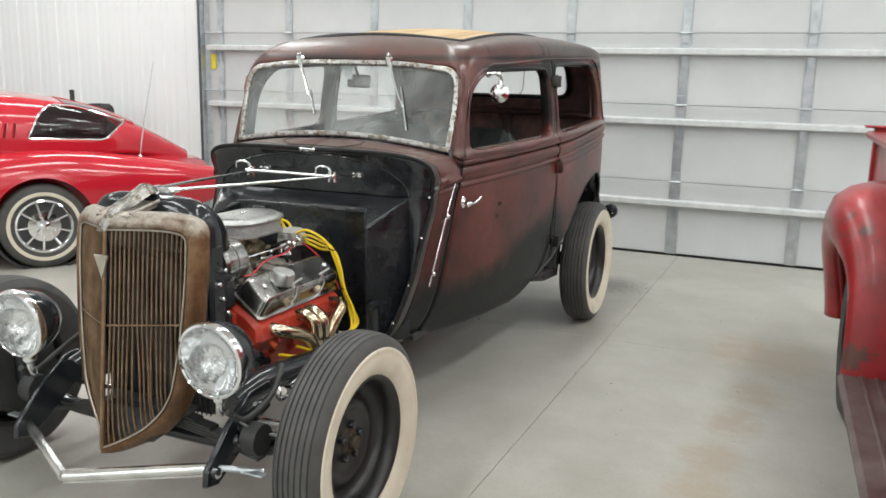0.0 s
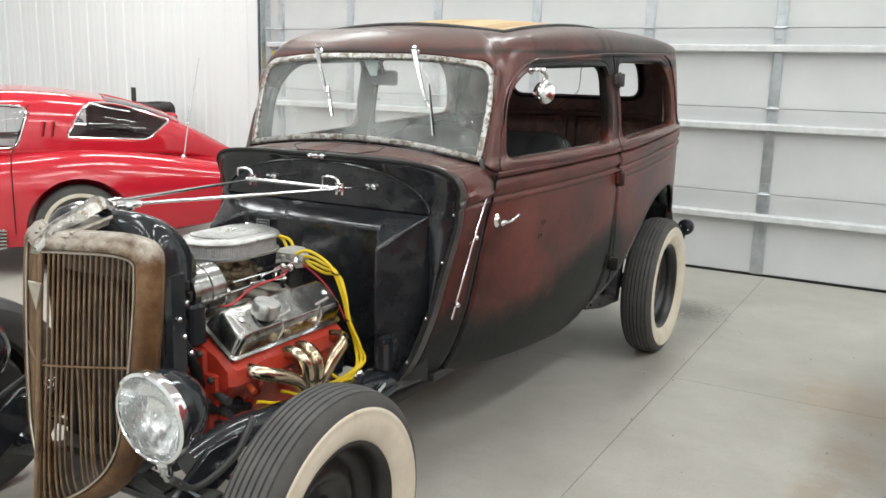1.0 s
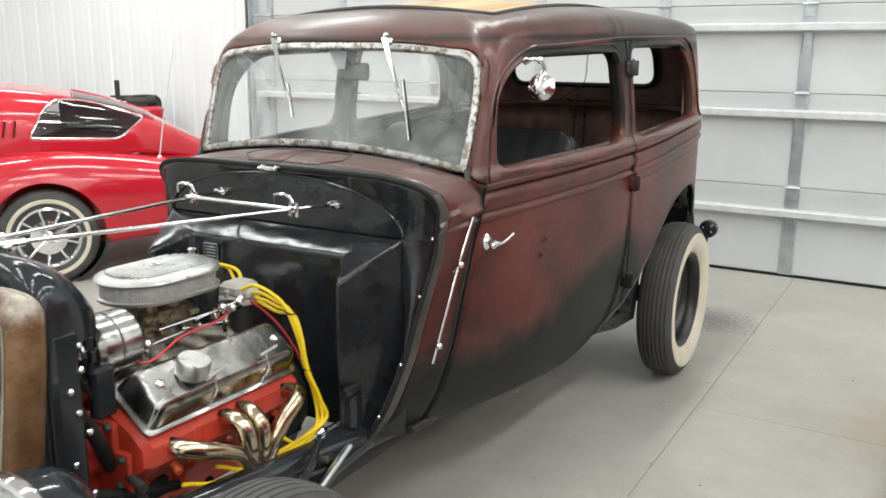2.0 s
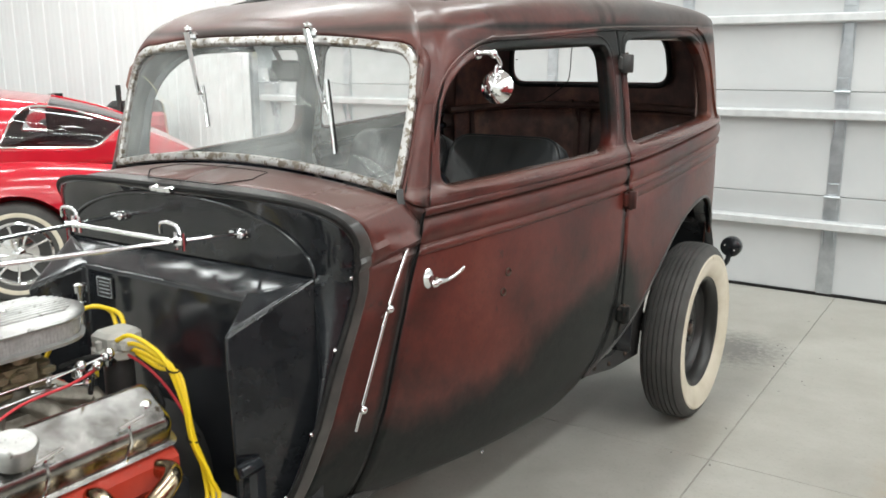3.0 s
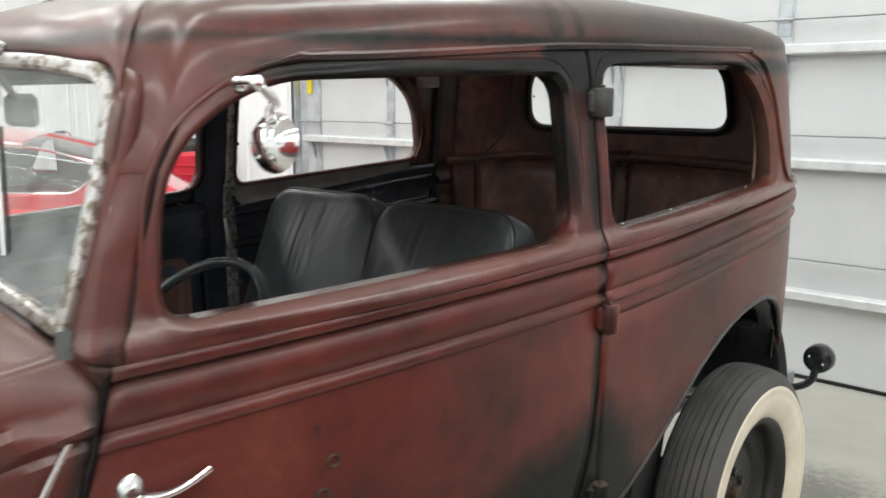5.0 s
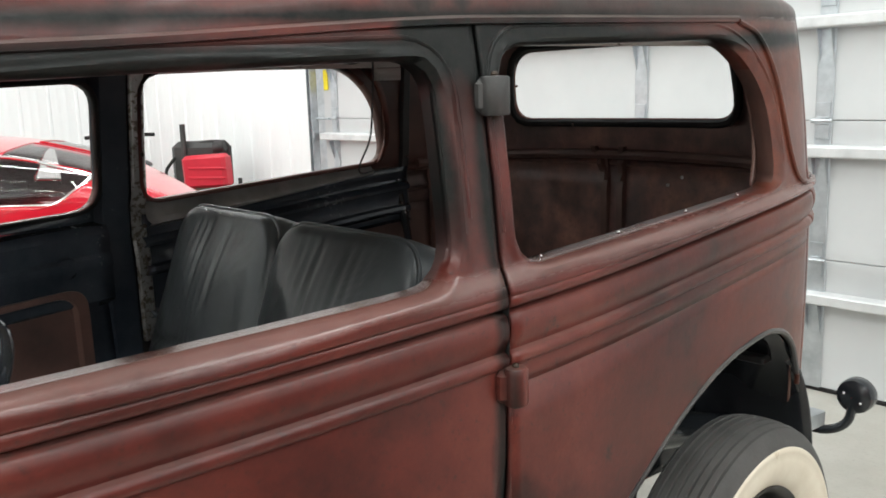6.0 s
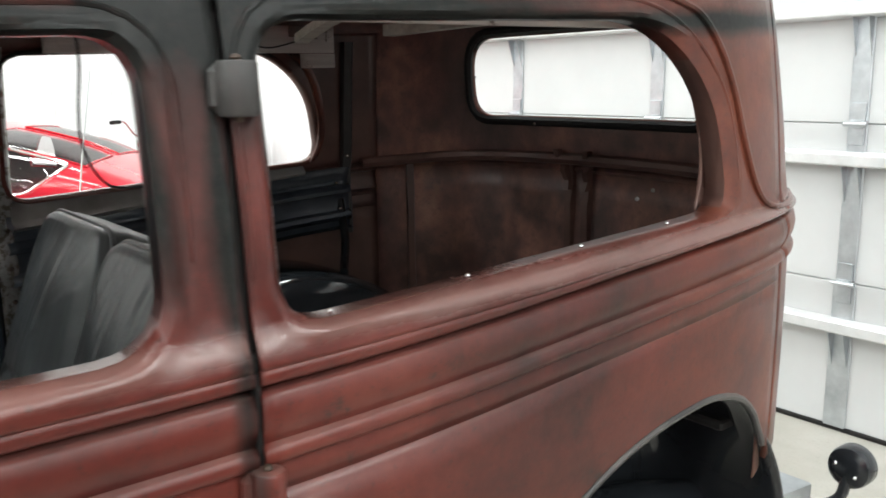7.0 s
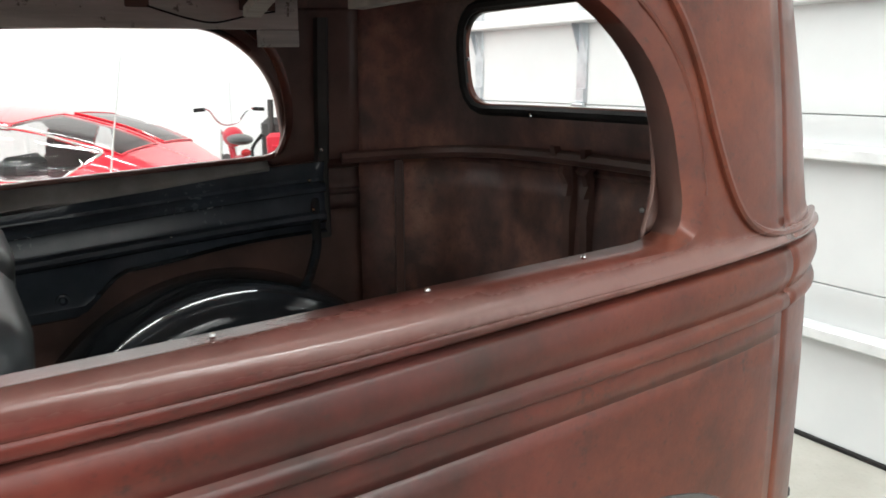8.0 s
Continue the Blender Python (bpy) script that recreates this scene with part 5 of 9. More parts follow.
for t in dense(0, 1, 20):
    y = lerp(-0.212, 0.017, t)
    w, drop = lerp(0.009, 0.023, t ** 0.8), lerp(0.018, 0.034, t)
    z = crest(y)
    rows.append([Vector((x * w, y, z - drop * e)) for x, e in ((-1.9 + 0.5 * t, 1.0), (-1.15, 0.55), (-0.80, 0.10), (-0.55, 0.05), (-0.50, 0.12), (-0.12, 0.10), (0, 0), (0.12, 0.10), (0.50, 0.12), (0.55, 0.05), (0.80, 0.10), (1.15, 0.55), (1.9 - 0.5 * t, 1.0))])
g.grid(rows)
g.cap(rows[0]).cap(rows[-1], True)
tongue = Geo().grid([[Vector((x * lerp(0.060, 0.042, t), lerp(-0.165, 0.060, t), lerp(0.985, 1.026, t) - dz)) for x, dz in ((-1, 0.014), (-1, 0), (1, 0), (1, 0.014))] for t in dense(0, 1, 8)])
part("tongue", tongue, WORN_SHELL, shell)
for sx in (1, -1):
    part("rear_bead", Geo().tube([(sx * lerp(0.060, 0.042, t), lerp(-0.150, 0.060, t), lerp(0.990, 1.028, t)) for t in dense(0, 1, 8)], 0.0055, 8), WORN_SHELL, shell)
part("nose_strip", g, STRIP, shell, "tapered worn plated nose strip", sharp=25)
g = Geo().tube([(-0.055, 0.035, 1.038), (0.055, 0.035, 1.038)], 0.008).box((0, 0.05, 1.036), (0.05, 0.05, 0.014), bevel=0.004).ball((0.058, 0.035, 1.038), 0.011, n=10).ball((-0.058, 0.035, 1.038), 0.011, n=10)
part("hood_pivot", g, CHROME, shell)
# pale triangle badge: a plain shape
g = Geo().prism([(0, -0.040), (0.027, 0.034), (-0.027, 0.034)], 0, 0.006, Matrix.Translation((0.0, -0.212, 0.838)) @ Matrix(((1, 0, 0, 0), (0, 0, -1, 0), (0, 1, 0, 0), (0, 0, 0, 1))), 0.002)
part("badge", g, SHELL_TOP, shell, "small pale triangular badge")
# the bars
grille = part("grille", Geo().tube([shell_pt(lerp(-0.198, 0.198, i / 24), 0.655, 0.006) for i in range(25)], 0.003, 6), RUST_BARS, car, "rusty grille of bent upright bars")
rng = random.Random(4)
for s in (1, -1):
    for i in range(17):
        x = 0.012 + 0.0122 * i
        zs = [z for z in dense(0.275, 0.945, 30) if shell_half(z) - 0.040 > x - 0.004]
        bend = rng.uniform(-0.0065, 0.0065) if i < 13 else 0
        pts = []
        for z in zs:
            k = math.sin(math.pi * min(1, max(0, (0.64 - z) / 0.40)))
            xx = x + bend * k
            pts.append(shell_pt(s * xx, z, 0.010 + 0.45 * abs(bend) * k))
        g = Geo()
        rows = []
        for p in pts:
            rows.append([p + Vector((dx, dy, 0)) for dx, dy in ((-0.0018, 0.0035), (-0.0024, -0.0005), (0, -0.003), (0.0024, -0.0005), (0.0018, 0.0035))])
        g.grid(rows, flip=True)
        part("bar", g, RUST_BARS, grille)
# bars of the prow
part("centre_bar", Geo().tube([shell_pt(0, z, 0.0) for z in dense(0.27, 0.95, 20)], 0.006, 8), RUST_BARS, grille)
# radiator and black filler behind the shell
rad = part("radiator", Geo().box((0, 0.03, 0.63), (0.44, 0.05, 0.62), bevel=0.01), BLACK_DULL, car, "black radiator core")
g = Geo()
for i in range(24):
    g.box((lerp(-0.21, 0.21, i / 23), 0.002, 0.60), (0.004, 0.006, 0.56), bevel=0.001)
part("core", g, BLACK_DULL, rad)
# added dark plate that hides the bright floor behind the lower bars
part("lower_apron", Geo().grid([[Vector((x, -0.105 - 0.08 * (1 - abs(x) / 0.2), 0.27)) for x in dense(-0.10, 0.10, 8)], [Vector((x, -0.02, 0.36)) for x in dense(-0.19, 0.19, 8)]]), BLACK_DULL, rad, "", 0.004)
g = Geo()
rows = []
for t in dense(0, 1, 14):
    y = lerp(-0.035, 0.120, t)
    nose = min(1, t / 0.30)
    front = math.sqrt(max(0.0, 1 - (1 - nose) ** 2))
    hw, rise = 0.244 * (1 - 0.14 * t ** 3) * (0.88 + 0.12 * front), (0.090 + 0.090 * front) * (1 - 0.55 * t ** 3)
    rows.append([Vector((hw * math.copysign(abs(math.cos(a)) ** 0.46, math.cos(a)), y, 0.855 + rise * math.sin(a) ** 0.52)) for a in dense(0, math.pi, 34)])
g.grid(rows)
g.cap(rows[-1]).cap(rows[0], True)
part("top_tank", g.outward((0, 0.0, 0.8)), BLACK_GLOSS, rad, "gloss black rounded radiator tank")
for s in (1, -1):
    part("side_bracket", Geo().box((0.232 * s, 0.020, 0.64), (0.026, 0.07, 0.50), bevel=0.012), BLACK_GLOSS, rad)
    for z in (0.80, 0.76, 0.71, 0.66, 0.60, 0.52, 0.46):
        part("bolt", Geo().lathe([(0.008, 0), (0.008, 0.006), (0.004, 0.009), (0.001, 0.009)], Matrix.Translation((0.245 * s, 0.035 + 0.02 * math.sin(z * 40), z)) @ pose(0, 0, 0, 0, 90 * s, 0), 8), CHROME, rad)

# ---- headlamps ----
def headlamp(x, y, z, turn):
    m = pose(x, y, z, 94, 0, turn)
    g = Geo().lathe([(0.001, -0.125), (0.03, -0.123), (0.065, -0.108), (0.092, -0.075), (0.105, -0.035), (0.109, 0.0), (0.109, 0.006)], m, 40, caps=False)
    lamp = part("headlamp", g, BLACK_GLOSS, car, "round headlamp with a black bucket")
    g = Geo().lathe([(0.108, -0.006), (0.116, -0.002), (0.118, 0.010), (0.114, 0.020), (0.106, 0.024), (0.103, 0.020)], m, 48, caps=False)
    part("rim", g, CHROME, lamp, "chrome headlamp rim")
    g = Geo().lathe([(0.104, 0.012), (0.085, -0.02), (0.05, -0.055), (0.02, -0.07), (0.001, -0.072)], m, 40, caps=False)
    part("reflector", g, CHROME, lamp)
    # fluted lens: upright ribs above, blocks below
    rows = []
    for j in range(12):
        r = 0.104 * j / 11
        row = []
        for i in range(72):
            a = 2 * math.pi * i / 72
            px, pz = r * math.cos(a), r * math.sin(a)
            h = 0.019 + 0.016 * (1 - (r / 0.104) ** 2)
            h += 0.0022 * math.sin(px * 420) * (0.2 < (pz + 0.02) * 10 < 0.6) if pz > 0 else 0.0036 * math.sin(px * 150 + 2 * math.sin(pz * 90)) * math.sin(pz * 130)
            row.append(m @ Vector((px, pz, h)))
        rows.append(row)
    g = Geo().grid(rows, loop=True, flip=True)
    lens = part("lens", g, LENS, lamp, "moulded clear glass lens", sharp=80)
    lens.visible_shadow = False
    g = Geo().tube([(x, y + 0.02, z - 0.09), (x - 0.005, y + 0.03, z - 0.15), (x - 0.03, y + 0.06, z - 0.19)], 0.014, 10)
    g.ball((x + 0.004, y + 0.02, z - 0.118), 0.024, n=12)
    part("mount", g, CHROME, lamp, "chrome headlamp post")
    part("bulb", Geo().ball((0, 0, -0.03), 0.014, m=m), CHROME, lamp)


headlamp(0.388, -0.195, 0.600, 0)
headlamp(-0.388, -0.195, 0.600, 0)

# ---- frame, axle and spreader bar ----
chassis = part("frame_rail", Geo().tube(arc_points([(0.335, -0.05, 0.405), (0.338, 0.02, 0.42), (0.345, 0.15, 0.43), (0.36, 0.5, 0.40), (0.38, 1.0, 0.36), (0.42, 1.8, 0.34), (0.44, 2.3, 0.42), (0.44, 2.85, 0.58), (0.44, 3.35, 0.47), (0.44, 3.58, 0.42)], 40), 0.045, 10), BLACK_GLOSS, car, "black chassis rail")
part("frame_rail", Geo().tube(arc_points([(-0.335, -0.05, 0.405), (-0.338, 0.02, 0.42), (-0.345, 0.15, 0.43), (-0.36, 0.5, 0.40), (-0.38, 1.0, 0.36), (-0.42, 1.8, 0.34), (-0.44, 2.3, 0.42), (-0.44, 2.85, 0.58), (-0.44, 3.35, 0.47), (-0.44, 3.58, 0.42)], 40), 0.045, 10), BLACK_GLOSS, car)
for s in (1, -1):
    g = Geo().prism([(-0.240, -0.095), (-0.190, -0.105), (-0.100, -0.055), (0.0, 0.015), (0.08, 0.050), (0.08, 0.135), (-0.02, 0.130), (-0.130, 0.055), (-0.235, -0.050)], -0.010, 0.010, Matrix.Translation((0.385 * s, -0.01, 0.32)) @ Matrix(((0, 0, 1, 0), (1, 0, 0, 0), (0, 1, 0, 0), (0, 0, 0, 1))), 0.003)
    horn = part("frame_horn", g, BLACK_GLOSS, car, "black drilled frame horn")
    for y, z in ((-0.205, 0.255), (-0.10, 0.315), (0.0, 0.39)):
        part("bolt", Geo().lathe([(0.017, -0.006), (0.017, 0.006), (0.008, 0.012), (0.001, 0.012)], pose(0.385 * s + 0.012 * s, y, z, 0, 90 * s, 0), 12), CHROME, horn)
    g = Geo().lathe([(0.001, -0.03), (0.048, -0.026), (0.052, 0), (0.048, 0.026), (0.001, 0.03)], pose(0.46 * s, -0.10, 0.335, 0, 90, 0), 20)
    g.tube([(0.46 * s, -0.10, 0.335), (0.52 * s, 0.06, 0.31)], 0.015)
    part("damper", g, BLACK_DULL, car, "black lever shock absorber")
    g = Geo().tube([(0.385 * s, -0.195, 0.265), (0.50 * s, -0.12, 0.245)], 0.010).box((0.46 * s, -0.15, 0.25), (0.13, 0.03, 0.006), pose(0, 0, 0), 0.002)
    part("tow_tab", g, GALV, car)
    g = Geo().tube([(0.60 * s, -0.02, 0.355), (0.62 * s, 0.02, 0.30), (0.56 * s, 0.14, 0.28)], 0.016)
    g.lathe([(0.03, -0.06), (0.035, -0.03), (0.035, 0.04), (0.028, 0.07)], pose(0.625 * s, 0, 0.352), 16)
    part("steering_knuckle", g, BLACK_GLOSS, car)
    g = Geo().tube([(0.55 * s, 0.03, 0.27), (0.42 * s, 0.65, 0.36), (0.36 * s, 1.2, 0.36)], 0.018)
    part("radius_rod", g, BLACK_GLOSS, car, "black radius rod")
g = Geo().tube(arc_points([(-0.63, 0, 0.345), (-0.52, 0, 0.30), (-0.40, 0, 0.255), (0, 0, 0.245), (0.40, 0, 0.255), (0.52, 0, 0.30), (0.63, 0, 0.345)], 30), 0.026, 10)
part("front_axle", g, BLACK_GLOSS, car, "dropped black beam axle")
g = Geo()
for k in range(6):
    w = 0.44 - 0.06 * k
    g.grid([[(x, -0.045 - 0.022, 0.30 + 0.009 * k - 0.06 * (x / 0.44) ** 2), (x, -0.045 + 0.022, 0.30 + 0.009 * k - 0.06 * (x / 0.44) ** 2), (x, -0.045 + 0.022, 0.3075 + 0.009 * k - 0.06 * (x / 0.44) ** 2), (x, -0.045 - 0.022, 0.3075 + 0.009 * k - 0.06 * (x / 0.44) ** 2)] for x in dense(-w, w, 16)], loop=True)
part("leaf_spring", g, BLACK_DULL, car, "black transverse leaf spring")
part("tie_rod", Geo().tube([(-0.58, 0.13, 0.28), (0.58, 0.13, 0.28)], 0.011, 10), CHROME, car)
part("drag_link", Geo().tube([(0.555, 0.12, 0.29), (0.42, 0.72, 0.40)], 0.011, 10), CHROME, car)
g = Geo()
sec = [(-0.020, -0.006), (0.020, -0.006), (0.020, 0.006), (-0.020, 0.006)]
for s in (1, -1):
    a, b = Vector((0.0, -0.405, 0.245)), Vector((0.375 * s, -0.205, 0.262))
    d = (b - a).normalized()
    nrm = Vector((-d.y, d.x, 0)).normalized()
    g.grid([[p + Vector((0, 0, h)) + nrm * w for h, w in sec] for p in (a, b)], loop=True, flip=s > 0)
    g.tube([a, b], 0.015, 10)
part("spreader_bar", g, POLISHED, car, "veed brushed aluminium spreader bar")
# white plug-lead, hoses and looms by the left rail
for pts, r, mt in (([(0.42, 0.10, 0.50), (0.45, 0.0, 0.44), (0.44, -0.12, 0.40), (0.42, -0.18, 0.44)], 0.010, BLACK_DULL), ([(0.40, 0.62, 0.45), (0.47, 0.45, 0.42), (0.46, 0.20, 0.40), (0.52, 0.06, 0.36)], 0.012, BLACK_GLOSS),
                   ([(-0.42, 0.10, 0.50), (-0.45, 0.0, 0.44), (-0.44, -0.12, 0.40), (-0.42, -0.18, 0.44)], 0.010, BLACK_DULL), ([(0.43, -0.17, 0.43), (0.46, -0.10, 0.36), (0.56, 0.02, 0.30)], 0.004, GALV)):
    part("hose", Geo().tube(arc_points(pts, 16), r, 8), mt, car)

# ---- engine ----
BRUSHED = surface("brushed_aluminium", (0.40, 0.40, 0.39), (0.60, 0.60, 0.585), 22, (0.30, 0.46), 0.92, 0.12, 140, extra=((0.26, 0.25, 0.23), 30, 0.60))
DULL_CHROME = surface("hazy_chrome", (0.24, 0.235, 0.225), (0.56, 0.555, 0.54), 16, (0.10, 0.34), 1.0, 0.16, 40, extra=((0.15, 0.13, 0.10), 22, 0.58))
g = Geo()
# block and heads: a veed section swept along the crank
for s in (1, -1):
    sec = [(0.03, 0.33), (0.165, 0.34), (0.185, 0.42), (0.205, 0.46), (0.235, 0.475), (0.292, 0.535), (0.290, 0.580), (0.245, 0.618), (0.15, 0.665), (0.08, 0.60), (0.03, 0.60)]
    rows = [[Vector((s * x * k, y, lerp(0.5, z, k2))) for x, z in sec] for y, k, k2 in ((0.165, 0.93, 0.94), (0.18, 1, 1), (0.30, 1, 1), (0.305, 0.985, 0.99), (0.325, 0.985, 0.99), (0.33, 1, 1), (0.45, 1, 1), (0.455, 0.985, 0.99), (0.475, 0.985, 0.99), (0.48, 1, 1), (0.665, 1, 1), (0.68, 0.93, 0.94))]
    g.grid(rows, loop=True, flip=s > 0)
    g.cap(rows[0], s < 0).cap(rows[-1], s > 0)
g.box((0, 0.42, 0.36), (0.20, 0.50, 0.16), bevel=0.02)
g.lathe([(0.10, -0.05), (0.11, -0.03), (0.11, 0.03), (0.07, 0.05)], pose(0, 0.14, 0.43, 90, 0, 0), 24)
g.box((0, 0.135, 0.55), (0.22, 0.06, 0.14), bevel=0.02)
for s in (1, -1):
    g.lathe([(0.055, -0.05), (0.06, -0.02), (0.06, 0.03), (0.045, 0.05)], pose(0.11 * s, 0.12, 0.55, 90, 0, 0), 18)
    g.box((0.20 * s, 0.20, 0.42), (0.05, 0.10, 0.12), bevel=0.015)
    for y in (0.24, 0.36, 0.50, 0.62):
        g.lathe([(0.017, 0), (0.017, 0.012), (0.010, 0.016), (0.001, 0.016)], pose(0.190 * s, y, 0.44, 0, 80 * s, 0), 10)
engine = part("engine", g, BLOCK_RED, car, "orange-red V8 engine block and heads", sharp=30)


def valve_cover(s):
    m = Matrix.Translation((0.215 * s, 0.425, 0.650)) @ pose(0, 0, 0, 0, 37 * s, 0)
    g = Geo()
    rows = []
    for h, w, l in ((0.0, 0.080, 0.252), (0.006, 0.080, 0.252), (0.007, 0.070, 0.240), (0.055, 0.062, 0.230), (0.068, 0.056, 0.224), (0.074, 0.046, 0.214)):
        rows.append([m @ Vector((x, y, h)) for x, y in rounded([(w, -l, 0.022), (w, l, 0.022), (-w, l, 0.022), (-w, -l, 0.022)], 5)])
    g.grid(rows, loop=True)
    g.cap(rows[-1])
    vc = part("valve_cover", g, DULL_CHROME, engine, "polished smooth valve cover", sharp=40)
    for y in (-0.19, 0.19):
        part("cover_bolt", Geo().lathe([(0.010, 0), (0.010, 0.004), (0.006, 0.007), (0.001, 0.008)], m @ Matrix.Translation((0.0, y, 0.074)), 12), CHROME, vc)
    g = Geo().lathe([(0.034, 0.0), (0.034, 0.006), (0.040, 0.008), (0.041, 0.040), (0.037, 0.046), (0.001, 0.047)], m @ Matrix.Translation((0.010, -0.105, 0.074)) @ pose(0, 0, 0, 0, -20 * s, 0), 28)
    part("oil_cap", g, BRUSHED, vc, "chrome push-in oil cap")
    for y in (-0.06, 0.12):
        g = Geo().tube([m @ Vector((0.072, y, 0.004)), m @ Vector((0.062, y, 0.06)), m @ Vector((0.035, y, 0.083))], 0.004, 6)
        g.tube([m @ Vector((0.035, y - 0.02, 0.083)), m @ Vector((0.035, y + 0.03, 0.100))], 0.0045, 6)
        part("hold_down", g, CHROME, vc)


valve_cover(1)
valve_cover(-1)
# intake, carburettor and air cleaner
g = Geo().box((0, 0.43, 0.665), (0.20, 0.40, 0.07), bevel=0.02).box((0, 0.44, 0.72), (0.13, 0.20, 0.05), bevel=0.015)
for y in (0.27, 0.37, 0.50, 0.60):
    for s in (1, -1):
        g.tube([(0.05 * s, lerp(y, 0.44, 0.5), 0.715), (0.10 * s, y, 0.695), (0.145 * s, y, 0.665)], 0.024, 10)
g.tube([(0.03, 0.24, 0.69), (0.03, 0.20, 0.74), (0.03, 0.15, 0.76)], 0.028, 12)
part("intake_manifold", g, CAST, engine, "dull cast aluminium intake manifold")
g = Geo().box((0, 0.44, 0.775), (0.115, 0.15, 0.065), bevel=0.012).box((0, 0.36, 0.772), (0.10, 0.045, 0.05), bevel=0.010).box((0, 0.52, 0.772), (0.10, 0.045, 0.05), bevel=0.010)
for y in (0.405, 0.475):
    for x in (-0.032, 0.032):
        g.lathe([(0.026, 0), (0.026, 0.03), (0.022, 0.035)], pose(x, y, 0.80), 14)
rng = random.Random(7)
for i in range(16):
    g.box((0.060 + rng.uniform(-0.004, 0.014), 0.36 + 0.17 * rng.random(), 0.745 + 0.055 * rng.random()), (0.018, 0.020 + 0.02 * rng.random(), 0.014), pose(0, 0, 0), 0.003)
BRONZE = surface("zinc_bronze", (0.16, 0.13, 0.08), (0.36, 0.31, 0.21), 30, (0.3, 0.55), 0.8, 0.4, 120)
part("carburettor", g, BRONZE, engine, "bronze-tinted four-barrel carburettor")
g = Geo()
for a, b in (((0.075, 0.40, 0.76), (0.11, 0.56, 0.775)), ((0.07, 0.48, 0.74), (0.14, 0.56, 0.75)), ((0.10, 0.50, 0.765), (0.155, 0.60, 0.80)), ((0.09, 0.36, 0.735), (0.085, 0.52, 0.74))):
    g.tube([a, b], 0.0028, 8)
    g.ball(a, 0.007, n=8).ball(b, 0.009, n=8)
part("throttle_linkage", g, CHROME, engine)


def oval(w, l, n=24):
    pts = []
    for i in range(n * 2):
        a = 2 * math.pi * i / (2 * n) - math.pi / 2
        pts.append((w * math.cos(a), (l - w) * (1 if math.sin(a) >= 0 else -1) + w * math.sin(a)))
    return pts


AC = (0.005, 0.468)
g = Geo()
rows = [[Vector((AC[0] + x, AC[1] + y, h)) for x, y in oval(w, l)] for w, l, h in ((0.04, 0.05, 0.8360), (0.095, 0.145, 0.8360), (0.112, 0.165, 0.8340), (0.114, 0.167, 0.8420), (0.106, 0.159, 0.8450))]
g.grid(rows, loop=True)
base = part("air_cleaner", g, BRUSHED, engine, "oval air cleaner with a finned aluminium lid", sharp=50)
rows = [[Vector((AC[0] + x * (1 + 0.012 * (i % 2)), AC[1] + y * (1 + 0.008 * (i % 2)), h)) for i, (x, y) in enumerate(resample(oval(0.103, 0.156), 220))] for h in (0.8430, 0.8820)]
MESH = surface("filter_mesh", (0.36, 0.36, 0.355), (0.55, 0.55, 0.54), 60, (0.35, 0.55), 0.6, 0.3, 160)
part("filter", Geo().grid(rows, loop=True), MESH, base, "pleated grey filter element", sharp=5)
g = Geo()
rows = [[Vector((AC[0] + x, AC[1] + y, h)) for x, y in oval(w, l)] for w, l, h in ((0.104, 0.157, 0.8800), (0.113, 0.167, 0.8810), (0.116, 0.170, 0.8870), (0.113, 0.167, 0.8930), (0.100, 0.154, 0.8980), (0.05, 0.10, 0.9030))]
g.grid(rows, loop=True)
g.cap(rows[-1])
lid = part("lid", g, BRUSHED, base, sharp=50)
for k in range(11):
    x = lerp(-0.075, 0.075, k / 10)
    l = 0.05 + math.sqrt(max(0, 0.09 ** 2 - x * x))
    part("lid_fin", Geo().box((AC[0] + x, AC[1], 0.9035 - 0.35 * x * x), (0.005, 2 * l, 0.006), bevel=0.0015), BRUSHED, base)
g = Geo().lathe([(0.012, 0.9000), (0.012, 0.9100), (0.006, 0.900), (0.001, 0.900)], Matrix.Translation((AC[0], AC[1], 0)), 12)
part("wing_nut", g, POLISHED, base)
# alternator with its pulley, and the belt
m = pose(0.102, 0.212, 0.780, 90, 0, 0) @ Matrix.Diagonal((1.06, 1.06, 0.98, 1))
g = Geo().lathe([(0.03, -0.075), (0.060, -0.070), (0.070, -0.055), (0.071, -0.004), (0.066, -0.002), (0.066, 0.002), (0.071, 0.004), (0.071, 0.045), (0.062, 0.058), (0.03, 0.062)], m, 36)
alt = part("alternator", g, DULL_CHROME, engine, "polished alternator", sharp=30)
g = Geo()
for k in range(10):
    a = 2 * math.pi * k / 10
    g.box((0.048 * math.cos(a), 0.048 * math.sin(a), 0.066), (0.012, 0.026, 0.012), m @ Matrix(), 0.002)
part("fan", g, BLACK_DULL, alt)
g = Geo().lathe([(0.036, 0.070), (0.036, 0.076), (0.026, 0.082), (0.036, 0.088), (0.036, 0.094), (0.012, 0.098), (0.001, 0.100)], m, 28)
part("pulley", g, CHROME, alt)
g = Geo().lathe([(0.075, -0.01), (0.075, -0.004), (0.060, 0.0), (0.075, 0.004), (0.075, 0.01), (0.02, 0.012), (0.001, 0.012)], pose(0, 0.085, 0.56, 90, 0, 0), 28)
g.lathe([(0.080, -0.01), (0.080, -0.004), (0.065, 0.0), (0.080, 0.004), (0.080, 0.01), (0.02, 0.012), (0.001, 0.012)], pose(0, 0.085, 0.42, 90, 0, 0), 28)
part("pulleys", g, CHROME, engine)
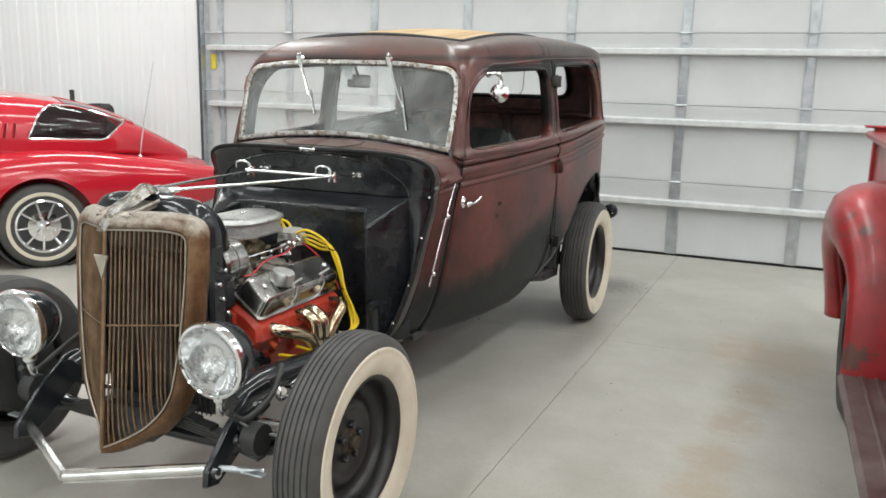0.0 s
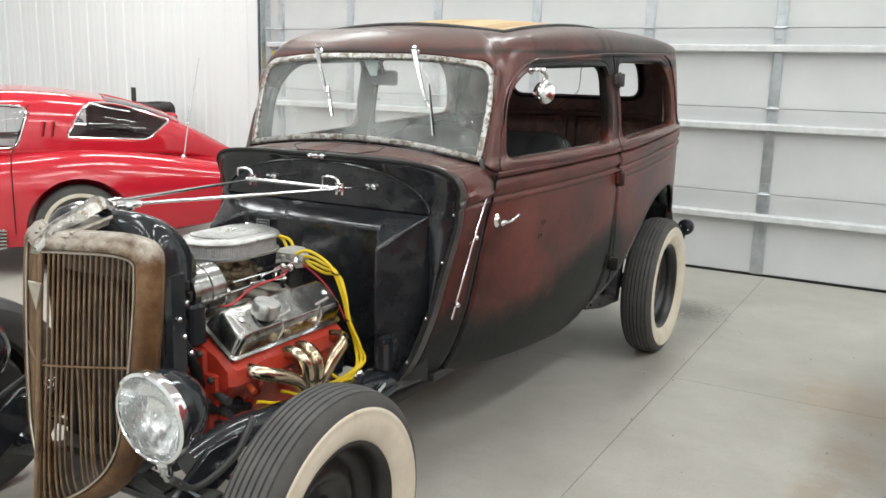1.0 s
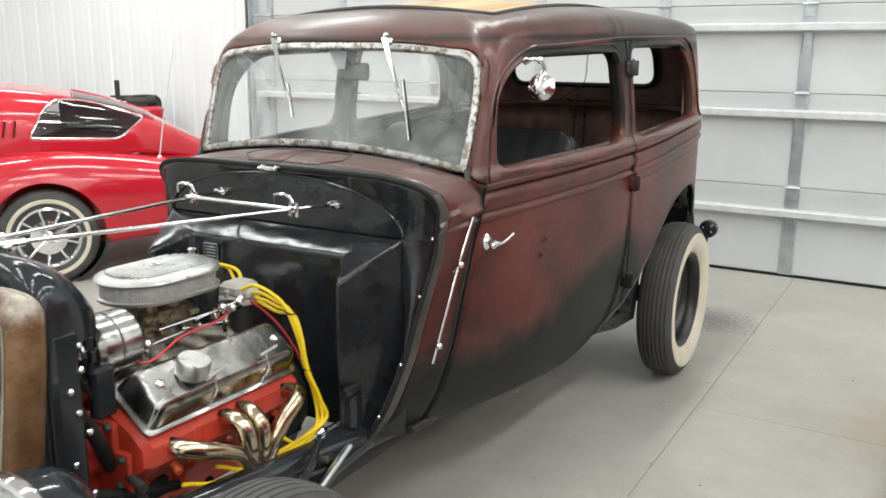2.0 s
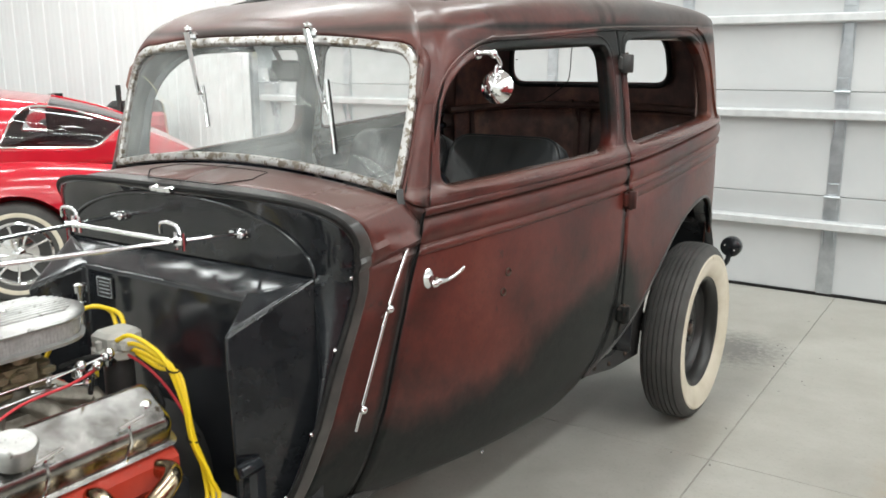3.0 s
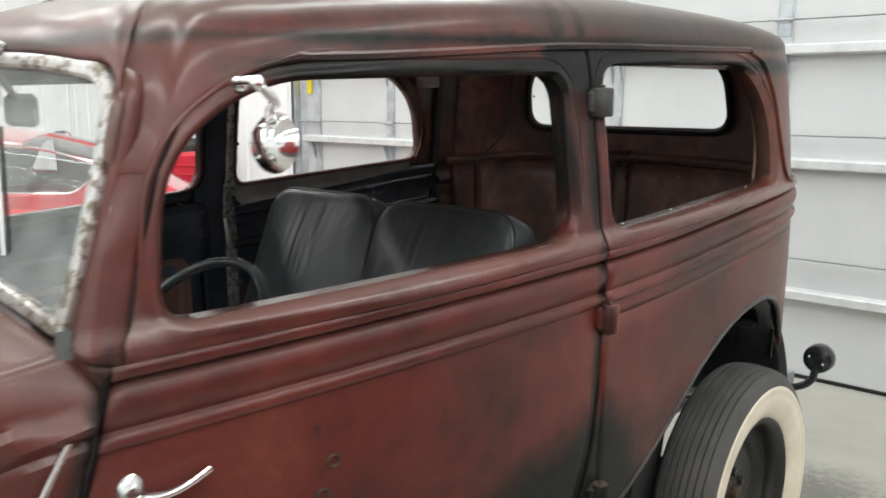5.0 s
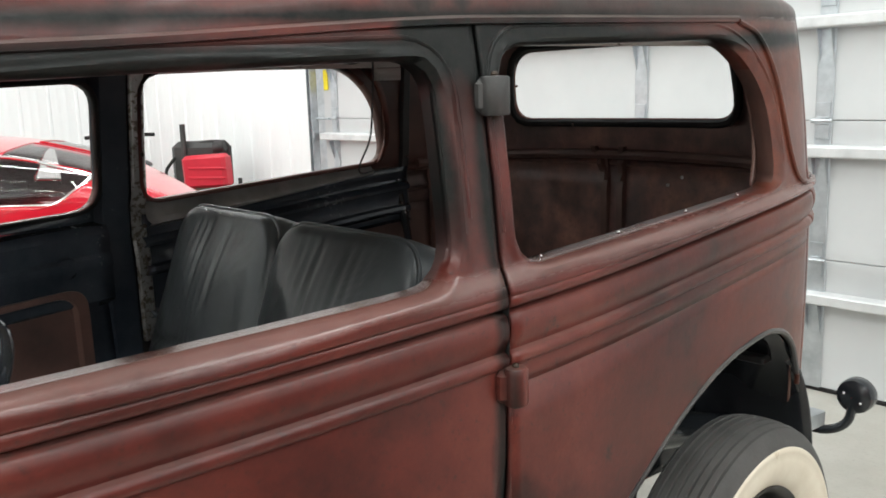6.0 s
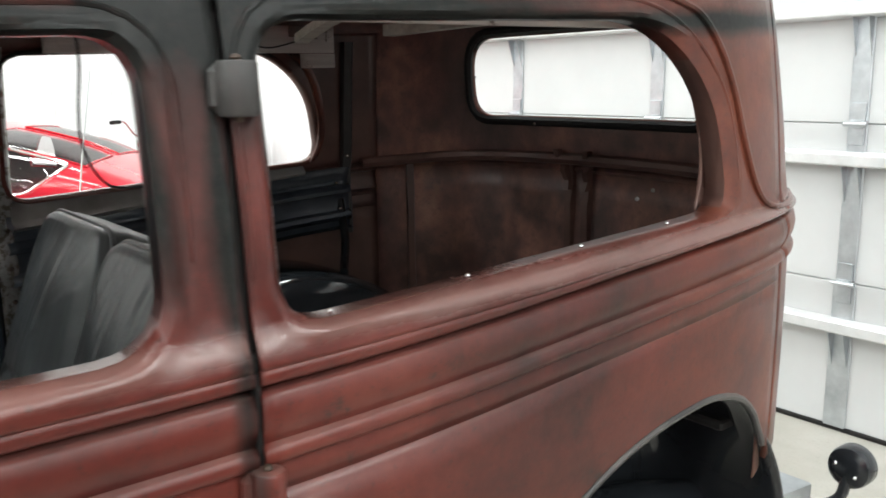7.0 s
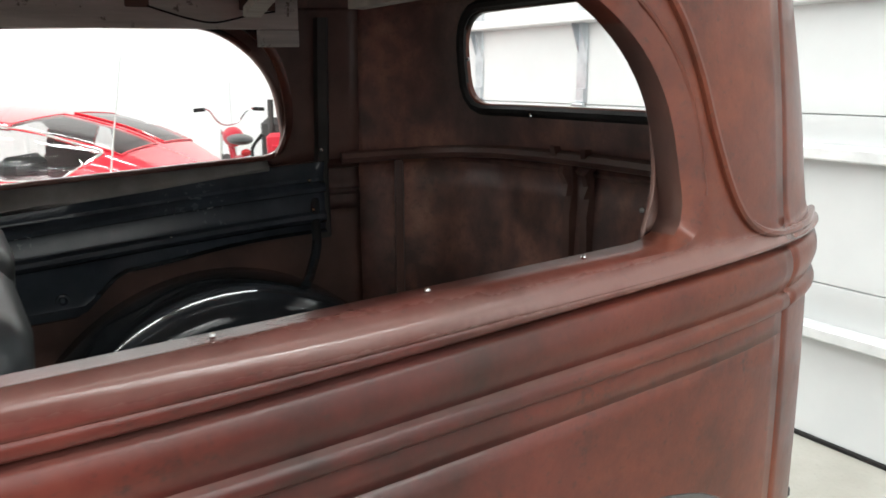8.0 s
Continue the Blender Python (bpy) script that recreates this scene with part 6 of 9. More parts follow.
part("fan_belt", Geo().tube([(0.165, 0.118, 0.79), (0.15, 0.115, 0.805), (-0.05, 0.088, 0.60), (-0.07, 0.088, 0.42), (0, 0.088, 0.345), (0.07, 0.088, 0.40), (0.105, 0.10, 0.60)], 0.006, 8, closed=True), GASKET, engine)
g = Geo()
for k in range(6):
    a = 2 * math.pi * k / 6
    mm = pose(0, 0.055, 0.56, 90, 0, 0) @ Matrix.Rotation(a, 4, "Z")
    g.box((0.11, 0, 0), (0.16, 0.07, 0.004), mm @ pose(0, 0, 0, 25, 0, 0), 0.001)
part("cooling_fan", g, BLACK_DULL, engine)
# distributor and yellow leads
g = Geo().lathe([(0.050, 0.757), (0.056, 0.762), (0.056, 0.778), (0.045, 0.786), (0.001, 0.787)], Matrix.Translation((0.062, 0.695, 0)), 24)
for k in range(8):
    a = 2 * math.pi * k / 8
    g.lathe([(0.010, 0.77), (0.010, 0.800), (0.006, 0.803)], Matrix.Translation((0.062 + 0.044 * math.cos(a), 0.695 + 0.044 * math.sin(a), 0)), 10)
CAP_GREY = surface("cap_grey", (0.33, 0.32, 0.29), (0.43, 0.42, 0.38), 20, (0.4, 0.6), 0, 0.1, 60)
g.box((0.062, 0.695, 0.800), (0.078, 0.090, 0.038), bevel=0.010).box((0.110, 0.690, 0.792), (0.030, 0.050, 0.024), bevel=0.006)
part("distributor_shaft", Geo().lathe([(0.034, 0.60), (0.034, 0.752), (0.052, 0.756), (0.052, 0.764)], Matrix.Translation((0.062, 0.695, 0)), 24), BLACK_DULL, engine)
dist = part("distributor", g, CAP_GREY, engine, "grey distributor cap with yellow plug leads")
for k in range(4):
    o = 0.013 * k
    dx = [0.0, 0.010, 0.004, 0.014][k]
    pts = [(0.100 + 0.006 * k, 0.668 + 0.012 * k, 0.806 - 0.012 * k), (0.140 + 0.006 * k, 0.676 + 0.01 * k, 0.822 - 0.022 * k), (0.190, 0.692 + 0.006 * k, 0.800 - 0.018 * k), (0.228 + dx, 0.700 + 0.006 * k, 0.765 - 0.008 * k), (0.262 + dx, 0.708, 0.68), (0.285 + dx, 0.710 - 0.004 * k, 0.60), (0.312 + 1.3 * dx, 0.712, 0.52), (0.335 + dx, 0.690, 0.455), (0.352 - 0.004 * k, 0.610 - 0.085 * k, 0.430 + 0.006 * k), (0.318, 0.545 - 0.105 * k, 0.478)]
    part("plug_lead", Geo().tube(arc_points(pts, 44), 0.0052, 8), YELLOW, engine, "yellow silicone plug lead" if not k else "")
for k in range(2):
    pts = [(0.04 - 0.03 * k, 0.735, 0.800), (0.00 - 0.03 * k, 0.745, 0.836), (-0.08, 0.72, 0.84), (-0.16, 0.70, 0.78), (-0.24, 0.69, 0.68)]
    part("plug_lead", Geo().tube(arc_points(pts, 24), 0.0052, 8), YELLOW, engine)
for z, x, y in ((0.755, 0.236, 0.708), (0.605, 0.291, 0.706)):
    part("cable_tie", Geo().lathe([(0.015, -0.003), (0.0165, 0), (0.015, 0.003)], pose(x, y, z, 0, 25, 0), 14, caps=False), GASKET, engine)
for k, y in enumerate((0.245, 0.36, 0.475, 0.59)):
    g = Geo().tube([(0.272, y, 0.515), (0.300, y - 0.005, 0.500)], 0.010, 10)
    part("plug_boot", g, plain("orange_boot", (0.55, 0.09, 0.03), 0.5) if not k else bpy.data.materials["orange_boot"], engine)
# heat-tinted headers
for s in (1, -1):
    for k, y in enumerate((0.235, 0.395, 0.455, 0.615)):
        run = ([(0.270, 0.235, 0.566), (0.312, 0.245, 0.560), (0.334, 0.285, 0.545), (0.338, 0.345, 0.520), (0.336, 0.405, 0.480), (0.332, 0.440, 0.40)],
               [(0.270, 0.395, 0.568), (0.312, 0.398, 0.578), (0.346, 0.405, 0.555), (0.352, 0.415, 0.505), (0.342, 0.430, 0.44), (0.332, 0.450, 0.36)],
               [(0.270, 0.455, 0.568), (0.312, 0.455, 0.578), (0.348, 0.455, 0.552), (0.356, 0.455, 0.500), (0.344, 0.458, 0.44), (0.332, 0.460, 0.36)],
               [(0.270, 0.615, 0.566), (0.318, 0.618, 0.572), (0.350, 0.590, 0.566), (0.356, 0.535, 0.535), (0.348, 0.490, 0.470), (0.332, 0.470, 0.38)])[k]
        g = Geo().tube(arc_points([(x * s, yy, z) for x, yy, z in run], 22), 0.0215, 14)
        part("header_pipe", g, HEADER, engine, "heat-tinted chrome exhaust header" if not k else "")
    g = Geo().box((0.262 * s, 0.425, 0.566), (0.012, 0.44, 0.05), pose(0, 0, 0), 0.004)
    part("header_flange", g, HEADER, engine)
    g = Geo()
    for y in (0.19, 0.275, 0.345, 0.425, 0.505, 0.575, 0.66):
        g.lathe([(0.009, 0), (0.009, 0.010), (0.001, 0.011)], pose(0.268 * s, y, 0.582, 0, 90 * s, 0), 6)
    part("header_bolts", g, CHROME, engine)
    part("exhaust_pipe", Geo().tube(arc_points([(0.330 * s, 0.46, 0.35), (0.325 * s, 0.52, 0.27), (0.30 * s, 0.75, 0.245), (0.28 * s, 1.6, 0.24), (0.30 * s, 2.2, 0.26)], 24), 0.03, 12), BLACK_DULL, car)
# red wires, chrome breather, solenoid and steering shaft
for pts in ([(0.10, 0.25, 0.735), (0.15, 0.30, 0.72), (0.13, 0.42, 0.745), (0.15, 0.52, 0.762), (0.13, 0.60, 0.77)], [(0.10, 0.67, 0.785), (0.14, 0.705, 0.745), (0.18, 0.725, 0.70), (0.222, 0.738, 0.64), (0.250, 0.742, 0.585)]):
    part("wire", Geo().tube(arc_points(pts, 24), 0.0032, 8), WIRE_RED, engine, "pink-red wire")
part("wire", Geo().tube(arc_points([(0.05, 0.30, 0.72), (0.12, 0.28, 0.70), (0.16, 0.22, 0.69)], 12), 0.004, 8), GASKET, engine)
g = Geo().lathe([(0.012, 0.74), (0.012, 0.80), (0.009, 0.803), (0.009, 0.822), (0.015, 0.826), (0.017, 0.846), (0.012, 0.850), (0.001, 0.851)], Matrix.Translation((-0.225, 0.80, 0.012)), 16)
part("breather", g, CHROME, engine, "chrome breather tube")
g = Geo().tube([(0.345, 0.80, 0.42), (0.33, 0.66, 0.42), (0.365, 0.56, 0.40)], 0.012, 10).ball((0.335, 0.70, 0.425), 0.022, n=10)
part("steering_shaft", g, CHROME, car, "chrome steering shaft joint")
g = Geo().box((0.372, 0.80, 0.47), (0.05, 0.05, 0.12), bevel=0.012).lathe([(0.016, -0.03), (0.018, 0), (0.016, 0.03), (0.001, 0.031)], pose(0.385, 0.775, 0.53, 90, 0, 0), 16)
part("solenoid", g, BLACK_GLOSS, car)
part("gearbox", Geo().lathe([(0.20, 0.70), (0.19, 0.80), (0.13, 0.92), (0.11, 1.4), (0.08, 1.5)], pose(0, 0, 0.42) @ Matrix(((1, 0, 0, 0), (0, 0, 1, 0), (0, -1, 0, 0), (0, 0, 0, 1))), 20), BLACK_DULL, car)
# dark hoses, brackets and fittings that fill the front of the bay
for pts, r in (([(0.06, 0.10, 0.80), (0.10, 0.14, 0.86), (0.05, 0.20, 0.84), (0.03, 0.17, 0.77)], 0.020), ([(0.19, 0.05, 0.72), (0.20, 0.10, 0.62), (0.18, 0.15, 0.52)], 0.016), ([(0.20, 0.06, 0.50), (0.23, 0.16, 0.46), (0.22, 0.30, 0.42)], 0.014),
               ([(0.21, 0.04, 0.80), (0.17, 0.10, 0.74), (0.17, 0.14, 0.66)], 0.007), ([(0.25, 0.62, 0.70), (0.20, 0.70, 0.66), (0.10, 0.76, 0.66)], 0.007)):
    part("hose", Geo().tube(arc_points(pts, 16), r, 10), GASKET, engine)
for c, sz in (((0.17, 0.15, 0.70), (0.03, 0.06, 0.12)), ((0.21, 0.24, 0.44), (0.05, 0.06, 0.05)), ((0.24, 0.66, 0.46), (0.06, 0.10, 0.10))):
    part("bracket", Geo().box(c, sz, bevel=0.008), BLACK_GLOSS, engine)
for y in (0.26, 0.335, 0.50, 0.60):
    part("freeze_plug", Geo().lathe([(0.021, -0.004), (0.021, 0.003), (0.016, 0.004), (0.014, 0.0), (0.001, 0.0)], pose(0.190, y, 0.415, 0, 80, 0), 18), BLOCK_RED, engine)
for y, z in ((0.20, 0.545), (0.30, 0.50), (0.43, 0.50), (0.55, 0.50), (0.66, 0.545)):
    part("head_bolt", Geo().lathe([(0.010, 0), (0.010, 0.009), (0.006, 0.012), (0.001, 0.012)], pose(0.262, y, z, 0, 60, 0), 6), BLOCK_RED, engine)

# pump and timing cover on the front of the block, with bolt heads; fittings and looms round the bay
g = Geo().lathe([(0.085, -0.03), (0.095, -0.015), (0.095, 0.02), (0.075, 0.035), (0.045, 0.04)], pose(0.0, 0.150, 0.455, 90, 0, 0), 28)
for sx in (1, -1):
    g.tube([(0.03 * sx, 0.125, 0.56), (0.09 * sx, 0.125, 0.575), (0.135 * sx, 0.150, 0.585), (0.155 * sx, 0.175, 0.590)], 0.026, 12)
    g.box((0.160 * sx, 0.160, 0.592), (0.075, 0.018, 0.075), pose(0, 0, 0, 0, 0, 0), 0.008)
    g.box((0.205 * sx, 0.158, 0.515), (0.075, 0.014, 0.10), pose(0, 0, 0), 0.010)
part("water_pump", g, BLOCK_RED, engine, "red water pump and front cover", sharp=35)
for a in range(8):
    p = (0.080 * math.cos(a * 0.785), 0.112, 0.455 + 0.080 * math.sin(a * 0.785))
    part("bolt", Geo().lathe([(0.008, 0), (0.008, 0.008), (0.001, 0.009)], Matrix.Translation(p) @ pose(0, 0, 0, 90, 0, 0), 6), BLACK_DULL, engine)
for x, z in ((0.185, 0.62), (0.137, 0.565), (0.225, 0.55), (0.215, 0.485), (0.18, 0.455)):
    part("bolt", Geo().lathe([(0.010, 0), (0.010, 0.010), (0.006, 0.013), (0.001, 0.013)], Matrix.Translation((x, 0.148, z)) @ pose(0, 0, 0, 90, 0, 0), 6), BLACK_DULL, engine)
for x, y, z in ((0.245, 0.185, 0.455), (0.262, 0.165, 0.505), (0.250, 0.175, 0.415)):
    part("side_stud", Geo().tube([(x - 0.05, y, z), (x + 0.030, y - 0.02, z - 0.004)], 0.012, 10), BLACK_DULL, engine, "dark mounting stud")
rng = random.Random(21)
for k in range(14):
    y = lerp(0.16, 0.62, rng.random())
    a, b = Vector((lerp(0.22, 0.34, rng.random()), y, lerp(0.33, 0.40, rng.random()))), Vector((lerp(0.30, 0.46, rng.random()), y + lerp(-0.10, 0.14, rng.random()), lerp(0.34, 0.44, rng.random())))
    mid = (a + b) / 2 + Vector((0, 0, lerp(-0.03, 0.03, rng.random())))
    part("line", Geo().tube(arc_points([a, mid, b], 10), lerp(0.005, 0.012, rng.random()), 8), (BLACK_GLOSS, GASKET, BLACK_DULL)[k % 3], engine)
for c, r in (((0.375, 0.245, 0.375), 0.020), ((0.352, 0.315, 0.352), 0.016), ((0.395, 0.130, 0.385), 0.018)):
    g = Geo().lathe([(r, -0.022), (r * 1.1, -0.010), (r * 0.7, 0.0), (r * 1.0, 0.008), (r * 0.9, 0.024), (0.001, 0.026)], Matrix.Translation(c) @ pose(0, 0, 0, 35, 30, 0), 14)
    part("fitting", g, CHROME, engine, "bright steel fitting")
for pts in ([(0.055, 0.36, 0.80), (0.085, 0.30, 0.77), (0.12, 0.26, 0.73), (0.14, 0.20, 0.70)], [(0.07, 0.55, 0.775), (0.11, 0.60, 0.79), (0.10, 0.66, 0.76)], [(-0.02, 0.60, 0.74), (0.06, 0.62, 0.73), (0.12, 0.58, 0.715)]):
    part("line", Geo().tube(arc_points(pts, 14), 0.0055, 8), GASKET, engine)
for y, z, ln in ((0.565, 0.772, 0.05), (0.605, 0.760, 0.045), (0.64, 0.775, 0.04), (0.33, 0.735, 0.035)):
    g = Geo().tube([(0.10, y, z), (0.10 + ln, y - 0.02, z + 0.022)], 0.007, 8).ball((0.10 + ln, y - 0.02, z + 0.022), 0.012, n=10).box((0.10, y, z - 0.012), (0.022, 0.018, 0.022), bevel=0.004)
    part("linkage", g, CHROME, engine, "bright throttle linkage")

# ---- outside fittings of the sedan ----
def on_side(y, z, push=0.0):
    """Point on the left body side near a height."""
    return side(s_at(y), z, push)


# door handle
p = on_side(1.205, 0.925)
g = Geo().lathe([(0.030, -0.004), (0.030, 0.003), (0.022, 0.009), (0.013, 0.014), (0.012, 0.036)], Matrix.Translation(p) @ pose(0, 0, 0, 0, 90, -14) @ Matrix.Diagonal((0.82, 0.56, 0.9, 1)), 24)
g.tube(arc_points([p + Vector((0.022, -0.014, -0.008)), p + Vector((0.030, 0.0, -0.003)), p + Vector((0.032, 0.035, -0.006)), p + Vector((0.036, 0.065, 0.000)), p + Vector((0.042, 0.095, 0.014))], 22), [0.0045 + 0.0055 * math.exp(-((i - 5) / 5) ** 2) + 0.001 * (i > 12) for i in range(23)], 12)
g.ball(p + Vector((0.028, -0.010, -0.006)), 0.011, (1, 1.3, 1), 14)
part("door_handle", g, CHROME, doors[0], "curved chrome door handle")
q = mirror(p)
g = Geo().lathe([(0.030, -0.004), (0.030, 0.003), (0.022, 0.009), (0.013, 0.014), (0.012, 0.036)], Matrix.Translation(q) @ pose(0, 0, 0, 0, -90, 14) @ Matrix.Diagonal((1.35, 0.85, 1, 1)), 24)
g.tube([q + Vector((-0.040, 0.0, -0.002)), q + Vector((-0.046, 0.120, 0.022))], 0.008, 10)
part("door_handle", g, CHROME, doors[1])
# two old mirror-mount holes in the door
for y, z in ((1.508, 0.868), (1.488, 0.810)):
    c = on_side(y, z)
    g = Geo().lathe([(0.0125, 0.0008), (0.010, 0.0035), (0.007, 0.001), (0.0062, -0.010), (0.001, -0.011)], Matrix.Translation(c) @ pose(0, 0, 0, 0, 90, -12), 16, caps=False)
    part("mount_hole", g, HUB_RUST, doors[0], "rusty drilled hole")
# hinges on the rear edge of the door
for zc, h in ((1.371, 0.058), (0.962, 0.060), (0.585, 0.060)):
    for s, d in ((1, doors[0]), (-1, doors[1])):
        c = side(s_at(2.171 if zc > 1.3 else 2.165), zc, 0.006)
        f = Vector((c.x * s, c.y, c.z))
        mt = PATINA if zc < 1.3 else BLACK_DULL
        k = 1.0 if zc < 1.3 else 1.15
        g = Geo().lathe([(0.001, -h / 2), (0.017 * k, -h / 2 + 0.001), (0.019 * k, -h / 2 + 0.004), (0.019 * k, h / 2 - 0.004), (0.017 * k, h / 2 - 0.001), (0.001, h / 2)], Matrix.Translation(f + Vector((0.010 * s, 0, 0))), 24)
        hinge = part("door_hinge", g, mt, d, "painted barrel hinge")
        part("leaf", Geo().box(f + Vector((-0.002 * s, -0.011, 0)), (0.026, 0.030, h * 0.90), pose(0, 0, 0), 0.009), mt, hinge)
        part("leaf", Geo().box(f + Vector((-0.006 * s, 0.012, 0)), (0.018, 0.030, h * 0.8), pose(0, 0, 0), 0.006), mt, hinge)
        part("hinge_pin", Geo().lathe([(0.005, -h / 2 - 0.005), (0.005, -h / 2), (0.005, h / 2), (0.006, h / 2 + 0.002), (0.004, h / 2 + 0.005), (0.001, h / 2 + 0.006)], Matrix.Translation(f + Vector((0.010 * s, 0, 0))), 12), HUB_RUST, hinge)
# round chrome mirror on the upper door frame
b, c = Vector((0.606, 1.378, 1.428)), Vector((0.650, 1.400, 1.352))
g = Geo().tube(arc_points([b, b + Vector((0.018, -0.022, 0.004)), b + Vector((0.050, -0.012, 0.004)), b + Vector((0.055, 0.016, -0.022)), c + Vector((0, -0.006, 0.045)), c + Vector((0, -0.010, 0))], 20), 0.006, 10)
g.ball(b, 0.012, n=12).ball(b + Vector((0.05, -0.008, 0.002)), 0.011, n=12)
mirror_ob = part("door_mirror", g, CHROME, doors[0], "round chrome clamp-on mirror")
m = Matrix.Translation(c) @ pose(0, 0, 0, 84, 0, 12)
g = Geo().lathe([(0.001, 0.024), (0.016, 0.022), (0.031, 0.014), (0.039, 0.003), (0.041, 0.0), (0.039, -0.003), (0.037, -0.002), (0.001, -0.002)], m, 36)
part("mirror_head", g, CHROME, mirror_ob)
for k in range(6):
    a = k * 1.047
    part("rivet", Geo().ball((0.024 * math.cos(a), 0.024 * math.sin(a), 0.019), 0.003, n=8, m=m), CHROME, mirror_ob)
# chrome hood-line rod on the cowl side
rt, rm, rl = Vector((0.566, 1.170, 1.044)), Vector((0.566, 1.056, 0.860)), Vector((0.540, 0.984, 0.632))
rod = part("cowl_rod", Geo().tube([rt, rm, rl, rl + (rl - rm) * 0.22], 0.0048, 10), CHROME, car, "slim chrome rod held off the cowl side")
for c in (rm, rl):
    base_p = side(s_at(c.y + 0.004), c.z)
    g = Geo().tube([base_p, c + Vector((0.006, 0, 0))], 0.006, 10).ball(c + Vector((0.006, 0, 0)), 0.0105, n=12)
    part("stand_off", g, CHROME, rod)
# sill bolts
for y, z in ((1.03, 0.325), (1.52, 0.300)):
    bolt_at(side(s_at(y), z, 0.004), car, pose(0, 0, 0, 0, 0, 90))
# wipers
for x, arm in ((0.218, 0.30), (-0.228, 0.25)):
    p = Vector((x, 1.222, 1.483))
    g = Geo().box(p, (0.022, 0.022, 0.024), bevel=0.007).lathe([(0.008, 0), (0.010, 0.010), (0.007, 0.018), (0.001, 0.020)], Matrix.Translation(p + Vector((0.0, -0.010, 0.012))) @ pose(0, 0, 0, 60, 0, 0), 14)
    w = part("wiper", g, CHROME, car, "chrome top-mounted windscreen wiper")
    e = Vector((x + 0.072, screen_plane(x + 0.07, 1.30).y - 0.030, 1.315 if x > 0 else 1.33))
    g = Geo()
    a = p + Vector((-0.004, -0.022, 0.010))
    d = Vector((0.006, 0, 0.002))
    rows = []
    for t in dense(0, 1, 6):
        c = a.lerp(e, t)
        wd = lerp(0.0085, 0.0040, t)
        rows.append([c + Vector((-wd, 0, 0)), c + Vector((-wd * 0.8, -0.006, 0)), c + Vector((wd * 0.8, -0.006, 0)), c + Vector((wd, 0, 0))])
    g.grid(rows, loop=True)
    g.ball(e, 0.0062, n=10).tube([e, e + Vector((0.010, 0.004, -0.03))], 0.0036, 8)
    part("arm", g, CHROME, w)
    b0, b1 = e + Vector((-0.002, 0.012, 0.055)), e + Vector((0.034, -0.004, -0.125))
    if x < 0:
        b0, b1 = e + Vector((-0.004, 0.012, 0.02)), e + Vector((0.026, -0.002, -0.09))
    part("blade_holder", Geo().tube([b0, b1], 0.0030, 8), CHROME, w)
    part("blade", Geo().tube([b0 + Vector((0.004, 0.006, 0)), b1 + Vector((0.004, 0.006, 0))], 0.0026 if x > 0 else 0.0014, 6), GASKET, w)
# cowl vent seam
pts = [(-0.125, 0.955), (-0.190, 1.012), (-0.165, 1.096), (0.165, 1.096), (0.190, 1.012), (0.125, 0.955)]


def cowl_z(x, y):
    u = 1 - 0.32 * abs(x) / (WS_HALF + 0.02)
    a, b = Vector((0, 0.912 + 0.02 * (x / 0.5) ** 2, 1.112 - 0.025 * (x / 0.5) ** 4)), screen_bottom(x, 0.02)
    t = (y - a.y) / (b.y - a.y)
    return lerp(a.z, b.z, t) + 0.012 * math.sin(math.pi * min(max(t, 0), 1)) * 0.92


line = resample([(x, y, 0) for x, y in pts], 60)
part("vent_seam", Geo().tube([(x, y, cowl_z(x, y) + 0.0005) for x, y, z in line], 0.0016, 6, closed=True), GASKET, car, "dark seam of the cowl vent lid")
# stamped reveal ridges round the side windows
for s in (1, -1):
    for outline, host, low_z in ((QUARTER_WIN, quarters, 1.17), (DOOR_WIN, doors, 1.19)):
        pts = [Vector(p) for p in resample(rounded([(s_at(p[0]), p[1], p[2]) for p in outline]), 140)]
        mid = sum(pts, Vector((0, 0))) / len(pts)
        line, run = [], []
        for i, p in enumerate(pts):
            d = pts[(i + 1) % 140] - pts[i - 1]
            nrm = Vector((d.y, -d.x)).normalized()
            q = p + nrm * 0.030 * (1 if nrm.dot(p - mid) > 0 else -1)
            line.append((q, q.y > low_z and q.y < 1.478))
        start = next(i for i in range(140) if line[i][1] and not line[i - 1][1])
        for i in range(140):
            q, ok = line[(start + i) % 140]
            if ok:
                w = side(q.x, q.y, -0.0015)
                run.append(Vector((s * w.x, w.y, w.z)))
            elif len(run) > 6:
                part("reveal_ridge", Geo().tube(run, 0.0042, 8), PATINA, host[0 if s > 0 else 1])
                run = []
        if len(run) > 6:
            part("reveal_ridge", Geo().tube(run, 0.0042, 8), PATINA, host[0 if s > 0 else 1])
# raised moulding that falls from the roof rim to the belt behind the quarter window
for s in (1, -1):
    pts = [side(s_at(y), z, 0.002) for y, z in ((2.90, 1.476), (2.97, 1.450), (3.02, 1.395), (3.055, 1.325), (3.08, 1.25), (3.115, 1.175), (3.155, 1.132), (3.21, 1.114), (3.30, 1.112), (3.40, 1.112))]
    pts = [Vector((s * p.x, p.y, p.z)) for p in arc_points(pts, 40)]
    part("corner_moulding", Geo().tube(pts, 0.0060, 8), PATINA, quarters[0 if s > 0 else 1])
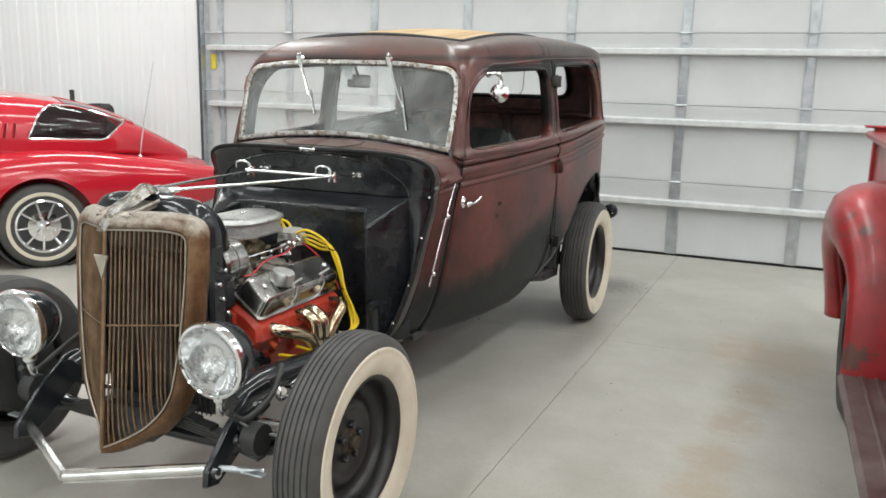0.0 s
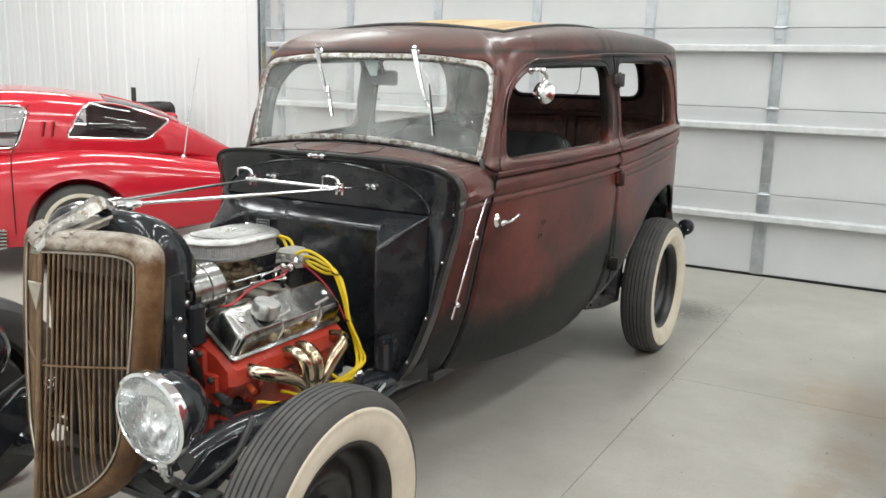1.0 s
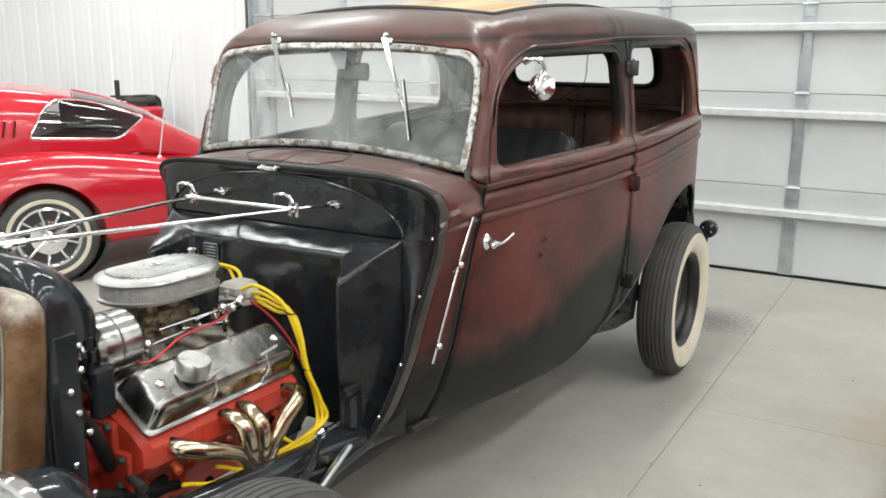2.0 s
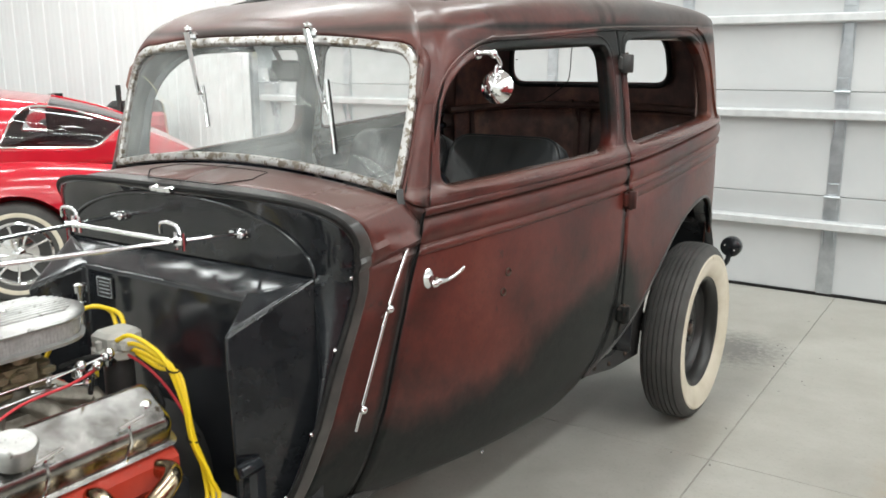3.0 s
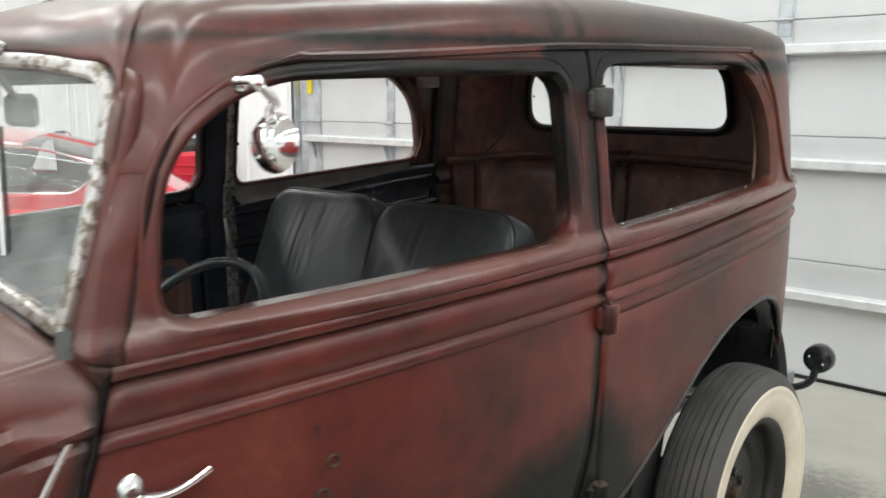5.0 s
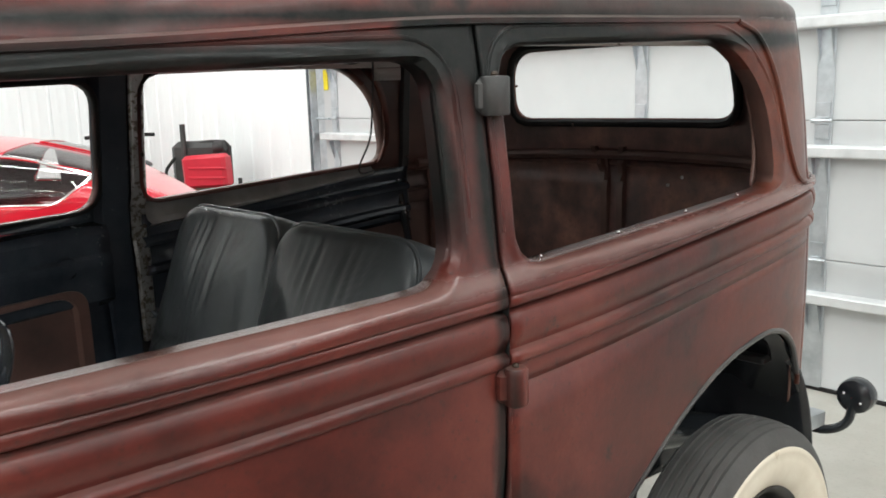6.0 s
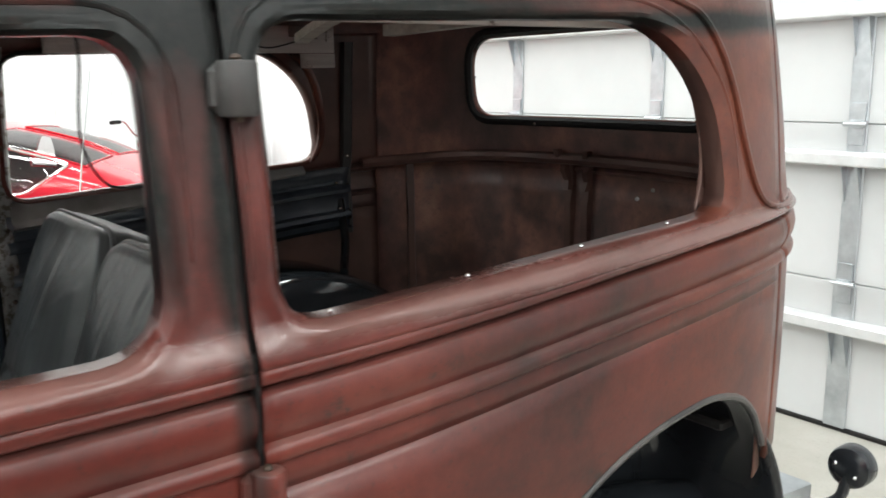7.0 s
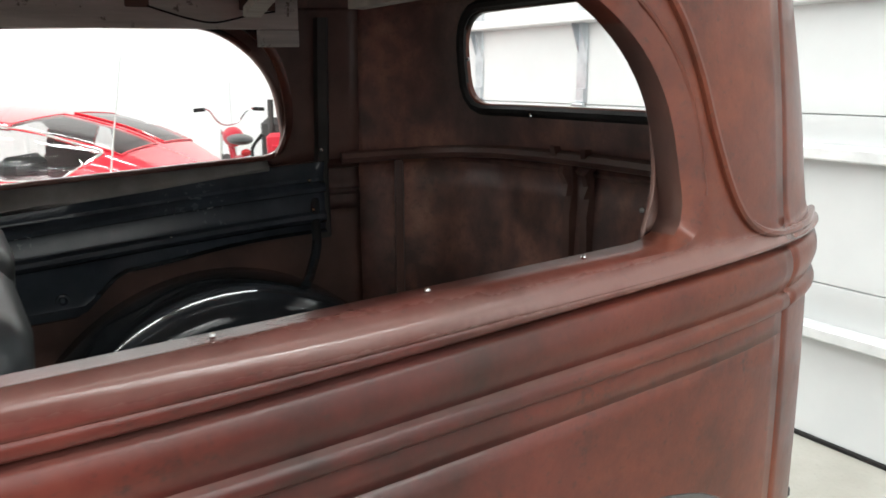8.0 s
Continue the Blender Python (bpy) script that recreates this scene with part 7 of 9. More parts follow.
# rolled lip of the wheel arch
for s in (1, -1):
    pts = []
    for y in np.linspace(1.99, 3.215, 44):
        p = side(s_at(y), arch_z(y), -0.003)
        pts.append(Vector((s * p.x, p.y, p.z)))
    part("arch_lip", Geo().tube(pts, 0.0075, 8), GREY_PRIMER, quarters[0 if s > 0 else 1], "dark rolled arch lip")
    # wheel house
    g = Geo()
    c = Vector((0, 2.84, 0.42))
    rows = [[Vector((x * s, c.y + r * math.cos(a) * 1.0, c.z + r * math.sin(a))) for a in dense(-0.05, math.pi + 0.05, 40)] for x, r in ((0.668, 0.498), (0.60, 0.500), (0.44, 0.495), (0.405, 0.480), (0.385, 0.45), (0.380, 0.40), (0.378, 0.05))]
    g.grid(rows)
    part("wheel_house", g, BLACK_GLOSS, car, "gloss black inner wheel house", 0.006)
# inner fender panels ahead of the rear wheels
for x in (0.600, -0.616):
    g = Geo().prism([(2.09, 0.372), (2.30, 0.332), (2.56, 0.312), (2.64, 0.62), (2.50, 0.61), (2.455, 0.415), (2.30, 0.385), (2.12, 0.408)], 0, 0.016, Matrix.Translation((x, 0, 0)) @ Matrix(((0, 0, 1, 0), (1, 0, 0, 0), (0, 1, 0, 0), (0, 0, 0, 1))), 0.003)
    fp = part("inner_fender", g, BLACK_DULL, car, "black inner fender stay")
    for y, z in ((2.14, 0.385), (2.27, 0.362), (2.42, 0.358)):
        part("bolt", Geo().ball((x + (0.018 if x > 0 else -0.002), y, z), 0.009, n=8), HUB_RUST, fp)
# underbody and sills
for s in (1, -1):
    g = Geo()
    g.grid([[Vector((s * (side(s_at(y), 0.315).x - 0.030), y, 0.322)) for y in np.linspace(1.14, 1.84, 12)], [Vector((s * 0.455, y, 0.335)) for y in np.linspace(1.14, 1.84, 12)]])
    part("sill", g, BLACK_DULL, car, "dark under-sill", 0.004)
g = Geo().box((0, 1.845, 0.345), (0.92, 1.71, 0.03), bevel=0.004).box((0, 3.05, 0.56), (0.74, 0.82, 0.03), bevel=0.004).box((0, 2.68, 0.45), (0.76, 0.03, 0.22), bevel=0.004)
for s in (1, -1):
    g.box((0.48 * s, 3.29, 0.735), (0.24, 0.20, 0.02), bevel=0.004)
part("floor_pan", g, BLACK_DULL, car, "black steel floor pan")
part("rear_axle", Geo().tube([(-0.66, 2.845, 0.353), (0.66, 2.845, 0.353)], 0.04, 12).ball((0, 2.845, 0.353), 0.15, (1, 0.8, 1), 16), BLACK_DULL, car)
for s in (1, -1):
    g = Geo().tube([(0.46 * s, 2.0, 0.33), (0.50 * s, 2.45, 0.34), (0.50 * s, 2.80, 0.33)], 0.022, 10).ball((0.46 * s, 2.02, 0.335), 0.035, n=12)
    part("trailing_arm", g, BLACK_GLOSS, car, "black rear trailing arm")
    part("spring", Geo().tube([(0.47 * s + 0.045 * math.cos(a), 2.70 + 0.045 * math.sin(a), 0.36 + 0.012 * a) for a in np.linspace(0, 6.28 * 3.2, 60)], 0.007, 6), GALV, car)
# rear cross member with tail lamps
part("rear_cross_member", Geo().box((0, 3.545, 0.46), (1.02, 0.05, 0.045), bevel=0.006), BLACK_GLOSS, car, "black rear cross member")
for x in (0.50, -0.62):
    g = Geo().prism([(3.36, 0.535), (3.53, 0.515), (3.53, 0.475), (3.36, 0.490)], 0, 0.12, Matrix.Translation((x, 0, 0)) @ Matrix(((0, 0, 1, 0), (1, 0, 0, 0), (0, 1, 0, 0), (0, 0, 0, 1))), 0.004)
    part("frame_plate", g, GALV, car, "bare steel frame end plate")
RED_LENS = plain("red_lens", (0.35, 0.01, 0.012), 0.12, 0, 0.5)
for s in (1, -1):
    g = Geo().prism([(-0.06, -0.02), (0.06, -0.02), (0.06, 0.055), (0.045, 0.075)], -0.003, 0.003, Matrix.Translation((0.50 * s, 3.50, 0.475)) @ Matrix(((0, 0, 1, 0), (1, 0, 0, 0), (0, 1, 0, 0), (0, 0, 0, 1))), 0.001)
    g.tube([(0.30 * s, 3.43, 0.49), (0.50 * s, 3.50, 0.48)], 0.010)
    part("lamp_bracket", g, BLACK_GLOSS, car)
    tl = part("tail_lamp", Geo().tube(arc_points([(0.50 * s, 3.545, 0.455), (0.60 * s, 3.565, 0.445), (0.655 * s, 3.585, 0.475), (0.668 * s, 3.592, 0.54)], 16), 0.013, 10), BLACK_GLOSS, car, "black round tail lamp on a bent stalk")
    m = pose(0.668 * s, 3.60, 0.55, 90, 0, 0)
    part("housing", Geo().lathe([(0.001, 0.022), (0.03, 0.020), (0.046, 0.010), (0.049, 0.0), (0.049, -0.028), (0.046, -0.032)], m, 32, caps=False), BLACK_GLOSS, tl)
    part("lens", Geo().lathe([(0.046, -0.030), (0.038, -0.040), (0.02, -0.045), (0.001, -0.046)], m, 32, caps=False), RED_LENS, tl)
    for dx, dz in ((-0.022, 0.01), (0.022, -0.01)):
        part("screw", Geo().ball((0.668 * s + dx, 3.578, 0.55 + dz), 0.005, n=8), CHROME, tl)

# ---- cabin ----
def seat(x, back=0.0):
    """A black vinyl bucket seat with pleated centre and piped edges."""
    def pad(w0, w1, thick, length, m, corner):
        """An upholstered block: pleated front face, piped rim, plain boxing and back."""
        line = resample(rounded([(-w0, 0, 0.04), (w0, 0, 0.04), (w1, length, corner), (-w1, length, corner)], 8), 180)
        mid = (0, length * 0.5)
        ring = lambda k, y: [m @ Vector((lerp(mid[0], px, k), y, lerp(mid[1], pz, k))) for px, pz in line]
        rows = [ring(0.02, 0.62 * thick), ring(0.80, 0.62 * thick), ring(0.94, 0.50 * thick), ring(0.99, 0.25 * thick), ring(1.0, -0.20 * thick), ring(0.985, -0.52 * thick)]
        for k in dense(0.96, 0.02, 16):
            row = []
            for px, pz in line:
                xx, zz = px * k, lerp(mid[1], pz, k)
                y = -thick * (0.62 + 0.38 * (1 - k ** 2.2))
                w = lerp(w0, w1, zz / length)
                if abs(xx) < 0.70 * w and k < 0.93:
                    y += 0.0045 * abs(math.sin(xx * 105)) ** 0.6 * min(1, (0.93 - k) * 8) * (1 if abs(xx) > 0.12 * w else 0.3)
                y += 0.014 * math.exp(-((zz / length - 0.40) / 0.022) ** 2) * min(1, max(0, (0.93 - k) * 8))
                row.append(m @ Vector((xx, y, zz)))
            rows.append(row)
        g = Geo().grid(rows, loop=True)
        g.cap(rows[0], True).cap(rows[-1])
        return g, ring(0.988, -0.50 * thick)
    g, rim = pad(0.24, 0.25, 0.085, 0.50, pose(x, 1.66 + back, 0.60, -80, 0, 0), 0.08)
    st = part("seat", g.outward((x, 1.80, 0.60)), VINYL, car, "black pleated vinyl bucket seat", sharp=60)
    m = pose(x, 2.12 + back, 0.58, -19, 0, 0)
    g, rim = pad(0.255, 0.226, 0.112, 0.585, m, 0.085)
    part("backrest", g.outward(m @ Vector((0, 0, 0.29))), VINYL, st, sharp=60)
    part("piping", Geo().tube(rim, 0.005, 8, closed=True), VINYL, st)
    part("base", Geo().box((x, 1.90 + back, 0.45), (0.36, 0.40, 0.18), bevel=0.02), BLACK_DULL, st)


seat(0.195)
seat(-0.285, 0.015)
# dash, column and steering wheel
g = Geo().grid([[Vector((x, 1.22 + 0.02 * (x / 0.5) ** 2, z)) for x in dense(-0.50, 0.50, 12)] for z in (1.10, 1.06, 0.90)])
g.grid([[Vector((x, 1.16, 1.115)) for x in dense(-0.50, 0.50, 12)], [Vector((x, 1.22 + 0.02 * (x / 0.5) ** 2, 1.10)) for x in dense(-0.50, 0.50, 12)]])
part("dashboard", g, BLACK_DULL, car, "plain dark dashboard", 0.008)
m = pose(0.28, 1.45, 0.970, 48, 0, 0)
sw = part("steering_wheel", Geo().tube([m @ Vector((0.195 * math.cos(a), 0.195 * math.sin(a), 0)) for a in np.linspace(0, 6.2832, 49)[:-1]], 0.0095, 10, closed=True), BLACK_GLOSS, car, "thin black three-spoke steering wheel")
g = Geo()
for a in (0.4, 2.74, 4.71):
    g.tube([m @ Vector((0, 0, -0.02)), m @ Vector((0.19 * math.cos(a), 0.19 * math.sin(a), 0))], 0.007, 8)
part("spokes", g, CHROME, sw)
part("hub", Geo().lathe([(0.030, -0.04), (0.032, -0.01), (0.026, 0.006), (0.001, 0.010)], m, 20), CHROME, sw)
part("column", Geo().tube([m @ Vector((0, 0, -0.03)), m @ Vector((0, 0, -0.55))], 0.022, 12), CHROME, sw)
part("shift_lever", Geo().tube([(0.06, 1.45, 0.40), (0.09, 1.52, 0.86)], 0.008, 8).ball((0.09, 1.525, 0.88), 0.024, n=12), CHROME, car)
# inside mirror
g = Geo().box((0.0, 1.335, 1.388), (0.12, 0.018, 0.058), pose(0, 0, 0), 0.010).tube([(0, 1.30, 1.45), (0, 1.335, 1.40)], 0.007)
im = part("inside_mirror", g, BLACK_DULL, car, "small black inside mirror on a bracket")
part("bracket", Geo().prism([(-0.06, 0.03), (0.02, 0.03), (0.01, -0.04), (-0.02, -0.04)], 0, 0.003, Matrix.Translation((-0.03, 1.31, 1.435)) @ Matrix(((1, 0, 0, 0), (0, 0, -1, 0), (0, 1, 0, 0), (0, 0, 0, 1)))), GALV, im)


# inner ribs and rails: right-hand and tail insides face the camera
def inner(s_, zp, push):
    return side(s_, zp, push)


R = lambda y: 2 * S_END - s_at(y)  # the same plan point on the right side
rail_top = 1.105
g = Geo().tube([inner(s, rail_top + 0.02 * math.sin(math.pi * (s - S_REAR) / (2 * (S_END - S_REAR))), -0.030) for s in np.linspace(S_REAR - 0.05, 2 * S_END - S_REAR + 0.05, 40)], 0.016, 8)
part("belt_rail", g, DARK_RUST, tail, "dark rusty inner belt rail")
# forked gusset that ties the posts to the rail
for a, b in ((0.040, 0.018), (0.100, 0.126)):
    g = Geo().grid([[inner(S_END + lerp(a, b, t) + dx, lerp(1.02, 1.150, t), o) for t in dense(0, 1, 5)] for dx, o in ((-0.013, -0.030), (-0.008, -0.044), (0.008, -0.044), (0.013, -0.030))])
    part("gusset", g, DARK_RUST, tail)
for off in (0.040, 0.100, R(3.34) - S_END):
    w = 0.014
    g = Geo()
    rows = []
    for zp in dense(0.62, 1.10, 8):
        c = S_END + off
        rows.append([inner(c - w, zp, -0.012), inner(c - w * 0.8, zp, -0.034), inner(c + w * 0.8, zp, -0.034), inner(c + w, zp, -0.012)])
    g.grid(rows)
    part("rib", g, DARK_RUST, tail)
g = Geo().grid([[inner(s, zp, -0.020) for s in np.linspace(S_REAR, 2 * S_END - S_REAR, 40)] for zp in (0.62, 0.85, 1.0, 1.09)])
part("inner_panel", g, INNER_RUST, tail, "rusty bare inner tail panel", 0.003)
g = Geo().tube([inner(S_END + 0.020 + x, z, -0.028) for x, z in resample(rounded([(-0.415, 1.222, 0.08), (0.445, 1.222, 0.08), (0.435, 1.468, 0.11), (-0.405, 1.468, 0.11)]), 70)], 0.013, 8, closed=True)
part("window_rubber", g, GASKET, tail, "black rubber rear window seal")
for x, z in ((-0.425, 1.345), (0.425, 1.345), (0.1, 1.472), (-0.2, 1.216)):
    part("screw", Geo().ball(inner(S_END - x, z, -0.040), 0.005, n=8), CHROME, tail)
# pale balls that paint the light coming through two small holes in the tail's skin
LIGHT_HOLE = plain("hole_light", (0.92, 0.92, 0.92), 0.12, 0.6)
for x, z in ((-0.130, 1.016), (-0.172, 1.041)):
    part("rivet", Geo().ball(inner(S_END + x, z, -0.024), 0.0060, n=8), LIGHT_HOLE, tail)
for y in (2.27, 2.475, 2.69, 2.89):
    part("screw", Geo().ball(side(s_at(y), 1.114 + 0.02 * (y - 2.2), -0.026) + Vector((0, 0, 0.0005)), 0.0032, n=8), CHROME, quarters[0])
SILL_GREY = surface("sill_grey", (0.15, 0.145, 0.140), (0.26, 0.25, 0.245), 9, (0.4, 0.6), 0, 0.1, 60)
# near and far quarter insides: sill caps, ridged dark panel, edge bolts
for s, q in ((1, quarters[0]), (-1, quarters[1])):
    f = (lambda y, z, o: side(s_at(y), z, o)) if s > 0 else (lambda y, z, o: mirror(side(s_at(y), z, o)))
    cap = ((1.104, -0.008), (1.108, -0.014), (1.106, -0.028), (1.082, -0.060), (1.074, -0.066), (1.066, -0.060)) if s < 0 else ((1.098, -0.008), (1.096, -0.014), (1.090, -0.030), (1.075, -0.034))
    g = Geo().grid([[f(y, z + 0.020 * (y - 2.2), o) for y in np.linspace(2.21, 2.99, 24)] for z, o in cap])
    part("sill_cap", g, SILL_GREY if s < 0 else PATINA, q, "" if s > 0 else "grey painted window sill cap", 0.003)
    lift = lambda y: 0.815 + 0.085 * smooth(2.50, 2.64, y) + 0.015 * smooth(2.64, 2.95, y)
    rows = []
    for k, (z, o) in enumerate(((1.092, -0.050), (1.045, -0.034), (1.034, -0.036), (1.029, -0.050), (1.021, -0.053), (1.014, -0.048), (1.008, -0.036), (0.965, -0.032), (0.957, -0.036), (0.951, -0.050), (0.944, -0.053), (0.937, -0.048), (0.931, -0.036), (0.850, -0.032), (0.830, -0.036), (0.817, -0.056), (0.812, -0.040))):
        rows.append([f(y, max(z, lift(y) - 0.0004 * k), o) for y in np.linspace(2.20, 3.14, 40)])
    pn = part("inner_trim", Geo().grid(rows), INNER_BLACK, q, "ridged black inner panel", 0.004)
    for y, z in ((3.13, 1.135), (3.10, 1.04), (3.105, 0.965), (2.66, 0.945), (2.74, 0.952)):
        part("bolt", Geo().ball(f(y, z, -0.046), 0.006, n=8), CHROME, pn)
    for y, z in ((2.34, 0.838), (2.49, 0.852)):
        m = Matrix.Translation(f(y, z, -0.036)) @ pose(0, 0, 0, 0, -90 * s, 0)
        part("socket", Geo().lathe([(0.016, 0.0), (0.015, 0.006), (0.010, 0.007), (0.008, 0.002), (0.001, -0.004)], m, 18, caps=False), INNER_BLACK, pn)
    g = Geo().tube(arc_points([f(3.115, 0.99, -0.030), f(3.11, 0.93, -0.050), f(3.10, 0.88, -0.085), f(3.06, 0.840, -0.150), f(3.03, 0.83, -0.20)], 14), 0.013, 8)
    part("stay", g, BLACK_GLOSS, q, "black stay between wheel house and quarter")
    ends = arc_points([Vector((3.025, 1.135, 0)), Vector((3.050, 1.20, 0)), Vector((3.045, 1.29, 0)), Vector((3.012, 1.38, 0)), Vector((2.94, 1.445, 0)), Vector((2.84, 1.466, 0))], 30)
    g = Geo().grid([[f(p.x - dy, p.y - 0.4 * dy, o) for p in ends] for dy, o in ((0.0, -0.046), (-0.003, -0.052), (0.008, -0.056), (0.018, -0.054), (0.020, -0.048))])
    part("window_garnish", g, DARK_RUST if s > 0 else PATINA, q, "dark inner window moulding" if s > 0 else "red inner window moulding", 0.003)
    g = Geo()
    rows = [[f(y + 0.02 * k, z, -0.016 - 0.03 * (1 - abs(k))) for k in (-1, -0.6, 0.6, 1)] for y, z in [(3.14, z) for z in dense(0.89, 1.46, 10)]]
    g.grid(rows)
    part("corner_post", g, BLACK_DULL, q)
for s, d in ((1, doors[0]), (-1, doors[1])):
    f = (lambda y, z, o: side(s_at(y), z, o)) if s > 0 else (lambda y, z, o: mirror(side(s_at(y), z, o)))
    g = Geo().grid([[f(y, z, o) for y in np.linspace(1.24, 2.10, 20)] for z, o in ((1.090, -0.020), (1.084, -0.046), (1.070, -0.054), (1.02, -0.050), (1.01, -0.062), (0.99, -0.062), (0.98, -0.050), (0.90, -0.050), (0.88, -0.030), (0.55, -0.030), (0.53, -0.050), (0.42, -0.050))])
    part("door_trim", g, INNER_BLACK, d, "ridged dark inner door skin", 0.004)
    for y0, y1, z0, z1 in ((1.36, 2.03, 0.60, 0.945),):
        rows = []
        for k, o in ((1.0, -0.046), (0.985, -0.058), (0.90, -0.060), (0.875, -0.047), (0.5, -0.045), (0.02, -0.045)):
            cy, cz = (y0 + y1) / 2, (z0 + z1) / 2
            rows.append([f(cy + (y - cy) * k, cz + (z - cz) * k, o) for y, z in rounded([(y0, z0, 0.06), (y1, z0, 0.06), (y1, z1, 0.06), (y0, z1, 0.06)], 6)])
        part("door_card", Geo().grid(rows, loop=True), DARK_RUST, d, "dark rusty pressed inner door panel", 0.003)
    part("pull_cup", Geo().lathe([(0.030, 0.002), (0.026, 0.006), (0.020, 0.001), (0.001, -0.004)], Matrix.Translation(f(1.98, 1.0, -0.060)) @ pose(0, 0, 0, 0, -90 * s, 0), 18, caps=False), INNER_BLACK, d)
    g = Geo()
    rows = [[f(2.130 + 0.05 * k, z, -0.020 - 0.045 * (1 - k * k)) for k in (-1, -0.7, 0.7, 1)] for z in dense(0.45, 1.47, 14)]
    g.grid(rows)
    part("lock_pillar", g, INNER_BLACK, d)
    rows = [[f(2.196 + 0.022 * k, z, -0.035 - 0.025 * (1 - abs(k))) for k in (-1, -0.7, 0.7, 1)] for z in dense(0.75, 1.46, 30)]
    g = Geo().grid(rows)
    pl = part("pillar_strip", g, WORN_CHROME, quarters[0 if s > 0 else 1], "flaking bare metal pillar strip")
    for z in (1.24, 1.07, 0.98, 0.90):
        part("screw", Geo().ball(f(2.196, z, -0.062), 0.006, n=8), HUB_RUST, pl)
# roof bows and old boards inside
for y in (1.75, 2.15, 2.55, 2.92):
    z = roof_top(y) - 0.045
    g = Geo().grid([[Vector((x, y + dy, z - 0.075 * (x / 0.5) ** 2 + dz)) for x in dense(-0.52, 0.52, 16)] for dy, dz in ((-0.02, 0), (-0.02, 0.022), (0.02, 0.022), (0.02, 0))], tube=True)
    part("roof_bow", g, GREY_WOOD, roof, "weathered wooden roof bow")
for s in (1, -1):
    for z0, z1, x0, y0 in ((1.492, 1.562, 0.586, 2.30), (1.452, 1.490, 0.584, 2.95))[:1 if s > 0 else 2]:
        g = Geo().grid([[Vector((s * (x0 - dx), y, z + 0.012 * (y - 3.04))) for y in np.linspace(y0, 3.045, 8)] for dx, z in ((0, z0), (0, z1), (0.020, z1), (0.022, z1 - 0.003), (0.022, z0 + 0.003), (0.020, z0))], tube=True)
        part("side_board", g, PALE_WOOD, roof, "weathered grey side board")
    part("nailing_strip", Geo().grid([[Vector((s * (0.50 - dx), y, 1.555 + 0.02 * (y - 2.2) + dz)) for y in np.linspace(1.5, 3.02, 8)] for dx, dz in ((0, 0), (0, 0.022), (0.05, 0.022), (0.05, 0))], tube=True), GREY_WOOD, roof)
g = Geo().grid([[Vector((x, 3.18 - 0.1 * (x / 0.5) ** 2 + dy, 1.545 - 0.02 * (x / 0.5) ** 2 + dz)) for x in dense(-0.42, 0.42, 14)] for dy, dz in ((0, 0), (0, 0.03), (0.04, 0.03), (0.04, 0))], tube=True)
part("rear_bow", g, GREY_WOOD, roof)
# clips and a draped wire on the board over the far quarter window
for y, w in ((2.68, 0.050), (2.945, 0.085)):
    part("board_clip", Geo().box((-0.556, y, 1.546), (0.006, w, 0.030), bevel=0.002), DARK_RUST, roof, "rusty board clip")
part("wire", Geo().tube(arc_points([(-0.552, 2.70, 1.534), (-0.546, 2.73, 1.524), (-0.545, 2.79, 1.508), (-0.545, 2.845, 1.502), (-0.546, 2.92, 1.519), (-0.552, 2.985, 1.530)], 20), 0.0022, 6), GASKET, roof, "loose hanging wire")
# a loose wire hanging in the cabin
pts = [(0.55, 2.05, 1.50), (0.535, 2.06, 1.44), (0.535, 2.055, 1.385), (0.52, 2.06, 1.345), (0.44, 2.10, 1.300), (0.38, 2.15, 1.280), (0.20, 2.32, 1.262)]
part("wire", Geo().tube(arc_points(pts, 30), 0.0016, 6), GASKET, roof, "loose hanging wire")

# ---- the red sports coupe ----
# Its own axes: y runs to the tail with the rear axle at 0, x = 0 on the flank that faces the sedan.
C2W = 0.875
c2 = thing("red_coupe", "low glossy red 1960s fastback sports coupe, parked", "car", at=(-3.10, 2.24, 0), turn=-35)
c2.scale = (0.975, 0.975, 0.975)
half_w = spline([-3.40, -3.30, -3.0, -2.49, -1.6, -0.8, 0.0, 0.6, 1.05, 1.32], [0.45, 0.62, 0.78, 0.87, 0.84, 0.845, 0.885, 0.86, 0.80, 0.72])
shoulder = spline([-3.40, -3.2, -2.49, -1.8, -1.0, -0.4, 0.05, 0.5, 0.9, 1.32], [0.56, 0.66, 0.80, 0.80, 0.80, 0.84, 0.865, 0.825, 0.765, 0.69])
deck = spline([-3.40, -3.0, -2.49, -1.6, -1.0, 0.0, 0.7, 1.32], [0.56, 0.68, 0.78, 0.87, 0.86, 0.86, 0.83, 0.71])
belly = spline([-3.40, -2.9, -2.0, 0.4, 1.0, 1.32], [0.40, 0.24, 0.20, 0.22, 0.30, 0.40])


def c2_section(u):
    h, zs, zc, zb = half_w(u), shoulder(u), deck(u), belly(u)
    mid = 0.58
    pts = [(0.0, zb), (0.80 * h, zb), (0.93 * h, zb + 0.03), (0.975 * h, lerp(zb, mid, 0.5)), (0.995 * h, mid - 0.03), (h, mid + 0.01), (0.990 * h, mid + 0.06), (0.960 * h, lerp(mid, zs, 0.64)), (0.90 * h, zs - 0.025), (0.82 * h, zs), (0.70 * h, zs - 0.008), (0.45 * h, zc), (0.0, zc + 0.015)]
    pts = resample([(x, 0, z) for x, z in pts], 40, closed=False)
    return [Vector((x - C2W, u, z)) for x, _, z in pts] + [Vector((-x - C2W, u, z)) for x, _, z in pts[-2:0:-1]]


g = Geo()
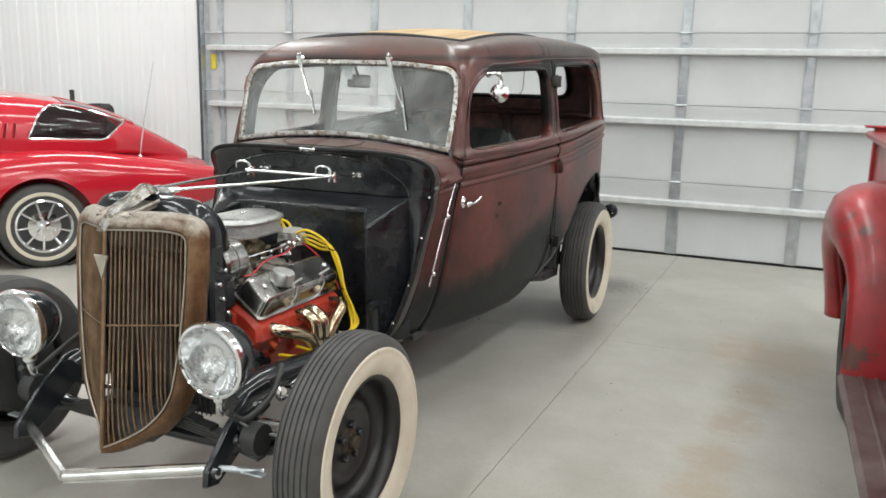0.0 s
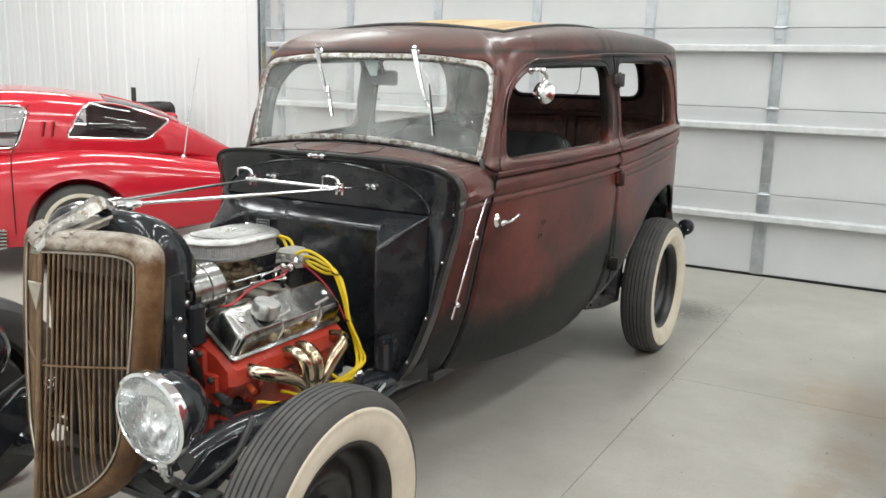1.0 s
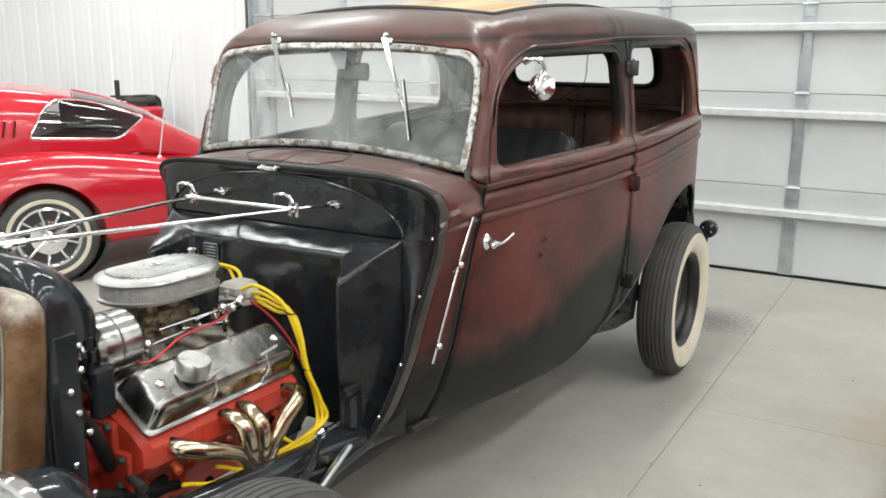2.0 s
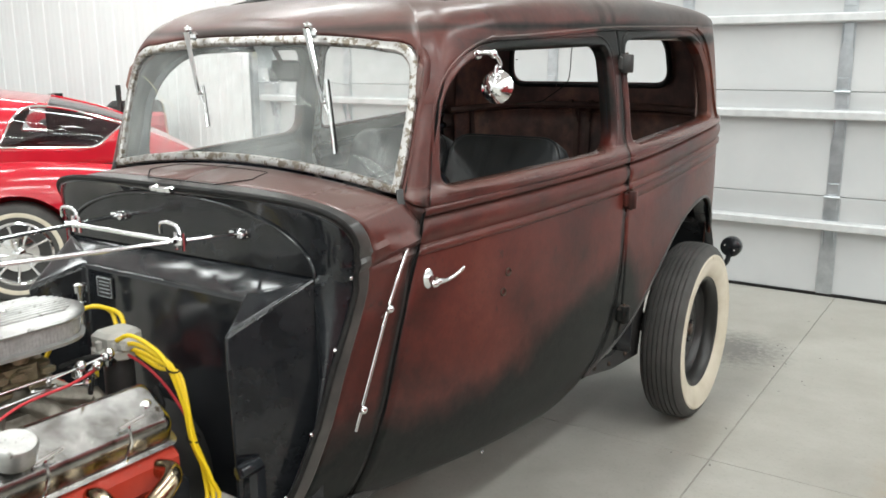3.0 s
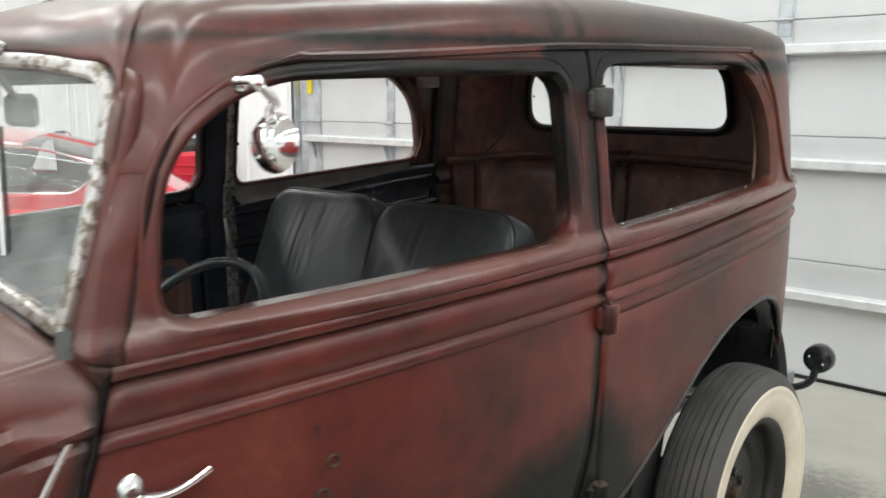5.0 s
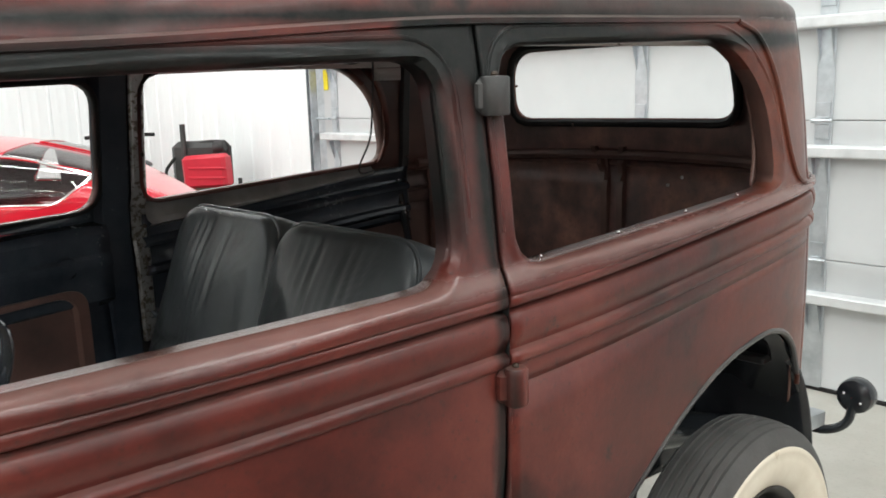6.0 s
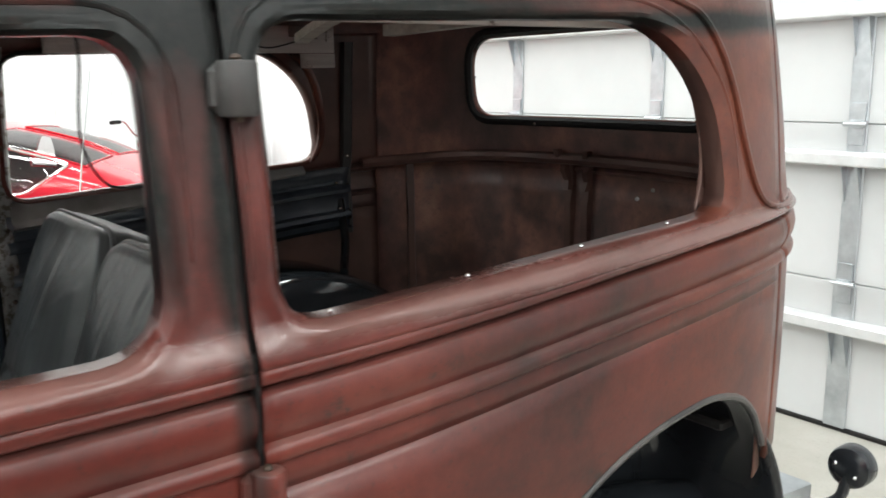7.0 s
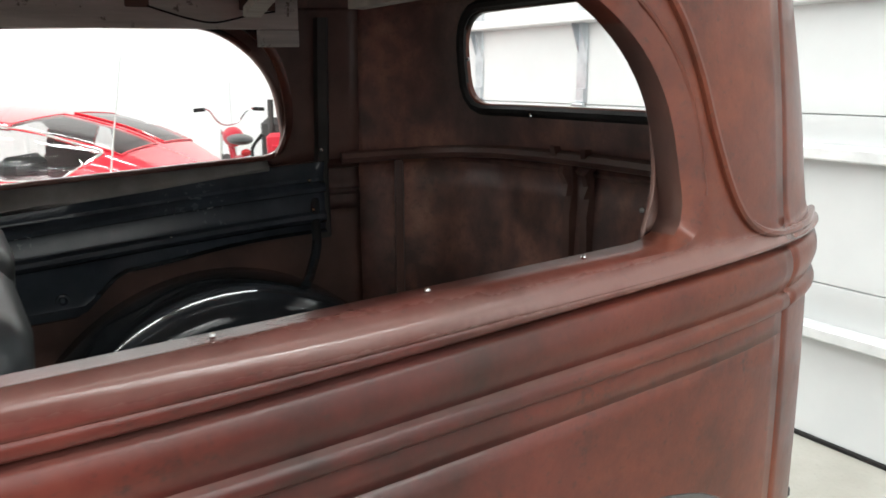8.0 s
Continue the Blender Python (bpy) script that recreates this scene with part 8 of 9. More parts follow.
rows = [c2_section(u) for u in np.concatenate((np.linspace(-3.40, -3.2, 6), np.linspace(-3.15, 1.0, 52), np.linspace(1.03, 1.32, 8)))]
g.grid(rows, loop=True)
g.cap(rows[0], True).cap(rows[-1])
c2_body = part("body", g, C2_RED, c2, "glossy red fibreglass body", sharp=50)


def cut(ob, geo):
    """Takes a shape out of a mesh for good."""
    tool = new("cutter", geo.mesh("cutter", None))
    tool.parent = ob.parent
    mod = ob.modifiers.new("cut", "BOOLEAN")
    mod.operation, mod.object, mod.solver = "DIFFERENCE", tool, "EXACT"
    bpy.context.view_layer.update()
    me = bpy.data.meshes.new_from_object(ob.evaluated_get(bpy.context.evaluated_depsgraph_get()))
    ob.modifiers.clear()
    ob.data = me
    me.set_sharp_from_angle(angle=radians(40))
    old = tool.data
    bpy.data.objects.remove(tool)
    bpy.data.meshes.remove(old)


for u in (0.0, -2.49):
    g = Geo().lathe([(0.352, -0.30), (0.352, 0.25)], Matrix.Translation((0, u, 0.318)) @ AX @ Matrix(), 40)
    cut(c2_body, g)
    g = Geo().lathe([(0.352, -0.25), (0.352, 0.30)], Matrix.Translation((-2 * C2W, u, 0.318)) @ AX, 40)
    cut(c2_body, g)
for u in (0.0, -2.49):
    for x in (-0.16, -2 * C2W + 0.16):
        g = Geo().lathe([(0.352, -0.14), (0.373, -0.14), (0.373, 0.110), (0.352, 0.110)], Matrix.Translation((x, u, 0.335)) @ AX, 36, caps=False)
        g.lathe([(0.385, -0.002), (0.001, 0.002)], Matrix.Translation((x + (-0.14 if x > -0.8 else 0.14), u, 0.335)) @ AX, 36, caps=False)
        part("wheel_liner", g, BLACK_DULL, c2)

# fastback cabin
top_z = spline([-1.62, -1.4, -1.05, -0.75, -0.40, 0.0, 0.35, 0.6, 0.9, 1.20], [0.885, 1.02, 1.20, 1.262, 1.285, 1.255, 1.19, 1.115, 0.97, 0.80])
top_w = spline([-1.62, -1.3, -0.9, -0.4, 0.0, 0.4, 0.8, 1.20], [0.60, 0.60, 0.56, 0.54, 0.52, 0.45, 0.33, 0.16])
base_w = spline([-1.62, -1.0, -0.4, 0.1, 0.5, 0.8, 1.20], [0.70, 0.735, 0.745, 0.735, 0.66, 0.54, 0.30])


def cabin(u, f):
    """A point of the cabin's left side: f = 0 at the belt, 1 at the roof's centre."""
    zb, zt = min(0.84, deck(u)) - 0.02, top_z(u)
    a = f * math.pi / 2
    e = 0.62
    x = lerp(top_w(u) * 0.55, base_w(u), math.cos(a) ** 0.55) if f < 0.72 else lerp(0, lerp(top_w(u) * 0.55, base_w(u), math.cos(0.72 * math.pi / 2) ** 0.55), (1 - f) / 0.28)
    z = lerp(zb, zt, math.sin(a) ** e)
    return Vector((x - C2W, u, z))


C2_QUARTER = [(-0.06, 0.945, 0.03), (0.48, 0.920, 0.04), (0.66, 1.055, 0.03), (0.32, 1.165, 0.10), (0.07, 1.195, 0.12)]
C2_DOORWIN = [(-1.22, 0.865, 0.05), (-0.38, 0.872, 0.05), (-0.29, 1.15, 0.08), (-0.85, 1.185, 0.10)]
_holes = [rounded(C2_QUARTER, 6), rounded(C2_DOORWIN, 6)]


def within(poly, x, y):
    inside = False
    for (x0, y0), (x1, y1) in zip(poly, poly[1:] + poly[:1]):
        if (y0 > y) != (y1 > y) and x < x0 + (y - y0) * (x1 - x0) / (y1 - y0):
            inside = not inside
    return inside


def glazed(u, f):
    p = cabin(u, f)
    return (f < 0.75 and any(within(h, u, p.z) for h in _holes)) or (0.22 < u < 0.72 and 0.62 < f < 0.965) or (-1.50 < u < -1.12 and 0.30 < f)


g = Geo()
us, fs = np.linspace(-1.62, 1.20, 170), np.linspace(0, 1, 64)
for s in (1, -1):
    base_i = len(g.v)
    for u in us:
        for f in fs:
            p = cabin(u, f)
            g.v.append((p.x if s > 0 else -2 * C2W - p.x, p.y, p.z))
    n = len(fs)
    for a in range(len(us) - 1):
        for b in range(n - 1):
            if not glazed((us[a] + us[a + 1]) / 2, (fs[b] + fs[b + 1]) / 2):
                q = (base_i + a * n + b, base_i + (a + 1) * n + b, base_i + (a + 1) * n + b + 1, base_i + a * n + b + 1)
                g.f.append(q if s > 0 else tuple(reversed(q)))
part("cabin", g.outward((-C2W, -0.3, 0.6)), C2_RED, c2, "red fastback roof", 0.012, sharp=55, weld=0.0005)


def find_f(u, z):
    lo, hi = 0.0, 1.0
    for _ in range(24):
        m_ = (lo + hi) / 2
        lo, hi = (m_, hi) if cabin(u, m_).z < z else (lo, m_)
    return lo


C2_BACKING = surface("maroon_backing", (0.060, 0.034, 0.042), (0.095, 0.058, 0.066), 5, (0.45, 0.65), 0, 0.1, 80)


def cabin_patch(outline, name, mat, trim, label):
    """A pane that follows the cabin's side, with a bright surround."""
    pts = rounded(outline, 6)
    cu, cz = sum(p[0] for p in pts) / len(pts), sum(p[1] for p in pts) / len(pts)
    for s in (1, -1):
        rows = []
        for t in (1.0, 0.75, 0.5, 0.25, 0.02):
            row = []
            for u, z in pts:
                uu, zz = lerp(cu, u, t), lerp(cz, z, t)
                p = cabin(uu, find_f(uu, zz)) + Vector((0.003, 0, 0.002))
                row.append(p if s > 0 else Vector((-2 * C2W - p.x, p.y, p.z)))
            rows.append(row)
        g = Geo().grid(rows, loop=True)
        w = part(name, g.outward((-C2W, -0.3, 0.6)), mat, c2, label)
        w.visible_shadow = False
        part("surround", Geo().tube(rows[0], trim, 8, closed=True), CHROME, w)


cabin_patch(C2_QUARTER, "quarter_window", TINT, 0.008, "tinted quarter window with a bright surround")
cabin_patch(C2_DOORWIN, "door_window", TINT, 0.007, "tinted door window")
# added dark panel inside the far quarter, behind the seats, to darken the near pane
rows = []
for u in np.linspace(0.13, 0.70, 12):
    rows.append([Vector((-2 * C2W - p.x + 0.035, p.y, p.z)) for p in (cabin(u, f) for f in np.linspace(0.05, 0.74, 10))])
part("side_trim", Geo().grid(rows), C2_BACKING, c2, "added dark maroon panel behind the far quarter window", 0.006)
# windscreen and divided rear glass
g = Geo()
for s in (1, -1):
    rows = [[cabin(u, f) + Vector((0, -0.004, 0.004)) for f in np.linspace(0.29, 1.0, 12)] for u in np.linspace(-1.51, -1.11, 6)]
    g.grid([[p if s > 0 else Vector((-2 * C2W - p.x, p.y, p.z)) for p in r] for r in rows], flip=s < 0)
part("windscreen", g.outward((-C2W, -0.3, 0.6)), TINT, c2).visible_shadow = False
for s in (1, -1):
    pts = [[cabin(u, f) + Vector((0, 0.004, 0.004)) for f in np.linspace(0.615, 0.97, 10)] for u in np.linspace(0.215, 0.725, 8)]
    if s < 0:
        pts = [[Vector((-2 * C2W - p.x, p.y, p.z)) for p in r] for r in pts]
    w = part("rear_window", Geo().grid(pts).outward((-C2W, -0.3, 0.6)), TINT, c2, "divided rear window")
    w.visible_shadow = False
    edge = pts[0] + [r[-1] for r in pts[1:]] + pts[-1][-2::-1] + [r[0] for r in pts[-2:0:-1]]
    part("surround", Geo().tube(edge, 0.005, 6, closed=True), C2_RED, w)
# dark lining and luggage floor inside
LINING = surface("dark_lining", (0.055, 0.036, 0.042), (0.085, 0.060, 0.066), 5, (0.6, 0.8), 0, 0.1, 80)
g = Geo()
for s in (1, -1):
    base_i = len(g.v)
    for u in us:
        for f in fs:
            p = cabin(u, f)
            x = (p.x + C2W) * 0.972
            g.v.append((s * x - C2W, p.y, (p.z - 0.82) * 0.965 + 0.82))
    for a in range(len(us) - 1):
        for b in range(len(fs) - 1):
            if not glazed((us[a] + us[a + 1]) / 2, (fs[b] + fs[b + 1]) / 2):
                g.f.append((base_i + a * n + b, base_i + (a + 1) * n + b, base_i + (a + 1) * n + b + 1, base_i + a * n + b + 1))
part("lining", g, LINING, c2, "dark cabin lining")
part("luggage_floor", Geo().box((-C2W, -0.30, 0.842), (1.34, 1.55, 0.03), bevel=0.01), LINING, c2)
# seats, dash and wheel seen through the glass
for s in (1, -1):
    x = -C2W + 0.36 * s
    st = part("seat", Geo().box((x, -0.55, 0.50), (0.46, 0.46, 0.16), bevel=0.05), VINYL, c2, "black bucket seat")
    part("backrest", Geo().box((x, -0.30, 0.72), (0.44, 0.12, 0.48), pose(0, 0, 0), 0.05), VINYL, st)
part("dash", Geo().box((-C2W, -1.35, 0.82), (1.30, 0.22, 0.12), bevel=0.04), VINYL, c2)
m_ = pose(-C2W + 0.36, -1.02, 0.86, 68, 0, 0)
part("steering_wheel", Geo().tube([m_ @ Vector((0.19 * math.cos(a), 0.19 * math.sin(a), 0)) for a in np.linspace(0, 6.2832, 33)[:-1]], 0.013, 8, closed=True).tube([m_ @ Vector((-0.18, 0, 0)), m_ @ Vector((0.18, 0, 0))], 0.010), BLACK_DULL, c2)
# door seams, vents, handle, aerial, bumper, side pipe
seam = [Vector((0.003, 0, 0)) + Vector((half_w(-0.42) * k - C2W, -0.42, z)) for k, z in ((0.985, 0.30), (1.0, 0.58), (0.975, 0.70), (0.92, 0.82))]
part("door_seam", Geo().tube(seam + [cabin(-0.355, 0.12) + Vector((0.003, 0, 0)), cabin(-0.30, 0.40) + Vector((0.003, 0, 0.001)), cabin(-0.215, 0.72) + Vector((0.003, 0, 0.002))], 0.0035, 6), GASKET, c2)
for u in (-0.225, -0.165):
    line = [cabin(u + 0.018 * t, find_f(u + 0.018 * t, lerp(0.955, 1.055, t))) for t in dense(0, 1, 6)]
    v = part("vent", Geo().tube([p + Vector((0.004, 0, 0)) for p in line], 0.010, 8), C2_RED, c2, "raised red pillar louvre")
    part("slot", Geo().tube([p + Vector((0.003, 0.014, 0)) for p in line], 0.004, 6), GASKET, v)
part("door_handle", Geo().box((half_w(-0.62) - C2W - 0.012, -0.60, 0.735), (0.016, 0.11, 0.024), bevel=0.006), CHROME, c2, "chrome push-button door handle")
g = Geo().tube([(-0.20, 0.73, 0.78), (-0.195, 0.78, 1.10), (-0.18, 0.86, 1.52)], [0.006, 0.0045, 0.003], 6).lathe([(0.020, -0.01), (0.018, 0.010), (0.007, 0.022)], Matrix.Translation((-0.20, 0.73, 0.785)), 14)
part("aerial", g, CHROME, c2, "thin chrome aerial")
g = Geo().tube(arc_points([(0.02 - 0.20, 0.86, 0.42), (-0.16, 1.0, 0.425), (-0.24, 1.10, 0.43), (-0.50, 1.165, 0.435)], 16), 0.026, 10)
part("rear_bumper", g, CHROME, c2, "chrome rear bumperette")
part("rear_bumper", Geo().tube(arc_points([(-2 * C2W + 0.18, 0.86, 0.42), (-2 * C2W + 0.16, 1.0, 0.425), (-2 * C2W + 0.24, 1.10, 0.43), (-2 * C2W + 0.50, 1.165, 0.435)], 16), 0.026, 10), CHROME, c2)
for x in (0.0, -2 * C2W):
    s = 1 if x == 0 else -1
    g = Geo()
    for k in range(6):
        g.box((x - 0.035 * s, -1.25, 0.205 + 0.024 * k), (0.05, 1.55, 0.017), bevel=0.006)
    part("sill_moulding", g, POLISHED, c2, "ribbed bright sill moulding")
for s in (1, -1):
    for k in (0.28, 0.46):
        m_ = Matrix.Translation((-C2W + s * k, 1.31, 0.58)) @ pose(0, 0, 0, -90, 0, 0)
        part("tail_light", Geo().lathe([(0.062, 0), (0.062, 0.012), (0.05, 0.022), (0.001, 0.028)], m_, 24), RED_LENS, c2)
# spoked bright wheel covers and narrow white stripes
c2_tyre = Geo().lathe([(0.20, -0.085), (0.235, -0.098), (0.285, -0.098), (0.318, -0.080), (0.325, -0.06), (0.327, 0), (0.325, 0.06), (0.318, 0.080), (0.300, 0.092), (0.262, 0.099), (0.225, 0.094), (0.20, 0.080)], AX, 64, caps=False).mesh("tyre", RUBBER, 40)
c2_stripe = Geo().lathe([(0.268, 0.0995), (0.264, 0.1005), (0.243, 0.0995), (0.239, 0.0975)], AX, 64, caps=False).mesh("white_stripe", WHITEWALL, 40)
c2_disc = Geo().lathe([(0.205, 0.075), (0.208, 0.088), (0.196, 0.094), (0.188, 0.086), (0.180, 0.070), (0.125, 0.066), (0.118, 0.078), (0.085, 0.082), (0.045, 0.086), (0.001, 0.088)], AX, 56, caps=False).mesh("wheel_cover", CHROME, 40)
c2_gap = Geo().lathe([(0.182, 0.0715), (0.124, 0.0675)], AX, 56, caps=False).mesh("dark_ring", BLACK_DULL, 40)
c2_spoke = Geo().box((0.076, 0, 0.125), (0.016, 0.017, 0.165), bevel=0.004).mesh("spoke", CHROME, 40)
c2_spin = Geo().lathe([(0.045, 0.08), (0.040, 0.10), (0.018, 0.112), (0.001, 0.114)], AX, 24, caps=False)
for k in range(3):
    c2_spin.box((0.105, 0, 0.045), (0.014, 0.022, 0.07), Matrix.Rotation(2.094 * k, 4, "X"), 0.004)
c2_spin = c2_spin.mesh("spinner", CHROME, 40)
for u in (0.0, -2.49):
    for x, s in ((-0.105, 1), (-2 * C2W + 0.105, -1)):
        w = part("wheel", c2_disc, None, c2, "bright turbine wheel cover with white-striped tyre")
        w.matrix_basis = pose(x, u, 0.327 * 0.95, 15, 0, 0 if s > 0 else 180) @ Matrix.Diagonal((0.95, 0.95, 0.95, 1))
        for nm, me in (("tyre", c2_tyre), ("white_stripe", c2_stripe), ("dark_ring", c2_gap), ("spinner", c2_spin)):
            part(nm, me, None, w)
        for k in range(9):
            sp = part("spoke", c2_spoke, None, w)
            sp.rotation_euler = (2 * math.pi * k / 9, 0, 0)

# ---- the red pickup ----
truck = thing("red_pickup", "old chalky red pickup truck with rounded rear fenders and running boards", "pickup truck", at=(2.0, 1.85, 0), turn=2.6)
sec = [(0.405, 0.030), (0.40, 0.000), (0.42, -0.028), (0.47, -0.046), (0.54, -0.044), (0.60, -0.022), (0.645, 0.035), (0.672, 0.12), (0.682, 0.28), (0.682, 0.44)]


def fender_rows(side_x, s, y0, a0, a1, n):
    """A bulbous fender: round over the wheel, blunt in front, flaring to a tail behind."""
    rows = []
    for a in np.linspace(radians(a0), radians(a1), n):
        ca, sa = math.cos(a), math.sin(a)
        tail_k, nose_k = smooth(radians(60), radians(-14), a), smooth(radians(85), radians(150), a)
        row = []
        for r, x in sec:
            reach = r if ca > 0 else lerp(r, 0.43 + 0.10 * (r - 0.40), 0.9)
            y = reach * math.copysign(abs(ca) ** (1 - 0.35 * (ca < 0)), ca) * (1 + 0.14 * tail_k)
            row.append(Vector((side_x + s * (x + 0.078 * nose_k + 0.070 * tail_k), y0 + y, 0.36 + r * sa)))
        rows.append(row)
    return rows


for side_x, s in ((0.0, 1), (1.82, -1)):
    rows = fender_rows(side_x, s, 0.0, -6, 186, 56)
    fd = part("fender", Geo().grid(rows).outward((0.9, 0, 0.36)), TRUCK_RED, truck, "bulbous chalky red rear fender", 0.006, sharp=60)
    part("fender_bead", Geo().tube([r[0] for r in rows], 0.008, 8), TRUCK_RED, fd)
truck_tyre = Geo().lathe([(0.21, -0.085), (0.26, -0.098), (0.32, -0.092), (0.348, -0.070), (0.355, 0), (0.348, 0.070), (0.32, 0.092), (0.26, 0.098), (0.21, 0.085)], AX, 56, caps=False).mesh("tyre", RUBBER, 40)
truck_rim = Geo().lathe([(0.215, 0.07), (0.205, 0.075), (0.19, 0.03), (0.12, 0.02), (0.10, 0.045), (0.001, 0.05)], AX, 40, caps=False).mesh("rim", WHITEWALL, 40)
for x, s in ((0.17, 1), (1.65, -1)):
    for y in (0.02, -2.95):
        w = part("wheel", truck_rim, None, truck, "cream steel wheel with a black tyre")
        w.matrix_basis = pose(x, y, 0.353, 0, 0, 180 if s > 0 else 0)
        part("tyre", truck_tyre, None, w)

BOARD = surface("running_board", (0.10, 0.060, 0.058), (0.19, 0.15, 0.145), 7, (0.35, 0.6), 0.2, 0.2, 60)
for x in (0.185, 1.635):
    rb = part("running_board", Geo().box((x, -1.50, 0.310), (0.32, 2.14, 0.045), bevel=0.014), BOARD, truck, "worn dark running board with raised ribs")
    for k in range(5):
        part("rib", Geo().box((x - 0.08 + 0.05 * k, -1.50, 0.335), (0.014, 2.06, 0.010), bevel=0.003), BOARD, rb)
g = Geo()
for x in (0.22, 1.60):
    g.box((x, 0.10, 0.88), (0.035, 1.95, 0.56), bevel=0.006)
    g.box((x - 0.02 * (1 if x < 1 else -1), 0.10, 1.17), (0.09, 1.95, 0.04), bevel=0.012)
g.box((0.91, 1.05, 0.85), (1.38, 0.035, 0.50), bevel=0.006).box((0.91, 0.10, 0.60), (1.38, 1.95, 0.03), bevel=0.006).box((0.91, -0.86, 0.88), (1.38, 0.035, 0.56), bevel=0.006)
bed = part("cargo_bed", g, TRUCK_RED, truck, "red cargo bed")
for y in (0.98, 0.0):
    g = Geo().box((0.215, y, 0.92), (0.060, 0.06, 0.60), bevel=0.008).box((0.195, y, 1.215), (0.11, 0.10, 0.012), pose(0, 0, 0), 0.004)
    part("stake_post", g, TRUCK_RED, bed, "red stake post")
g = Geo()
rows = []
for y, w, zt in ((-0.92, 0.62, 1.70), (-1.1, 0.66, 1.76), (-1.8, 0.68, 1.78), (-2.05, 0.68, 1.72), (-2.3, 0.66, 1.22), (-2.4, 0.62, 1.15)):
    rows.append([Vector((0.91 + x * w, y, z)) for x, z in ((-1, 0.48), (-1.02, 0.8), (-1.0, 1.15), (-0.86, zt - 0.12), (-0.7, zt), (0.7, zt), (0.86, zt - 0.12), (1.0, 1.15), (1.02, 0.8), (1, 0.48))])
g.grid(rows, loop=True)
g.cap(rows[0]).cap(rows[-1], True)
part("cab", g.outward((0.91, -1.6, 0.9)), TRUCK_RED, truck, "rounded red cab", sharp=50)
rows = []
for y, w, zt in ((-2.38, 0.58, 1.14), (-2.9, 0.48, 1.12), (-3.4, 0.34, 1.02), (-3.5, 0.28, 0.9)):
    rows.append([Vector((0.91 + x * w, y, z)) for x, z in ((-1, 0.48), (-1, 0.85), (-0.75, zt - 0.04), (0, zt), (0.75, zt - 0.04), (1, 0.85), (1, 0.48))])
g = Geo().grid(rows, loop=True)
g.cap(rows[0]).cap(rows[-1], True)
part("bonnet", g.outward((0.91, -2.9, 0.8)), TRUCK_RED, truck, sharp=50)
for x, s in ((0.0, 1), (1.82, -1)):
    part("front_fender", Geo().grid(fender_rows(x, s, -2.95, -6, 186, 40)).outward((0.9, -2.95, 0.36)), TRUCK_RED, truck, "", 0.006, sharp=60)

# ---- things along the far wall ----
cart = thing("red_generator", "red and black portable machine on an upright frame by the wall", "machine", at=(-5.25, 4.72, 0), turn=34)
CASE_RED = surface("case_red", (0.46, 0.012, 0.03), (0.56, 0.02, 0.04), 6, (0.35, 0.5), 0, 0.05, 60, extra=((0.16, 0.03, 0.02), 10, 0.66))
part("case", Geo().box((0.17, -0.14, 0.80), (0.40, 0.16, 0.28), pose(0, 0, 0, 0, -3, 0), 0.03), CASE_RED, cart, "red plastic casing")
part("engine", Geo().box((-0.02, 0.06, 0.84), (0.50, 0.22, 0.42), bevel=0.05), BLACK_DULL, cart, "black engine block")
part("exhaust_stack", Geo().tube([(-0.12, -0.06, 0.70), (-0.12, -0.06, 1.20)], 0.024, 12), BLACK_DULL, cart)
part("handle", Geo().tube(arc_points([(-0.02, 0.0, 0.98), (0.0, 0.0, 1.04), (0.18, 0.0, 1.05), (0.26, 0.0, 1.02), (0.27, 0.0, 0.92)], 16), 0.012, 8), BLACK_DULL, cart)
g = Geo()
for x in (-0.22, 0.28):
    for y in (-0.16, 0.14):
        g.tube([(x, y, 0.0), (x, y, 0.72)], 0.018, 8)
g.box((0.03, -0.01, 0.60), (0.56, 0.36, 0.03), bevel=0.006).box((0.03, -0.01, 0.25), (0.56, 0.36, 0.03), bevel=0.006)
part("stand", g, BLACK_DULL, cart)
for z, r in ((1.00, 0.055), (0.93, 0.045)):
    part("air_filter", Geo().lathe([(r, -0.05), (r * 1.05, -0.04), (r * 1.05, 0.04), (r * 0.9, 0.05), (0.001, 0.05)], Matrix.Translation((0.20, -0.02, z)) @ pose(0, 0, 0, 0, 80, 0), 20), BLACK_DULL, cart)
part("rusty_guard", Geo().box((0.20, -0.20, 0.64), (0.34, 0.05, 0.07), bevel=0.012), HUB_RUST, cart, "rusty lower guard")
part("case_rib", Geo().box((0.17, -0.224, 0.84), (0.34, 0.012, 0.02), bevel=0.004).box((0.17, -0.224, 0.76), (0.34, 0.012, 0.02), bevel=0.004), CASE_RED, cart)
part("hose", Geo().tube(arc_points([(-0.20, -0.08, 0.92), (-0.26, -0.14, 0.80), (-0.20, -0.16, 0.66), (-0.05, -0.15, 0.62)], 16), 0.014, 8), GASKET, cart)
part("fuel_tank", Geo().box((0.03, -0.01, 0.42), (0.40, 0.28, 0.26), bevel=0.04), BLACK_DULL, cart)

